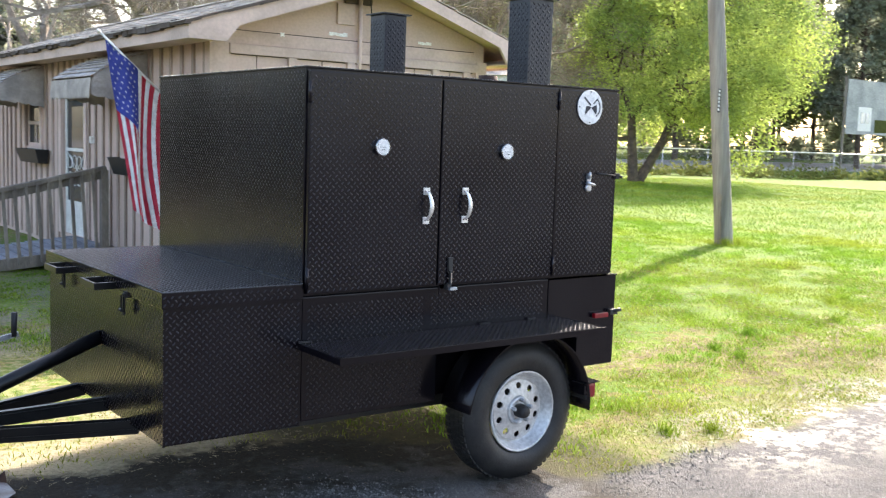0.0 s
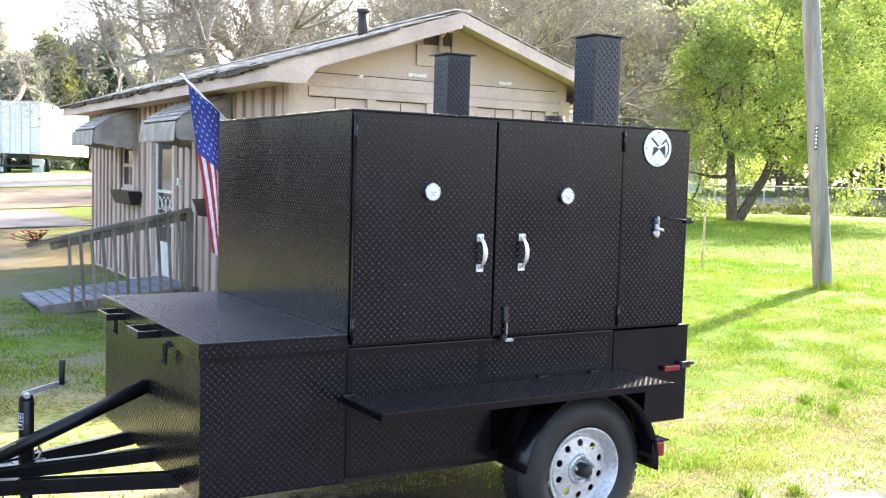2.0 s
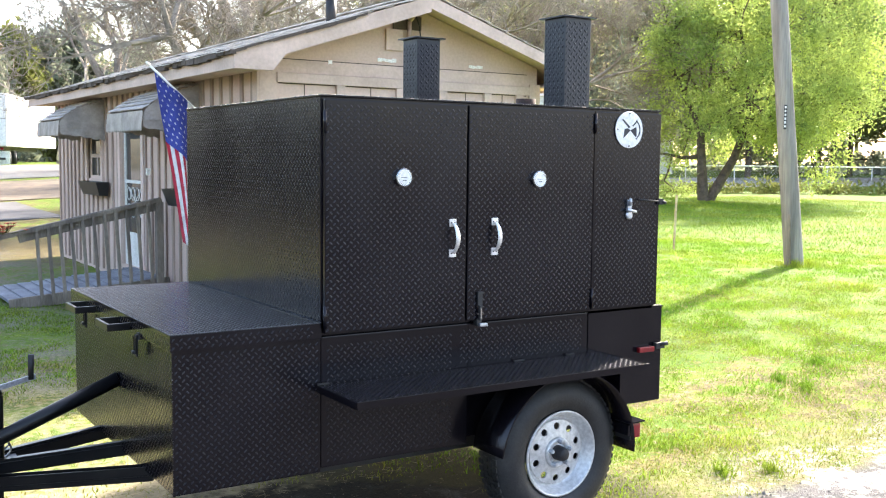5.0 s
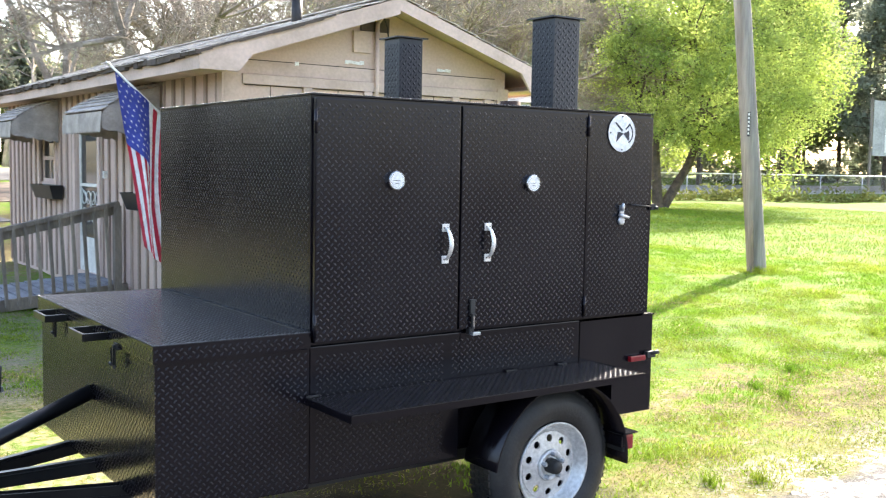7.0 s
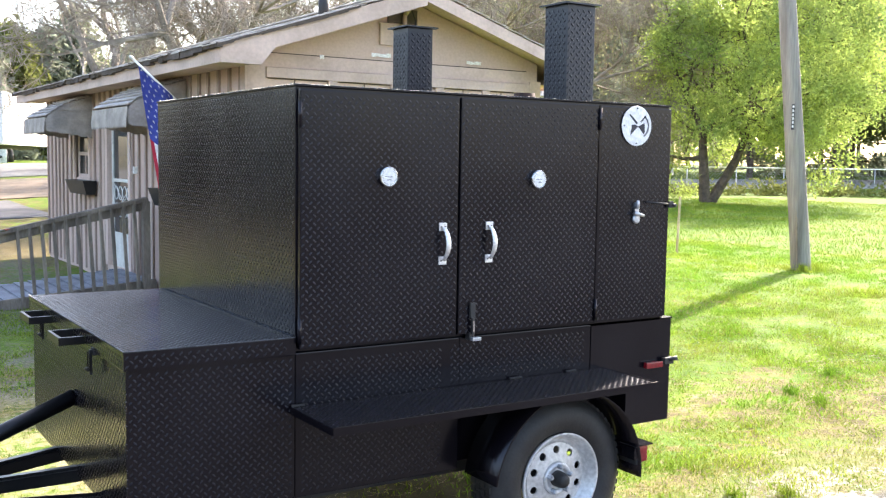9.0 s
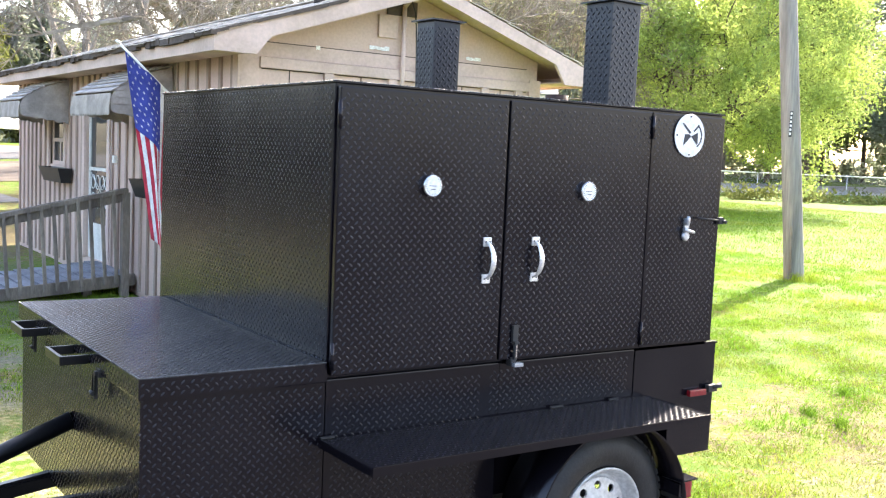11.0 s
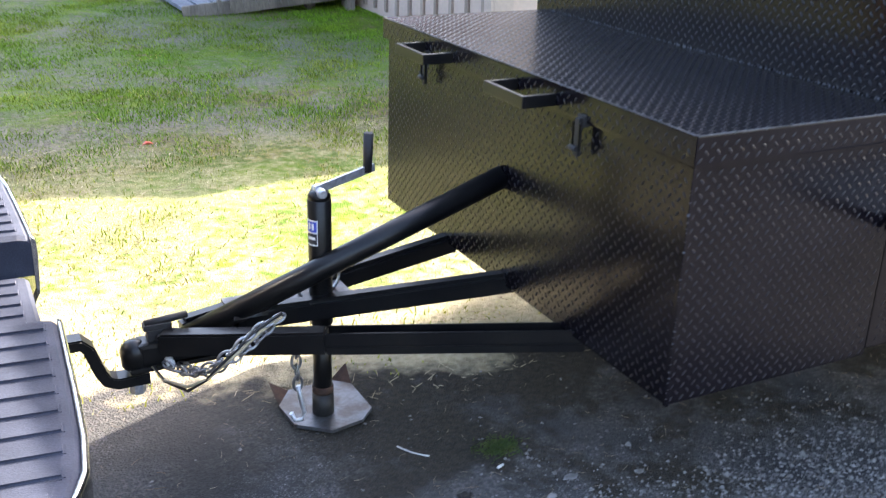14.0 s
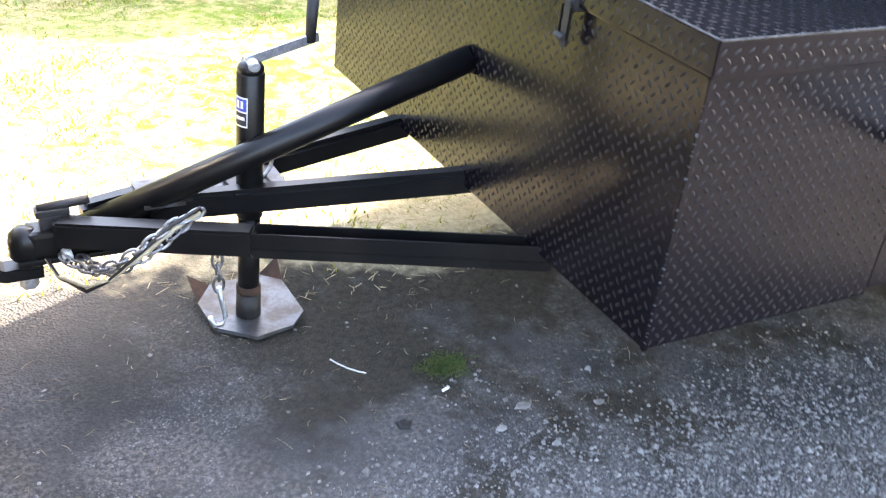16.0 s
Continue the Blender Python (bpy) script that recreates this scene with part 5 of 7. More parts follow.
    for host, a, b in ((lid, (CX - 0.005, 0.0, 1.011), (CX - 0.005, FY, 1.011)), (lid, (-0.614, -0.018, 1.010), (CX - 0.006, -0.018, 1.010)), (lid, (-0.616, -0.016, 1.010), (-0.616, FY + 0.013, 1.010)),
                       (cab, (CX, -0.013, HZ + 0.005), (LX, -0.013, HZ + 0.005)), (cab, (CX - 0.006, 0.0, HZ + 0.004), (CX - 0.006, DY, HZ + 0.004)), (fb, (-0.605, -0.004, 0.402), (-0.605, -0.004, 0.94))):
        a, b = np.array(a), np.array(b)
        n = int(np.linalg.norm(b - a) / 0.012)
        c = a + (b - a) * ((np.arange(n) + rng.uniform(0.1, 0.9, n)) / n)[:, None]
        s = rng.uniform(0.0018, 0.0042, n)
        octa = np.array([(1, 0, 0), (0, 1, 0), (-1, 0, 0), (0, -1, 0), (0, 0, 1), (0, 0, -1)], float)
        v = c[:, None] + octa[None] * s[:, None, None] * rng.uniform(0.7, 1.4, (n, 6, 1))
        tri = np.array([(0, 1, 4), (1, 2, 4), (2, 3, 4), (3, 0, 4), (1, 0, 5), (2, 1, 5), (3, 2, 5), (0, 3, 5)])
        part("weld_bead", arrays(v, ((6 * np.arange(n))[:, None, None] + tri[None]).reshape(-1, 3)), WORNEDGE, host, kind="stuff")
    # --- safety chains and wiring
    chain("safety_chain", t, [(-1.235, 0.71, 0.425), (-1.30, 0.70, 0.408), (-1.352, 0.70, 0.372), (-1.40, 0.72, 0.328), (-1.432, 0.745, 0.300), (-1.455, 0.79, 0.272), (-1.475, 0.84, 0.262), (-1.50, 0.885, 0.262)], 0.031)
    chain("safety_chain", t, [(-1.265, 0.705, 0.405), (-1.325, 0.70, 0.362), (-1.372, 0.705, 0.330), (-1.405, 0.73, 0.300), (-1.425, 0.77, 0.275), (-1.44, 0.83, 0.262), (-1.46, 0.89, 0.255)], 0.028)
    chain("hanging_chain", t, [(-1.177, 0.80, 0.325), (-1.176, 0.80, 0.25), (-1.172, 0.80, 0.160)], 0.034)
    bm = bmesh.new()
    hk = [(-1.172, 0.80, 0.168), (-1.166, 0.797, 0.125), (-1.158, 0.795, 0.085), (-1.165, 0.795, 0.066), (-1.184, 0.796, 0.066), (-1.194, 0.798, 0.09)]
    bm = swept(hk, 0.0065)
    part("chain_hook", bm, GALV, t, "bright S-shaped chain hook")
    chain("upper_chain", t, [(-1.04, 0.90, 0.39), (-1.015, 0.91, 0.43), (-1.03, 0.91, 0.48)], 0.040)
    for off, ob_name in ((0.0, "light_cable"), (0.012, "light_cable")):
        cb = [(-1.24, 0.70, 0.428 + off), (-1.30, 0.692, 0.402 + off), (-1.36, 0.695, 0.352 + off), (-1.43, 0.72, 0.285), (-1.47, 0.765, 0.250 - off), (-1.515, 0.83, 0.245), (-1.53, 0.885, 0.262)]
        bm = swept(cb, 0.0042)
        part(ob_name, bm, MATTBLACK if off else STRAW, t, "thin wiring cable")
    return t


def swept(points, r, sides=8):
    """A round bar bent through the given places, in one piece."""
    P = [Vector(p) for p in points]
    bm = bmesh.new()
    rings = []
    for k, p in enumerate(P):
        s, u = ring_frame(P[max(0, k - 1)], P[min(len(P) - 1, k + 1)])
        rings.append([bm.verts.new(p + r * (math.cos(q) * s + math.sin(q) * u)) for q in (2 * math.pi * i / sides for i in range(sides))])
    for a, b in zip(rings, rings[1:]):
        for i in range(sides):
            bm.faces.new((a[i], a[(i + 1) % sides], b[(i + 1) % sides], b[i])).smooth = True
    bm.faces.new(rings[0][::-1])
    bm.faces.new(rings[-1])
    return bm


def handle_mesh(x, y, z0, z1):
    """A bowed pull: a swept oval bar standing off the door."""
    bm = bmesh.new()
    n, rings = 14, []
    for k in range(n + 1):
        q = k / n
        bow = math.sin(math.pi * q) ** 0.6
        c = Vector((x + 0.006 * bow, y - 0.004 - 0.034 * bow, z0 + (z1 - z0) * q))
        w, d = 0.0085 + 0.003 * math.sin(math.pi * q), 0.005
        rings.append([bm.verts.new(c + Vector((w * math.cos(a), d * math.sin(a), 0))) for a in (2 * math.pi * i / 10 for i in range(10))])
    for a, b in zip(rings, rings[1:]):
        for i in range(10):
            bm.faces.new((a[i], a[(i + 1) % 10], b[(i + 1) % 10], b[i])).smooth = True
    bm.faces.new(rings[0][::-1])
    bm.faces.new(rings[-1])
    bmesh.ops.recalc_face_normals(bm, faces=bm.faces[:])
    return bm


def lathe_patch(cx, cy, r, z0, z1, a0, a1, n=10):
    bm = bmesh.new()
    rows = []
    for k in range(n + 1):
        q = radians(a0 + (a1 - a0) * k / n)
        rows.append([bm.verts.new((cx + rr * math.cos(q), cy + rr * math.sin(q), z)) for rr, z in ((r, z0), (r, z1), (r - 0.001, z1), (r - 0.001, z0))])
    for a, b in zip(rows, rows[1:]):
        for i in range(4):
            bm.faces.new((a[i], a[(i + 1) % 4], b[(i + 1) % 4], b[i]))
    bm.faces.new(rows[0])
    bm.faces.new(rows[-1][::-1])
    bmesh.ops.recalc_face_normals(bm, faces=bm.faces[:])
    return bm


trailer()

# ---------------------------------------------------------------- pickup truck


def truck():
    t = thing("pickup_truck", (-3.9, 0.93, 0.0), "dark pickup truck with grey ribbed step bumper", "truck")
    cy, mid = 0.93, 0.845

    # bumper: chromed shell with grey step pads; outer pads high, centre step low
    def bumper_outline(y):
        return float(np.interp(abs(y - mid), (0.25, 0.565, 0.745, 0.86, 0.93, 0.965, 0.99), (-1.762, -1.774, -1.783, -1.797, -1.823, -1.852, -1.90)))
    b = part("bumper", bmesh.new(), CHROME, t, "chrome step bumper with grey ribbed pads")
    for name, y0, y1, ztop in (("bumper_pad", -0.145, 0.59, 0.58), ("bumper_pad", 1.10, 1.835, 0.58), ("bumper_pad", 0.592, 1.098, 0.48)):
        bm = bmesh.new()
        n = 40
        rows = []
        for k in range(n + 1):
            y = y0 + (y1 - y0) * k / n
            xf = bumper_outline(y) - 0.006
            if ztop < 0.5:
                xf = -1.785
            edge = min(y - y0, y1 - y)
            dip = 0.010 * max(0, 1 - edge / 0.02)
            back = min(-1.935, xf - 0.045)
            rows.append([bm.verts.new(p) for p in ((back, y, ztop - dip), (xf - 0.030, y, ztop - dip), (xf - 0.010, y, ztop - 0.004 - dip), (xf, y, ztop - 0.014 - dip), (xf, y, ztop - 0.11), (back, y, ztop - 0.11))])
        for p, c in zip(rows, rows[1:]):
            for i in range(6):
                bm.faces.new((p[i], p[(i + 1) % 6], c[(i + 1) % 6], c[i])).smooth = False
        bm.faces.new(rows[0])
        bm.faces.new(rows[-1][::-1])
        bmesh.ops.recalc_face_normals(bm, faces=bm.faces[:])
        part(name, bm, GREYPLASTIC, b, "grey moulded step pad")
        count, reach = (10, 0.108) if ztop > 0.5 else (7, 0.10)
        for k in range(count):
            y = y0 + 0.055 + (y1 - y0 - 0.11) * k / (count - 1)
            xf = bumper_outline(y) if ztop > 0.5 else -1.785
            tilt = Matrix.Translation((xf - 0.028, y, ztop)) @ Matrix.Rotation(radians(-5), 4, "Z")
            bm = bmesh.new()
            box(bm, -reach, 0, -0.020, 0.020, -0.008, 0.0060, tilt)
            bmesh.ops.bevel(bm, geom=bm.edges[:], offset=0.0058, segments=3, affect="EDGES")
            part("tread_rib", bm, GREYPLASTIC, b)
            if ztop > 0.5 and k % 2 == 0:
                part("tread_stud", boxes((xf - 0.152, xf - 0.143, y - 0.018, y + 0.016, ztop - 0.003, ztop + 0.006), bevel=0.003), GREYPLASTIC, b)
    # chrome lip and face under the pads
    for y0, y1 in ((-0.15, 0.588), (1.102, 1.84)):
        bm = bmesh.new()
        rows = []
        for k in range(49):
            y = y0 + (y1 - y0) * k / 48
            xf = bumper_outline(y)
            rows.append([bm.verts.new(p) for p in ((xf - 0.005, y, 0.572), (xf + 0.003, y, 0.570), (xf + 0.007, y, 0.56), (xf + 0.008, y, 0.52), (xf + 0.002, y, 0.42), (xf - 0.03, y, 0.36), (xf - 0.04, y, 0.37), (xf - 0.005, y, 0.43))])
        for p, c in zip(rows, rows[1:]):
            for i in range(8):
                bm.faces.new((p[i], p[(i + 1) % 8], c[(i + 1) % 8], c[i])).smooth = True
        bm.faces.new(rows[0])
        bm.faces.new(rows[-1][::-1])
        bmesh.ops.recalc_face_normals(bm, faces=bm.faces[:])
        part("chrome_face", bm, CHROME, b, "chrome bumper face")
    part("plate_recess", boxes((-1.92, -1.84, 0.60, 1.09, 0.30, 0.368)), GREYPLASTIC, b)
    # body, tailgate, lights
    part("bed", boxes((-4.2, -1.938, -0.095, 1.785, 0.50, 1.32), bevel=0.030), CARPAINT, t, "dark painted pickup bed")
    part("tailgate", boxes((-1.950, -1.927, 0.09, 1.60, 0.64, 1.31), bevel=0.010), CARPAINT, t)
    for y0 in (-0.099, 1.629):
        part("tail_lamp", boxes((-2.05, -1.932, y0, y0 + 0.16, 0.82, 1.18), bevel=0.020), DARKRED, t, "red tail lamp")
    part("bumper_bracket", boxes((-2.40, -1.945, 0.15, 1.54, 0.34, 0.455)), MATTBLACK, t)
    part("cab", boxes((-6.0, -4.25, -0.08, 1.78, 0.52, 1.86), bevel=0.12), CARPAINT, t)
    part("hood", boxes((-7.3, -6.0, -0.06, 1.76, 0.5, 1.15), bevel=0.08), CARPAINT, t)
    part("rear_window", boxes((-4.252, -4.246, 0.17, 1.52, 1.38, 1.74)), GLASS, t)
    for px in (-3.1, -6.6):
        for y0, s in ((-0.06, 1), (1.76, -1)):
            w = part("wheel", lathe([(0, 0.2), (s * 0.01, 0.34), (s * 0.03, 0.37), (s * 0.2, 0.37), (s * 0.22, 0.33), (s * 0.22, 0.1)], (px, y0 - 0.0 * s, 0.37), "y", 36), RUBBER, t, "black truck tyre")
            part("rim", lathe([(-s * 0.002, 0.2), (-s * 0.004, 0.19), (s * 0.03, 0.12), (s * 0.01, 0.05)], (px, y0, 0.37), "y", 28), GALV, w)
    # hitch: receiver tube, drop mount and ball
    part("receiver", beam((-2.0, cy, 0.345), (-1.755, cy, 0.345), 0.062, 0.062), TUBEBLACK, t)
    bm = bmesh.new()
    way = [(-1.77, cy, 0.343), (-1.695, cy, 0.343), (-1.678, cy, 0.325), (-1.655, cy, 0.255), (-1.640, cy, 0.228), (-1.615, cy, 0.217), (-1.535, cy, 0.217)]
    rings = []
    for k, p in enumerate(way):
        p = Vector(p)
        d = (Vector(way[min(k + 1, 6)]) - Vector(way[max(k - 1, 0)])).normalized()
        up = Vector((-d.z, 0, d.x))
        rings.append([bm.verts.new(p + up * q * 0.015 + Vector((0, r * 0.027, 0))) for q, r in ((1, -1), (1, 1), (-1, 1), (-1, -1))])
    for p, c in zip(rings, rings[1:]):
        for i in range(4):
            bm.faces.new((p[i], p[(i + 1) % 4], c[(i + 1) % 4], c[i]))
    bm.faces.new(rings[0])
    bm.faces.new(rings[-1][::-1])
    bmesh.ops.recalc_face_normals(bm, faces=bm.faces[:])
    bmesh.ops.bevel(bm, geom=[e for e in bm.edges if abs((e.verts[0].co - e.verts[1].co).normalized().y) < 0.5], offset=0.004, segments=2, affect="EDGES")
    m2 = part("ball_mount", bm, TUBEBLACK, t, "worn black and rusty drop ball mount")
    part("ball_nut", lathe([(0.172, 0.018), (0.174, 0.021), (0.200, 0.021)], (-1.565, cy, 0), "z", 6, False), GALV, m2)
    part("hitch_ball", lathe([(0.238, 0.018), (0.25, 0.018), (0.262, 0.024), (0.285, 0.0255), (0.30, 0.016)], (-1.565, cy, 0), "z", 20), GALV, m2)
    return t


truck()

# ---------------------------------------------------------------- flag on its staff


def flag():
    f = thing("flag", (2.0, 6.35, 1.9), "striped and starred cloth flag hanging from a slanted white staff", "flag")
    tip, foot = Vector((1.17, 6.15, 2.53)), Vector((1.975, 6.33, 1.875))
    bm = bmesh.new()
    tube(bm, foot, tip, 0.013, 0.011, sides=12)
    tube(bm, tip, tip + (tip - foot).normalized() * 0.04, 0.018, 0.010, sides=12)
    part("staff", bm, WHITE, f, "white wooden flag staff")
    part("staff_bracket", boxes((1.955, 1.998, 6.30, 6.36, 1.80, 1.93), bevel=0.006), MATTBLACK, f)
    # the hoist runs along the staff, the fly hangs down in folds
    d = (foot - tip).normalized()
    NU, NV = 52, 90
    pts = np.zeros((NV + 1, NU + 1, 3))
    for i in range(NV + 1):
        v = i / NV
        for k in range(NU + 1):
            u = k / NU
            top = tip + d * (0.07 + 0.84 * u)
            low = tip + d * (0.07 + 0.38 * u) + Vector((0.10, -0.52, -1.62))
            grip = min(1, v * 1.5)
            fold = (0.015 + 0.07 * grip) * math.sin(u * 9.5 + 2.2 * v + 0.6)
            sway = 0.03 * math.sin(3.2 * v + 4 * u) * grip
            pts[i, k] = (top.x + (low.x - top.x) * v ** 0.8 + sway, top.y + (low.y - top.y) * v ** 1.3 + fold, top.z + (low.z - top.z) * v)
    idx = np.arange((NV + 1) * (NU + 1)).reshape(NV + 1, NU + 1)
    # along the staff runs the hoist edge; stripes run down the fly, the blue canton fills the upper corner by the tip
    groups = {"red": [], "white": [], "blue": []}
    for i in range(NV):
        for k in range(NU):
            stripe = int(k / NU * 13)
            key = "blue" if (i / NV < 0.42 and stripe < 7) else ("red" if stripe % 2 == 0 else "white")
            groups[key].append((idx[i, k], idx[i, k + 1], idx[i + 1, k + 1], idx[i + 1, k]))
    for key, nm, mt in (("red", "red_stripes", FLAGRED), ("white", "white_stripes", FLAGWHITE), ("blue", "blue_field", FLAGBLUE)):
        fs = np.array(groups[key])
        used, inv = np.unique(fs, return_inverse=True)
        vs = pts.reshape(-1, 3)[used]
        ob = part(nm, arrays(vs, inv.reshape(fs.shape)), mt, f)
        for p in ob.data.polygons:
            p.use_smooth = True
        so = ob.modifiers.new("cloth", "SOLIDIFY")
        so.thickness = 0.002
    # stars
    bm = bmesh.new()
    for r in range(9):
        for c in range(6 if r % 2 == 0 else 5):
            v, u = 0.42 * (r + 0.7) / 9.6, (7 / 13) * (c + (0.6 if r % 2 == 0 else 1.1)) / 6.3
            i, k = int(v * NV), int(u * NU)
            o = Vector(pts[i, k])
            a = (Vector(pts[i, min(NU, k + 1)]) - Vector(pts[i, max(0, k - 1)])).normalized()
            b = (Vector(pts[i + 1, k]) - Vector(pts[max(0, i - 1), k])).normalized()
            n = a.cross(b).normalized()
            for side in (-1, 1):
                ring = []
                for q in range(10):
                    rr = 0.017 if q % 2 == 0 else 0.007
                    w = 2 * math.pi * q / 10
                    ring.append(bm.verts.new(o + n * 0.0035 * side + a * rr * math.cos(w) + b * rr * math.sin(w)))
                bm.faces.new(ring if side > 0 else ring[::-1])
    part("stars", bm, FLAGWHITE, f, kind="stuff")


flag()

# ---------------------------------------------------------------- utility pole and stake


def utility_pole():
    p = thing("utility_pole", (9.47, 5.25, 0.26), "leaning weathered grey wooden utility pole on the lawn", "utility pole")
    base, top = Vector((9.52, 5.21, 0.15)), Vector((9.03, 5.765, 8.2))
    bm = bmesh.new()
    n, sides, rings = 30, 20, []
    rng = random.Random(9)
    for k in range(n + 1):
        q = k / n
        c = base.lerp(top, q)
        r = 0.128 - 0.04 * q
        rings.append([bm.verts.new(c + Vector(((r + rng.uniform(-0.003, 0.003)) * math.cos(a), (r + rng.uniform(-0.003, 0.003)) * math.sin(a), 0))) for a in (2 * math.pi * i / sides for i in range(sides))])
    for a, b in zip(rings, rings[1:]):
        for i in range(sides):
            bm.faces.new((a[i], a[(i + 1) % sides], b[(i + 1) % sides], b[i])).smooth = True
    bm.faces.new(rings[-1])
    part("shaft", bm, POLE, p)
    face = Matrix.Translation((9.296, 5.284, 2.27)) @ Matrix.Rotation(radians(-52.3), 4, "Z")
    part("tag_strip", box(bmesh.new(), -0.018, 0.018, -0.006, 0.012, -0.16, 0.16, face), INK, p, "dark strip of small number tags")
    for k in range(6):
        part("tag", box(bmesh.new(), -0.011, 0.011, -0.011, -0.0065, -0.135 + 0.05 * k, -0.105 + 0.05 * k, face), WHITE, p)
    part("guard_board", beam((9.385, 5.175, 0.2), (9.355, 5.20, 1.0), 0.05, 0.02, 0.003), WOOD, p)


utility_pole()
lone("wooden_stake", beam((9.80, 7.71, 0.25), (9.83, 7.71, 1.16), 0.03, 0.03, 0.004), STRAW, "thin pale wooden stake leaning in the lawn", "stake")

# ---------------------------------------------------------------- trees


def tube_mesh(segs, sides=5):
    """Many tapered limbs as plain arrays: rows of a, b, ra, rb."""
    A, B, ra, rb = (np.array([s[k] for s in segs], float) for k in range(4))
    d = B - A
    d /= np.linalg.norm(d, axis=1, keepdims=True) + 1e-9
    ref = np.where(np.abs(d[:, 2:3]) > 0.9, np.array([[1.0, 0, 0]]), np.array([[0, 0, 1.0]]))
    s = np.cross(d, ref)
    s /= np.linalg.norm(s, axis=1, keepdims=True)
    u = np.cross(s, d)
    q = 2 * np.pi * np.arange(sides) / sides
    off = np.cos(q)[None, :, None] * s[:, None] + np.sin(q)[None, :, None] * u[:, None]
    v = np.concatenate([A[:, None] + ra[:, None, None] * off, B[:, None] + rb[:, None, None] * off], 1)
    k = 2 * sides * np.arange(len(A))[:, None]
    i = np.arange(sides)
    f = np.stack([k + i, k + (i + 1) % sides, k + sides + (i + 1) % sides, k + sides + i], -1)
    return arrays(v, f.reshape(-1, 4))


def grow(rng, start, way, length, radius, depth, out, tips, spread=0.6, up=0.15, kids=(2, 3), shrink=0.72):
    a = np.array(start, float)
    d = np.array(way, float)
    steps = 3 if depth > 1 else 2
    for k in range(steps):
        d = d + rng.normal(0, 0.13, 3) + np.array([0, 0, up * 0.3])
        d /= np.linalg.norm(d)
        b = a + d * length / steps
        r0, r1 = radius * (1 - 0.35 * k / steps), radius * (1 - 0.35 * (k + 1) / steps)
        out.append((a, b, r0, r1))
        if depth > 0 and k > 0 and rng.random() < 0.55:
            w = d + rng.normal(0, spread, 3)
            grow(rng, b, w / np.linalg.norm(w), length * shrink * 0.8, r1 * 0.55, depth - 1, out, tips, spread, up, kids, shrink)
        a = b
    if depth == 0:
        tips.append(a)
        return
    for _ in range(rng.integers(kids[0], kids[1] + 1)):
        w = d + rng.normal(0, spread, 3) + np.array([0, 0, up])
        grow(rng, a, w / np.linalg.norm(w), length * shrink * rng.uniform(0.8, 1.15), radius * 0.54, depth - 1, out, tips, spread, up, kids, shrink)


def leaf_cards(rng, centres, count, size, spread, flat=0.6):
    """Small folded leaves round many centres."""
    c = np.array(centres)[rng.integers(0, len(centres), count)] + rng.normal(0, spread, (count, 3)) * np.array([1, 1, 0.8])
    a = rng.normal(0, 1, (count, 3))
    a /= np.linalg.norm(a, axis=1, keepdims=True)
    b = np.cross(a, rng.normal(0, 1, (count, 3)))
    b /= np.linalg.norm(b, axis=1, keepdims=True)
    n = np.cross(a, b)
    s = size * rng.uniform(0.6, 1.3, (count, 1))
    v = np.stack([c - a * s, c + b * s * 0.42 + n * s * 0.15, c + a * s, c - b * s * 0.42 + n * s * 0.15], 1)
    k = 4 * np.arange(count)[:, None]
    f = np.concatenate([k + np.array([[0, 1, 2]]), k + np.array([[0, 2, 3]])], 0)
    return arrays(v, f)


def leafy_tree():
    rng = np.random.default_rng(11)
    bx, by = 26.3, 22.3
    t = thing("leafy_tree", (bx, by, 0.3), "broad young tree in bright yellow-green spring leaf with forked trunk", "tree")
    segs, tips = [], []
    grow(rng, (bx - 0.2, by, 0.2), (0.02, -0.05, 1), 2.6, 0.21, 4, segs, tips, 0.62, 0.20, (2, 3), 0.74)
    grow(rng, (bx, by, 0.2), (0.50, -0.20, 1), 2.8, 0.20, 4, segs, tips, 0.62, 0.22, (2, 3), 0.74)
    part("trunk", tube_mesh(segs, 7), BARK, t, "dark forked trunk and limbs")
    core = np.array(tips)
    cx, cyy, cz = bx + 1.7, by - 1.55, 6.0
    extra = []
    while len(extra) < 330:
        p = rng.uniform(-1, 1, 3)
        r = np.linalg.norm(p)
        if r < 1 and r > 0.45:
            q = np.array([cx, cyy, cz]) + p * np.array([4.1, 4.1, 5.2])
            if q[2] > 2.3 + 0.5 * rng.random():
                extra.append(q)
    centres = np.concatenate([core, extra])
    part("crown", leaf_cards(rng, centres, 95000, 0.072, 0.30), LEAF, t, "yellow-green leaf crown", kind="stuff")


leafy_tree()


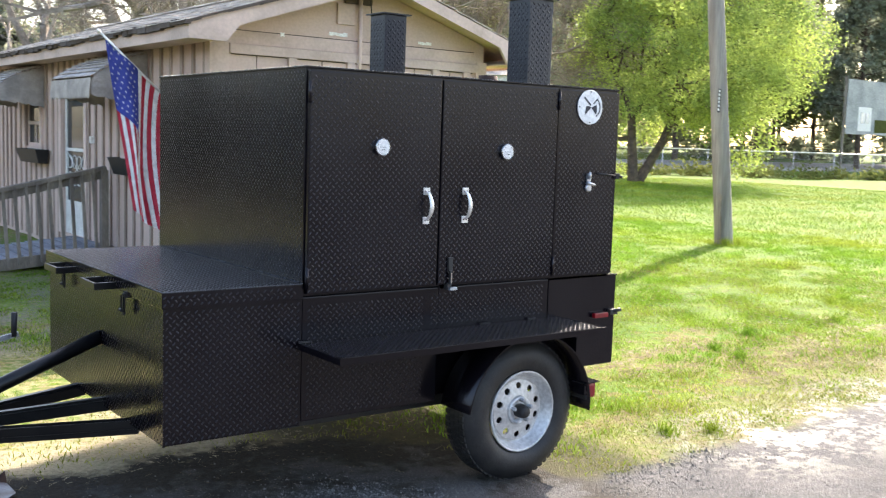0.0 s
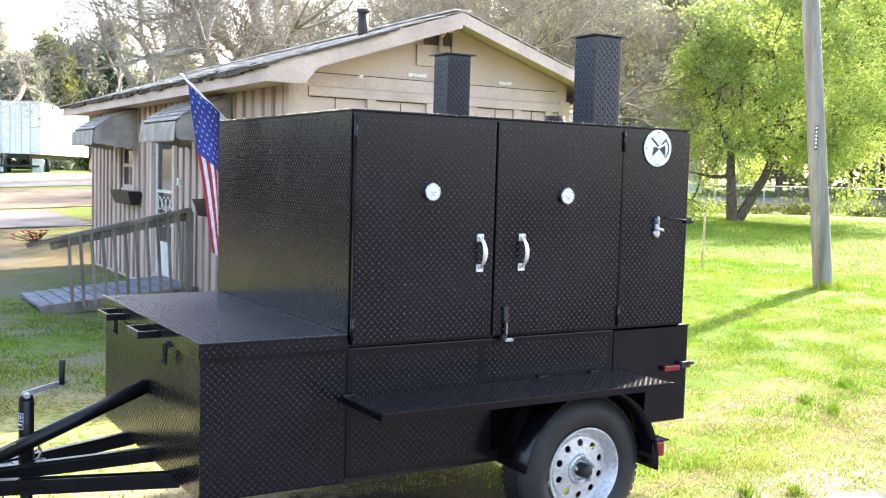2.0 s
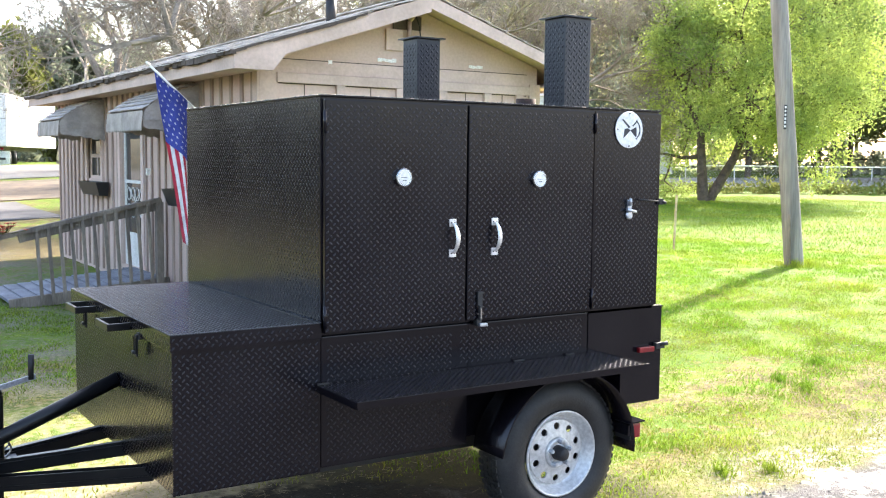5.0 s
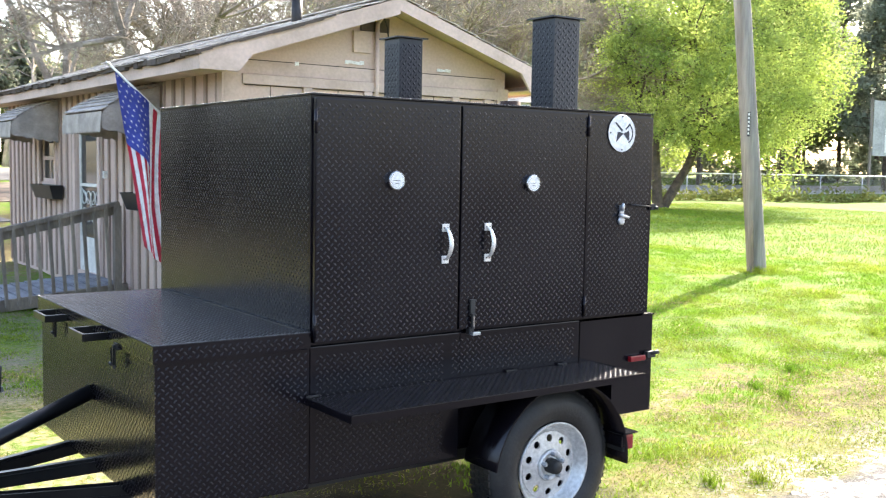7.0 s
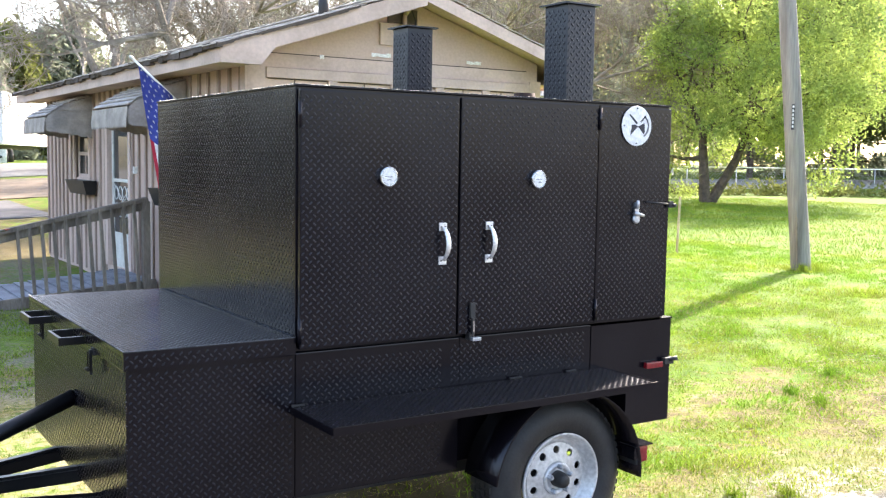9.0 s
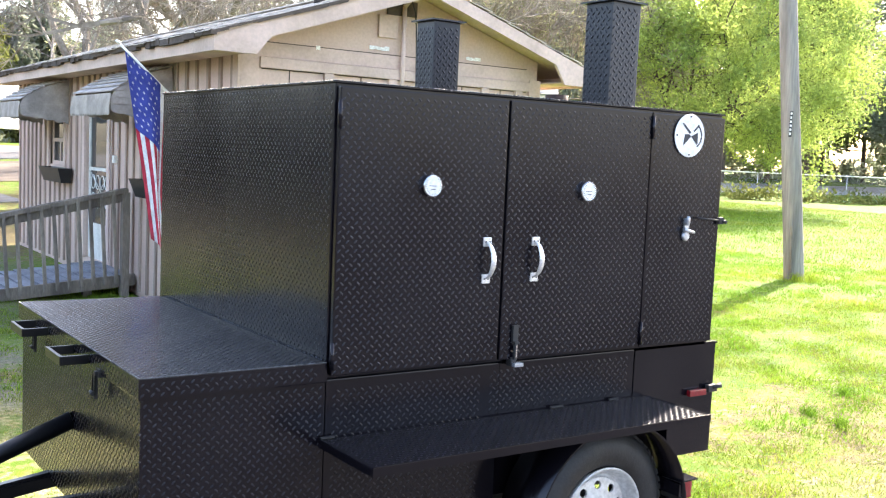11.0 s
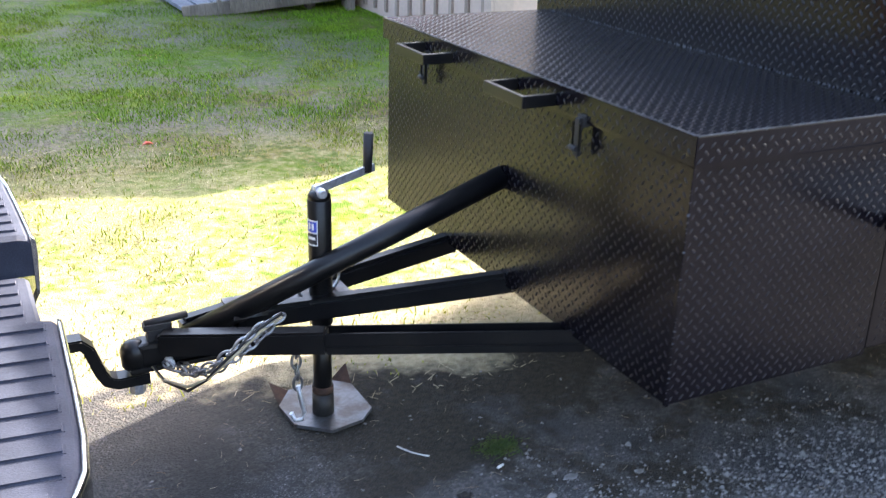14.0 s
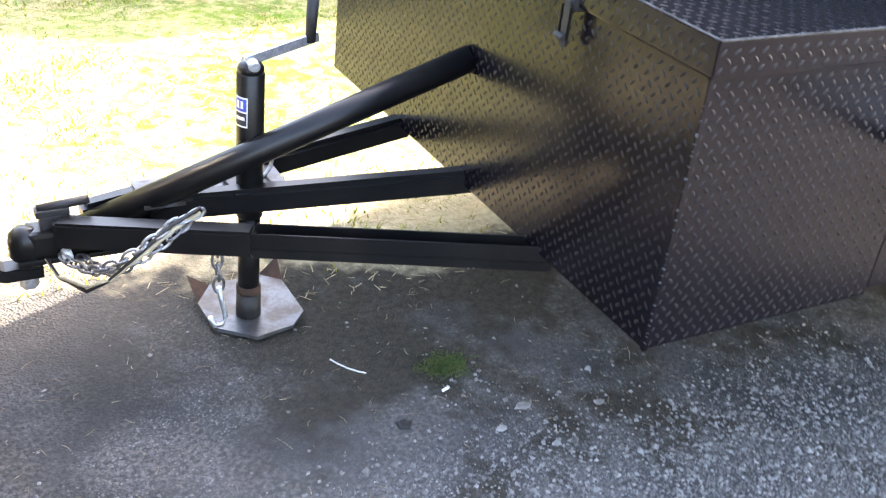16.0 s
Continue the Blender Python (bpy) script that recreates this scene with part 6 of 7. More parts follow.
def bare_tree(seed, x, y, height, radius, depth=5, budding=False):
    rng = np.random.default_rng(seed)
    t = thing("bare_tree", (x, y, 0.1), "tall leafless grey-brown winter tree", "tree", "bare trees behind the house")
    segs, tips = [], []
    grow(rng, (x, y, -0.1), (0, 0, 1), height * 0.30, radius, depth, segs, tips, 0.55, 0.14, (2, 3), 0.74)
    thick = [s for s in segs if s[2] > radius * 0.25]
    part("trunk", tube_mesh(thick, 7), TWIG, t)
    fine = [s for s in segs if s[2] <= radius * 0.25]
    for p in tips:
        for _ in range(2):
            w = rng.normal(0, 1, 3) + np.array([0, 0, -0.25])
            q = p + w / np.linalg.norm(w) * rng.uniform(0.35, 0.9)
            fine.append((p, q, 0.009, 0.004))
            fine.append((q, q + rng.normal(0, 0.22, 3) + np.array([0, 0, -0.1]), 0.006, 0.003))
    part("crown", tube_mesh(fine, 3), TWIG, t, "bare branches and twigs", kind="stuff")
    if budding:
        part("young_leaves", leaf_cards(rng, tips, 8000, 0.06, 0.7), YOUNG, t, "haze of pale young leaves", kind="stuff")


for k, (x, y, hh, r) in enumerate(((8.2, 24, 11, 0.34), (11.0, 27, 13, 0.36), (14.5, 25, 12, 0.28), (18.5, 30, 13, 0.33), (21.5, 27, 11, 0.25), (3.0, 62, 15, 0.3), (7.0, 60, 15, 0.3),
                                   (25.5, 36, 13, 0.3), (11.5, 46, 15, 0.4), (17, 46, 15, 0.35), (30, 44, 14, 0.3), (12, 60, 15, 0.3), (18, 38, 12, 0.28), (22.5, 41, 13, 0.3))):
    bare_tree(40 + k, x, y, hh, r, 6 if k < 5 else 5, k in (3, 4, 7, 9, 10, 12, 13))


def evergreen(seed, x, y, height, wide, mat=None, count=5200, label="dense grey-green evergreen tree", size=0.22, low=0.08):
    rng = np.random.default_rng(seed)
    t = thing("evergreen_tree", (x, y, 0.1), label, "tree", "evergreen trees")
    segs = [((x, y, 0), (x, y, height * 0.95), 0.22, 0.03)]
    centres = []
    for k in range(110):
        h = rng.uniform(low, 1) ** 0.9
        r = wide * (1 - h) ** 0.75 * rng.uniform(0.35, 1.05)
        a = rng.uniform(0, 2 * np.pi)
        p = (x + r * math.cos(a), y + r * math.sin(a), height * h)
        centres.append(p)
        segs.append(((x, y, height * h * 0.93), p, 0.04, 0.01))
    part("trunk", tube_mesh(segs, 5), BARK, t)
    part("crown", leaf_cards(rng, centres, count, size, 0.42), mat or EVERGREEN, t, kind="stuff")


for k, (x, y, hh, w) in enumerate(((-4.0, 80, 11, 4.6), (0.5, 84, 13, 4.6), (4.5, 79, 10, 4.4), (9.0, 84, 13, 5.0), (13.0, 80, 11, 4.8), (18.5, 84, 13, 5.0), (24.5, 86, 12, 5), (31, 84, 14, 5), (-10, 82, 13, 5), (10.5, 77, 9, 4.2), (16, 82, 11, 4.6), (21.5, 79, 10, 4.4))):
    evergreen(70 + k, x, y, hh, w, OLIVE if k in (2, 4) else None, 8000, size=0.34)
for k, (x, y, hh, w) in enumerate(((36.5, 46, 14, 3.8), (42.5, 50, 16, 4.4), (60, 34, 15, 5.0), (68, 33, 16, 5.0), (52, 50, 15, 5.5), (78, 40, 17, 6), (46, 54, 14, 5.5), (64, 48, 15, 6), (88, 40, 15, 6), (33.5, 45, 12, 3.4), (56, 42, 14, 5), (44, 44, 13, 4.6), (72, 42, 16, 6), (54, 37.5, 13, 4.6), (62, 42, 15, 5.5), (49, 40, 13, 4.8), (74, 50, 17, 6), (38.5, 43, 15, 4.2), (42.5, 46, 16, 4.6), (36, 44.5, 14, 4))):
    evergreen(90 + k, x, y, hh, w, OLIVE if k in (13, 15) else None, 13000, size=0.20, low=0.24)

# taller trees closing the view behind them
for k in range(11):
    a = radians(25 + 3.6 * k)
    d = 76 + 5 * ((k * 3) % 4)
    evergreen(180 + k, d * math.cos(a), d * math.sin(a), 17 + 1.5 * ((k * 5) % 3), 6.5, None, 11000, size=0.27, low=0.02, label="tall hazy grey-green tree beyond the road")

# unseen dark trees added behind and beside the drive to shape the reflections
for k in range(-1, 18):
    a = radians(116 + k * 10.6)
    d = 23 + 4 * ((k * 7) % 3)
    evergreen(130 + k, -1.5 + d * math.cos(a), -3 + d * math.sin(a), (4.2 if k < 9 else 3.4) + 0.4 * ((k * 5) % 4), 4.8 if k < 9 else 3.6, UNSEENPINE, 6500 if k < 9 else 3500, size=0.30)

# ---------------------------------------------------------------- far things


def semi_trailer():
    t = thing("semi_trailer", (9.5, 60, 0.9), "parked white box semi-trailer", "semi-trailer")
    m = Matrix.Translation((7.0, 56, 0.9)) @ Matrix.Rotation(radians(-22), 4, "Z")

    def at(name, limits, mat, label=""):
        bm = bmesh.new()
        for q in limits:
            box(bm, *q, m)
        return part(name, bm, mat, t, label)
    at("box", [(-1.3, 1.3, 0, 14, 1.25, 4.1)], WHITEPANEL, "white box body")
    at("rear_door", [(-1.24, -0.02, -0.03, -0.002, 1.3, 4.02)], WHITEPANEL)
    at("rear_door", [(0.02, 1.24, -0.03, -0.002, 1.3, 4.02)], WHITEPANEL)
    for px in (-0.75, -0.3, 0.3, 0.75):
        at("lock_rod", [(px - 0.02, px + 0.02, -0.07, -0.03, 1.3, 4.0)], GALV)
    for px in (-1.05, -0.85, 0.85, 1.05):
        at("tail_lamp", [(px - 0.07, px + 0.07, -0.03, 0.02, 1.06, 1.18)], RED, "red tail lamp")
    for px in (-1.05, 1.05):
        at("mud_flap", [(px - 0.3, px + 0.3, 0.42, 0.44, 0.25, 1.0)], WHITEPANEL, "pale mud flap")
    at("bumper_bar", [(-1.2, 1.2, 0.0, 0.12, 0.52, 0.64), (-0.8, -0.7, 0.0, 0.1, 0.64, 1.25), (0.7, 0.8, 0.0, 0.1, 0.64, 1.25)], MATTBLACK)
    at("under_frame", [(-0.5, 0.5, 0.3, 12, 1.0, 1.25)], MATTBLACK)
    for py in (1.2, 2.5):
        for px in (-1.05, 1.05):
            o = m @ Vector((px, py, 0.52))
            bm = lathe([(-0.13, 0.3), (-0.13, 0.48), (-0.1, 0.52), (0.1, 0.52), (0.13, 0.48), (0.13, 0.3)], o, "x", 24)
            part("wheel", bm, RUBBER, t)


semi_trailer()


def far_fence():
    f = thing("yard_fence", (38, 26, 0.3), "grey chain-link fence with pale top rail along the road", "fence")
    a, b = Vector((24.5, 30.5, 0.3)), Vector((62, 19.5, 0.3))
    n = 16
    for k in range(n + 1):
        p = a.lerp(b, k / n)
        bm = bmesh.new()
        tube(bm, p, p + Vector((0, 0, 1.25)), 0.022, sides=8)
        part("post", bm, GALV, f)
    bm = bmesh.new()
    tube(bm, a + Vector((0, 0, 1.25)), b + Vector((0, 0, 1.25)), 0.028, sides=8)
    part("top_rail", bm, WHITE, f)
    segs = []
    L = (b - a).length
    d = (b - a) / L
    s = 0.0
    while s < L - 1.25:
        for sg in (0, 1):
            p = a + d * (s + 1.25 * sg)
            q = a + d * (s + 1.25 * (1 - sg)) + Vector((0, 0, 1.25))
            segs.append((p, q, 0.0025, 0.0025))
        s += 0.16
    part("mesh", tube_mesh(segs, 3), GALV, f, kind="stuff")


far_fence()


def fence_weeds():
    rng = np.random.default_rng(57)
    centres = []
    for _ in range(260):
        s = rng.random()
        r = rng.normal(0, 0.45)
        x, y = 22.0 + 40 * s + 0.28 * r, 31.2 - 11.7 * s + 0.96 * r - 0.5
        centres.append((x, y, float(gz(x, y)) + rng.uniform(0.05, 0.55) * rng.random() ** 0.5))
    lone("fence_weeds", leaf_cards(rng, centres, 9000, 0.11, 0.22), OLIVE, "tangled olive weeds along the foot of the fence", "weeds", kind="stuff")


fence_weeds()


def banner():
    f = thing("banner", (54, 30, 2.6), "large pale vinyl banner with dark printed block hung on a frame", "banner")
    part("sheet", boxes((52.0, 57.5, 29.97, 30.0, 2.7, 5.85)), BANNERCLOTH, f)
    part("panel", boxes((53.2, 54.6, 29.955, 29.967, 2.9, 4.3)), WHITE, f)
    for k in range(2):
        part("print_bar", boxes((53.45 + 0.5 * k, 53.85 + 0.5 * k, 29.94, 29.953, 3.35, 4.0)), GALV, f, "grey printed bar")
    part("print_patch", boxes((55.0, 57.2, 29.955, 29.967, 2.85, 3.6)), OLIVE, f)
    for px in (51.9, 57.6):
        part("post", boxes((px - 0.06, px + 0.06, 30.0, 30.12, 0.2, 6.0)), WOOD, f)


banner()


def far_house():
    f = thing("far_house", (46, 47, 0.3), "pale house half hidden behind trees", "house")
    part("wall", boxes((41, 47, 44.5, 50, 0.2, 3.4)), WHITEPANEL, f)
    bm = bmesh.new()
    v = [bm.verts.new(p) for p in ((40.6, 44, 3.4), (47.4, 44, 3.4), (47.4, 50.5, 3.4), (40.6, 50.5, 3.4), (40.6, 47.2, 5.2), (47.4, 47.2, 5.2))]
    for q in ((0, 1, 5, 4), (2, 3, 4, 5), (0, 4, 3), (1, 2, 5), (0, 3, 2, 1)):
        bm.faces.new([v[k] for k in q])
    part("roof", bm, SHINGLE, f)
    for px in (42.2, 44.6):
        w = part("window", boxes((px, px + 1.0, 44.46, 44.498, 1.2, 2.5)), WHITE, f)
        part("pane", boxes((px + 0.08, px + 0.92, 44.44, 44.458, 1.28, 2.42)), GLASS, w)


far_house()


def white_shed():
    """A pale outbuilding that shows between the house and the chimney."""
    f = thing("shed", (20.6, 24.2, 0.3), "small white shed with a grey shingle roof behind the house", "shed")
    m = Matrix.Translation((20.0, 23.6, 0.3)) @ Matrix.Rotation(radians(-38.5), 4, "Z")

    def at(name, q, mat, parent=f):
        return part(name, box(bmesh.new(), *q, m), mat, parent)
    at("wall", (-0.9, 0.75, 0, 2.6, -0.2, 3.55), WHITEPANEL)
    for k in range(6):
        at("siding_lap", (-0.9, 0.75, -0.018, -0.003, 0.05 + 0.58 * k, 0.07 + 0.58 * k), GALV)
    at("door", (-0.2, 0.6, -0.035, -0.005, 0.0, 2.1), DOORWHITE)
    bm = bmesh.new()
    v = [bm.verts.new(m @ Vector(p)) for p in ((-1.05, -0.2, 3.55), (0.9, -0.2, 3.55), (0.9, 2.8, 3.55), (-1.05, 2.8, 3.55), (-1.05, 1.3, 4.05), (0.9, 1.3, 4.05))]
    for q in ((0, 1, 5, 4), (2, 3, 4, 5), (0, 4, 3), (1, 2, 5), (0, 3, 2, 1)):
        bm.faces.new([v[k] for k in q])
    part("roof", bm, SHINGLE, f)


white_shed()

# ---------------------------------------------------------------- grass, straw, gravel
from mathutils import noise as _n


def blades(name, mat, area, count, tall, seed, keep, label):
    rng = np.random.default_rng(seed)
    x0, x1, y0, y1 = area
    p = np.stack([rng.uniform(x0, x1, count), rng.uniform(y0, y1, count)], 1)
    ok = np.array([keep(a, b, rng.random()) for a, b in p])
    p = p[ok]
    n = len(p)
    a = rng.uniform(0, 2 * np.pi, n)
    patch = np.array([clump(q[0], q[1], 3.2) + 0.6 * clump(q[0], q[1], 8.0) for q in p])
    h = tall * rng.uniform(0.4, 1.25, n) * np.clip(0.95 + 0.45 * patch, 0.6, 1.4)
    w = 0.0018 + 0.055 * h * rng.uniform(0.5, 1, n)
    z = gz(p[:, 0], p[:, 1])
    base = np.column_stack([p, z - 0.004])
    s = np.column_stack([np.cos(a), np.sin(a), 0 * a]) * w[:, None]
    bend = rng.normal(0, 0.6, (n, 2)) * h[:, None]
    tip = base + np.column_stack([bend, h])
    mid = base + np.column_stack([bend * 0.35, h * 0.6])
    v = np.stack([base - s, base + s, mid + s * 0.7, mid - s * 0.7, tip], 1)
    k = 5 * np.arange(n)[:, None]
    f = [tuple(q) for q in (k + np.array([[0, 1, 2, 3]])).tolist()] + [tuple(q) for q in (k + np.array([[3, 2, 4]])).tolist()]
    return lone(name, (v.reshape(-1, 3).tolist(), f), mat, label, "grass", kind="stuff")


def drive_edge(x):
    return float(np.interp(x, (-8, -2.9, -1.49, -0.79, -0.01, 0.67, 1.1, 1.3, 1.45, 3.9, 9), (1.4, 1.35, 1.2, 1.0, 1.0, 0.9, 0.6, 0.1, -0.34, -0.38, -0.4)))


def clump(x, y, s):
    return _n.noise((x * s, y * s, 0.3))


def lawn_keep(a, b, r):
    e = b - drive_edge(a) + 0.3 * clump(a, b, 2.0)
    if e < 0.12 or (WX - 0.05 < a < EX and SY < b < NY):
        return False
    dry = 0.5 + 0.9 * clump(a, b, 0.55) + 0.6 * clump(a, b, 2.6)
    if a < 1.2 and b < 4.2:
        dry += 0.35 + 0.5 * clump(a + 3, b, 0.9)
    if b < 3.2 and a > 1.2:
        dry += 0.38
    if a < 0.9 and b < 3.5 + 0.5 * clump(a, b, 1.1) and r > 0.02:
        return False
    tuft = clump(a, b, 3.2) + 0.6 * clump(a, b, 8.0)
    return r < min(1, e * 0.8) * (0.50 + 0.65 * (1 - min(1, max(0, dry)))) * min(1.2, max(0.4, 0.8 + 0.7 * tuft))


def dry_keep(a, b, r):
    e = b - drive_edge(a) + 0.3 * clump(a, b, 2.0)
    if e < 0.05 or (WX - 0.05 < a < EX and SY < b < NY):
        return False
    return r < 0.30 + 0.6 * clump(a + 7, b, 0.9) + 0.9 * clump(a + 3, b, 4.0) + (0.25 if a < 1.2 and b < 3.9 else 0)


blades("grass", BLADE, (1.2, 12, -0.6, 9.5), 330000, 0.034, 21, lawn_keep, "bright green sunlit lawn blades")
blades("grass_west", BLADE, (-3.5, 2.0, 0.8, 9.5), 190000, 0.026, 22, lawn_keep, "green shaded lawn blades")
blades("dry_grass", STRAWY, (-3.5, 9, -0.5, 6.5), 130000, 0.024, 23, dry_keep, "dry yellow lawn blades")
blades("far_grass", BLADE, (9, 32, 2, 25), 210000, 0.055, 24, lambda a, b, r: r < 0.75 + 0.6 * clump(a, b, 0.3) and b > 0.14 * a, "bright green far lawn blades")
blades("low_grass", LOWGRASS, (1.5, 8.5, -0.4, 3.6), 190000, 0.015, 26, lambda a, b, r: b - drive_edge(a) + 0.1 * clump(a, b, 5.0) > 0.06 and r < 0.75 + 0.6 * clump(a, b, 2.3), "short yellow-green grass on worn ground")
blades("low_grass_west", PALEGRASS, (-3.4, 1.6, 1.3, 4.0), 120000, 0.010, 27, lambda a, b, r: r < (0.15 + 0.5 * (b - 1.4)) * (0.75 + 0.7 * clump(a, b, 1.7) + 0.6 * clump(a, b, 5.0)), "very short yellow-green grass and moss")


def scatter_straw():
    rng = np.random.default_rng(31)
    n = 850
    p = np.column_stack([rng.uniform(-2.2, 1.5, n), rng.normal(0.75, 0.45, n)])
    L = rng.uniform(0.006, 0.030, n) * np.where(rng.random(n) < 0.06, 2.0, 1.0)
    a = rng.uniform(0, np.pi, n)
    segs = []
    for (x, y), l, q in zip(p, L, a):
        z = float(gz(x, y)) + 0.003
        d = np.array([math.cos(q), math.sin(q), 0.05]) * l
        bend = np.array([-math.sin(q), math.cos(q), 0]) * l * rng.normal(0, 0.25)
        o = np.array([x, y, z])
        segs.append((o, o + d * 0.5 + bend * 0.6, 0.0007, 0.0006))
        segs.append((o + d * 0.5 + bend * 0.6, o + d + bend * 0.2, 0.0006, 0.0004))
    lone("straw", tube_mesh(segs, 3), NEEDLE, "loose dead straw and pine needles on the asphalt", "straw", kind="stuff")


scatter_straw()


def lawn_straw():
    """Pale clippings and dead stalks lying over the worn lawn and its sandy margin."""
    rng = np.random.default_rng(37)
    n = 15000
    x = np.concatenate([rng.uniform(1.8, 8.5, n // 2), rng.uniform(-3.2, 1.4, n - n // 2)])
    y = np.concatenate([rng.uniform(-0.4, 4.2, n // 2) * rng.random(n // 2) ** 0.4, rng.uniform(0.9, 4.0, n - n // 2)])
    ok = np.array([clump(a, b, 1.3) + 0.5 * clump(a, b, 4.0) + 0.35 > 0.6 * rng.random() and b > drive_edge(a) - 0.15 for a, b in zip(x, y)])
    x, y = x[ok], y[ok]
    q, l = rng.uniform(0, np.pi, len(x)), rng.uniform(0.012, 0.05, len(x))
    o = np.column_stack([x, y, gz(x, y) + rng.uniform(0.006, 0.02, len(x)) * np.where(x < 1.4, 0.35, 1.0)])
    d = np.column_stack([np.cos(q) * l, np.sin(q) * l, rng.normal(0, 0.12, len(x)) * l])
    segs = [(a, a + b, 0.0012, 0.0008) for a, b in zip(o, d)]
    lone("lawn_straw", tube_mesh(segs, 3), STRAW, "pale dead clippings lying over the worn lawn", "straw", kind="stuff")


lawn_straw()


def gravel():
    rng = np.random.default_rng(33)
    n = 80000
    x = rng.uniform(-2.4, 2.6, n)
    y = np.concatenate([rng.uniform(-1.6, 1.0, n - 45000), rng.normal(-0.12, 0.26, 45000)])
    e = np.array([drive_edge(a) for a in x])
    dens = np.array([clump(a, b, 1.6) + 0.5 * clump(a, b, 5.0) for a, b in zip(x, y)])
    heavy = np.clip(1.2 - np.hypot((x + 0.25) / 1.0, (y + 0.20) / 0.48), 0, 1)
    ok = (y < e + 0.1) & (rng.random(n) < np.where(y > 0.45, 0.03, 0.16) + 0.6 * dens * (y < 0.5) + 1.2 * heavy) & ((y < -0.3) | (x < 1.0))
    x, y = x[ok], y[ok]
    m = len(x)
    s = 0.0018 + 0.0052 * rng.random(m) ** 1.6
    s *= np.where(rng.random(m) < 0.03, 1.9, 1)
    octa = np.array([(1, 0, 0), (0, 1, 0), (-1, 0, 0), (0, -1, 0), (0, 0, 0.75), (0, 0, -0.4)], float)
    jit = rng.uniform(0.6, 1.4, (m, 6, 1))
    q = rng.uniform(0, 2 * np.pi, m)
    R = np.stack([np.stack([np.cos(q), -np.sin(q), 0 * q], -1), np.stack([np.sin(q), np.cos(q), 0 * q], -1), np.stack([0 * q, 0 * q, 1 + 0 * q], -1)], 1)
    v = np.einsum("nij,nkj->nki", R, octa[None] * jit) * s[:, None, None] + np.column_stack([x, y, gz(x, y) + 0.001])[:, None]
    f = np.array([(0, 1, 4), (1, 2, 4), (2, 3, 4), (3, 0, 4), (1, 0, 5), (2, 1, 5), (3, 2, 5), (0, 3, 5)])
    k = 6 * np.arange(m)[:, None, None]
    lone("gravel", arrays(v, (k + f[None]).reshape(-1, 3)), PEBBLE, "loose pale gravel chips on the asphalt", "gravel", kind="stuff")


gravel()


def stone(x, y, size, seed, label):
    rng = np.random.default_rng(seed)
    bm = bmesh.new()
    bmesh.ops.create_icosphere(bm, subdivisions=1, radius=1.0)
    for v in bm.verts:
        d = v.co.copy()
        v.co = Vector((d.x * size * 1.25, d.y * size * 0.85, max(-0.2, d.z) * size * 0.5)) * float(rng.uniform(0.65, 1.2)) + Vector((x, y, 0.2 * size * 0.5 + 0.001))
    lone("stone", bm, PEBBLE, label, "stone", "loose stones on the drive")


for k, (x, y, s) in enumerate(((-0.59, 0.34, 0.019), (-0.68, 0.29, 0.013), (-0.41, 0.29, 0.013), (-0.59, 0.20, 0.011))):
    stone(x, y, s, 60 + k, "pale grey loose stone lying on the asphalt")
for k, (x, y, a) in enumerate(((-0.734, 0.458, 20), (-1.076, 0.194, -50), (-1.147, 0.196, 10))):
    d = Vector((math.cos(radians(a)), math.sin(radians(a)), 0)) * 0.0105
    bm = bmesh.new()
    tube(bm, Vector((x, y, 0.0045)) - d, Vector((x, y, 0.0045)) + d, 0.0038, sides=10)
    lone("cigarette_butt", bm, WHITE, "small white cigarette butt on the asphalt", "cigarette butt", "cigarette butts")
bm = bmesh.new()
curl = [Vector((-0.945, 0.655, 0.005)), Vector((-0.935, 0.632, 0.006)), Vector((-0.92, 0.608, 0.006)), Vector((-0.90, 0.588, 0.005)), Vector((-0.885, 0.578, 0.004))]
for a, b in zip(curl, curl[1:]):
    tube(bm, a, b, 0.0018, sides=6)
lone("plastic_strip", bm, WHITE, "curled white plastic strip on the asphalt", "litter")
lone("tar_chunk", lathe([(0.0, 0.021), (0.006, 0.019), (0.008, 0.012), (0.007, 0.004)], (-0.88, 0.38, 0.001), "z", 5, False), DARKBOX, "small dark chunk of tar on the asphalt", "tar chunk")


def moss():
    rng = np.random.default_rng(77)
    n = 700
    p = np.column_stack([rng.normal(-0.69, 0.028, n), rng.normal(0.545, 0.020, n), np.zeros(n)])
    segs = [(q, q + np.array([rng.normal(0, 0.008), rng.normal(0, 0.008), rng.uniform(0.003, 0.009)]), 0.0016, 0.0006) for q in p]
    lone("moss_tuft", tube_mesh(segs, 3), MOSS, "small green moss tuft in the asphalt", "moss", kind="stuff")


moss()


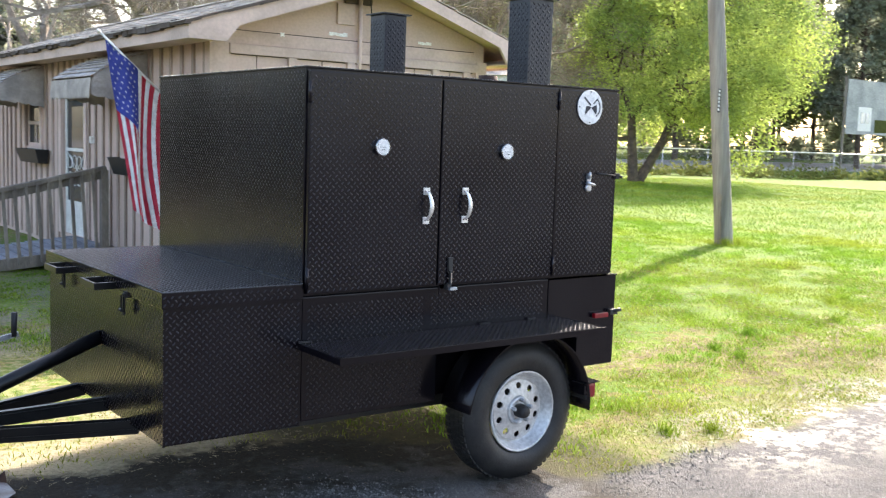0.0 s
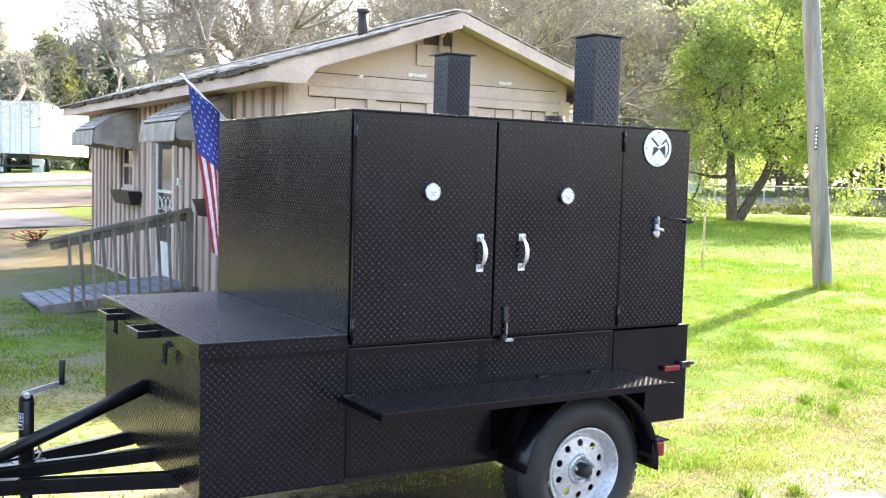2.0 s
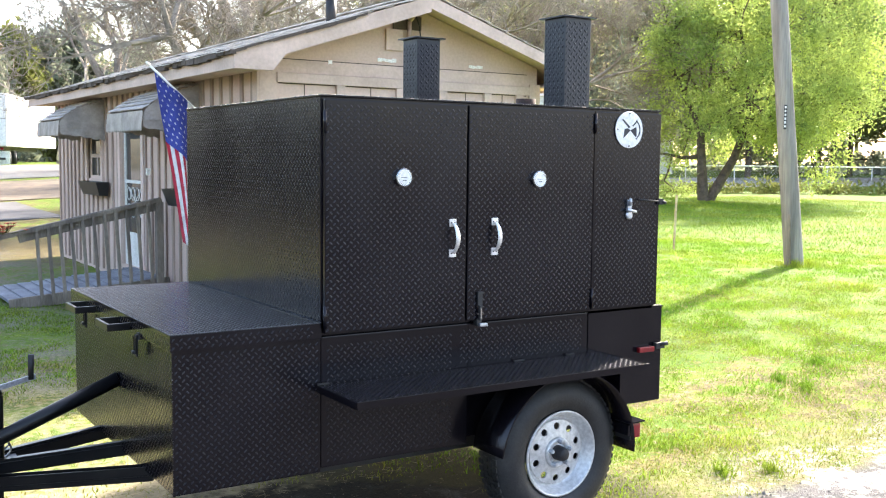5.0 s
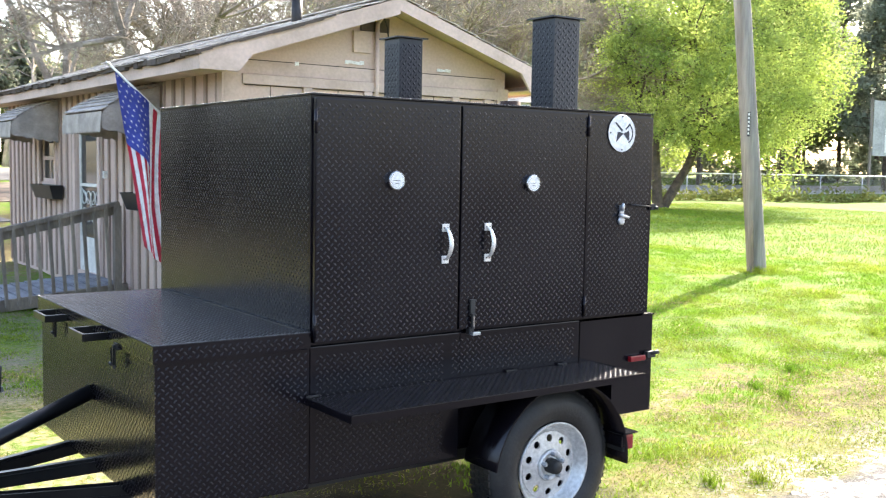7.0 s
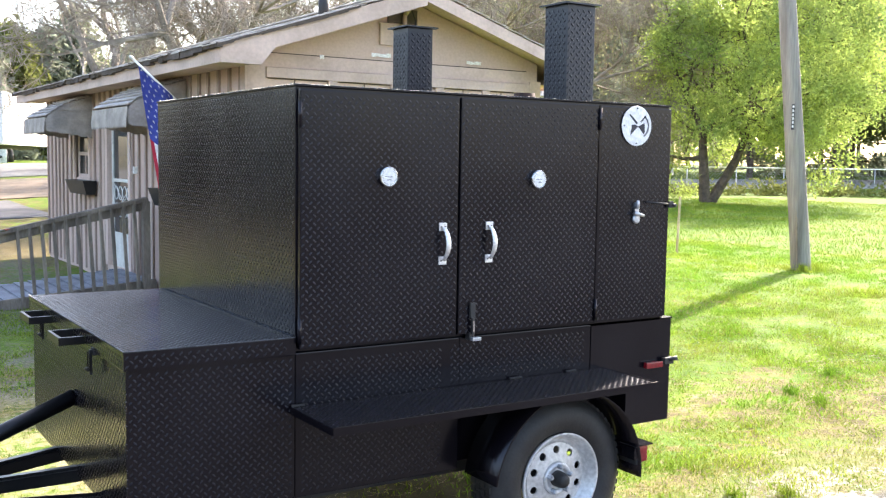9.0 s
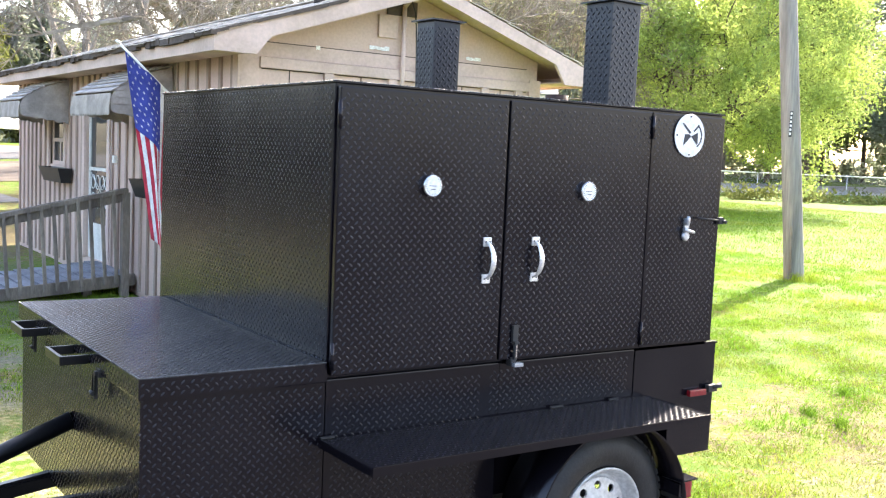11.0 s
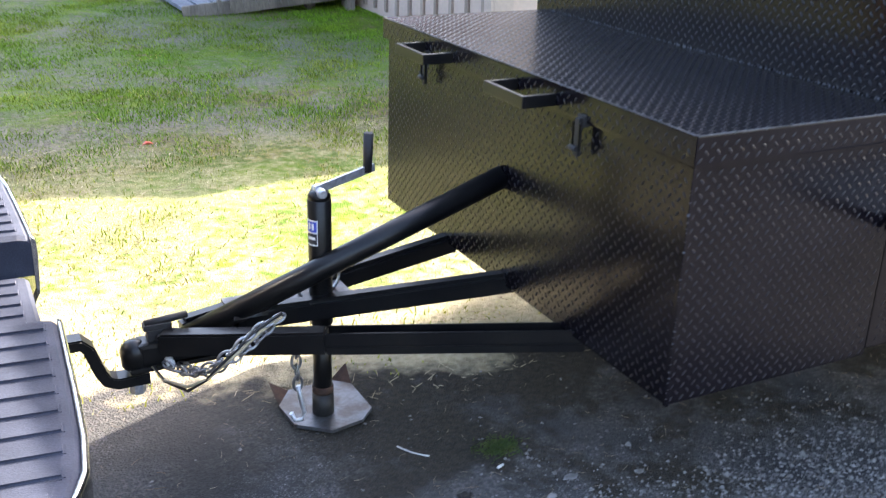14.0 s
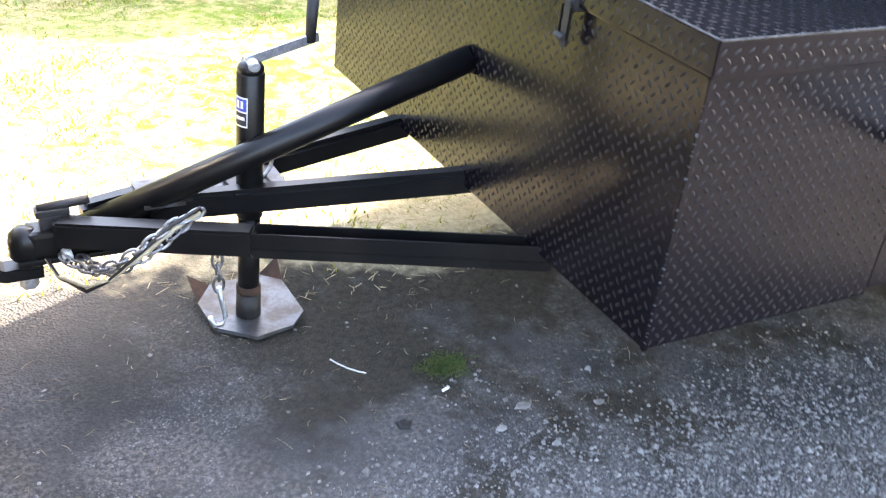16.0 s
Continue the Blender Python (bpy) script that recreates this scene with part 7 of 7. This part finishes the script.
def grass_tufts():
    """Taller bunches standing out of the worn part of the lawn."""
    rng = np.random.default_rng(91)
    spots = [(9.40, 5.12, 0.22), (9.62, 5.05, 0.18), (4.9, 1.35, 0.16), (5.9, 1.2, 0.14), (3.6, 2.2, 0.12), (2.35, 0.0, 0.10), (2.6, -0.12, 0.10), (6.6, 1.7, 0.15), (3.0, 1.7, 0.12), (4.2, 0.9, 0.10)]
    for _ in range(12):
        spots.append((rng.uniform(2.2, 9.0), rng.uniform(0.0, 3.2), rng.uniform(0.05, 0.12)))
    verts, faces = [], []
    for x, y, r in spots:
        for _ in range(int(1500 * r)):
            a, q = rng.uniform(0, 2 * np.pi), abs(rng.normal(0, 0.6)) * r
            px, py = x + q * math.cos(a), y + q * math.sin(a)
            w = Vector((math.cos(a + 1.2), math.sin(a + 1.2), 0)) * rng.uniform(0.002, 0.004)
            b = Vector((px, py, float(gz(px, py)) - 0.003))
            lean = Vector((rng.normal(0, 0.03), rng.normal(0, 0.03), 0))
            tall = rng.uniform(0.02, 0.065) * (2.2 if r > 0.17 else 1.0)
            m = b + lean * 0.4 + Vector((0, 0, tall * 0.6))
            k = len(verts)
            verts += [tuple(p) for p in (b - w, b + w, m + w * 0.7, m - w * 0.7, b + lean + Vector((0, 0, tall)))]
            faces += [(k, k + 1, k + 2, k + 3), (k + 3, k + 2, k + 4)]
    lone("grass_tufts", (verts, faces), BLADE, "taller bright green grass bunches in the worn lawn", "grass", kind="stuff")


grass_tufts()


def fallen_leaf():
    bm = bmesh.new()
    x, y = -0.98, 3.80
    z = float(gz(x, y)) + 0.03
    for s in (-1, 1):
        v = [bm.verts.new(p) for p in ((x - 0.028, y, z), (x - 0.006, y + s * 0.018, z + 0.014), (x + 0.02, y + s * 0.012, z + 0.010), (x + 0.03, y, z + 0.002))]
        w = [bm.verts.new(p.co - Vector((0, 0, 0.002))) for p in v]
        bm.faces.new(v)
        bm.faces.new(w[::-1])
    lone("fallen_leaf", bm, PINK, "small red fallen leaf on the shaded lawn", "leaf")


fallen_leaf()
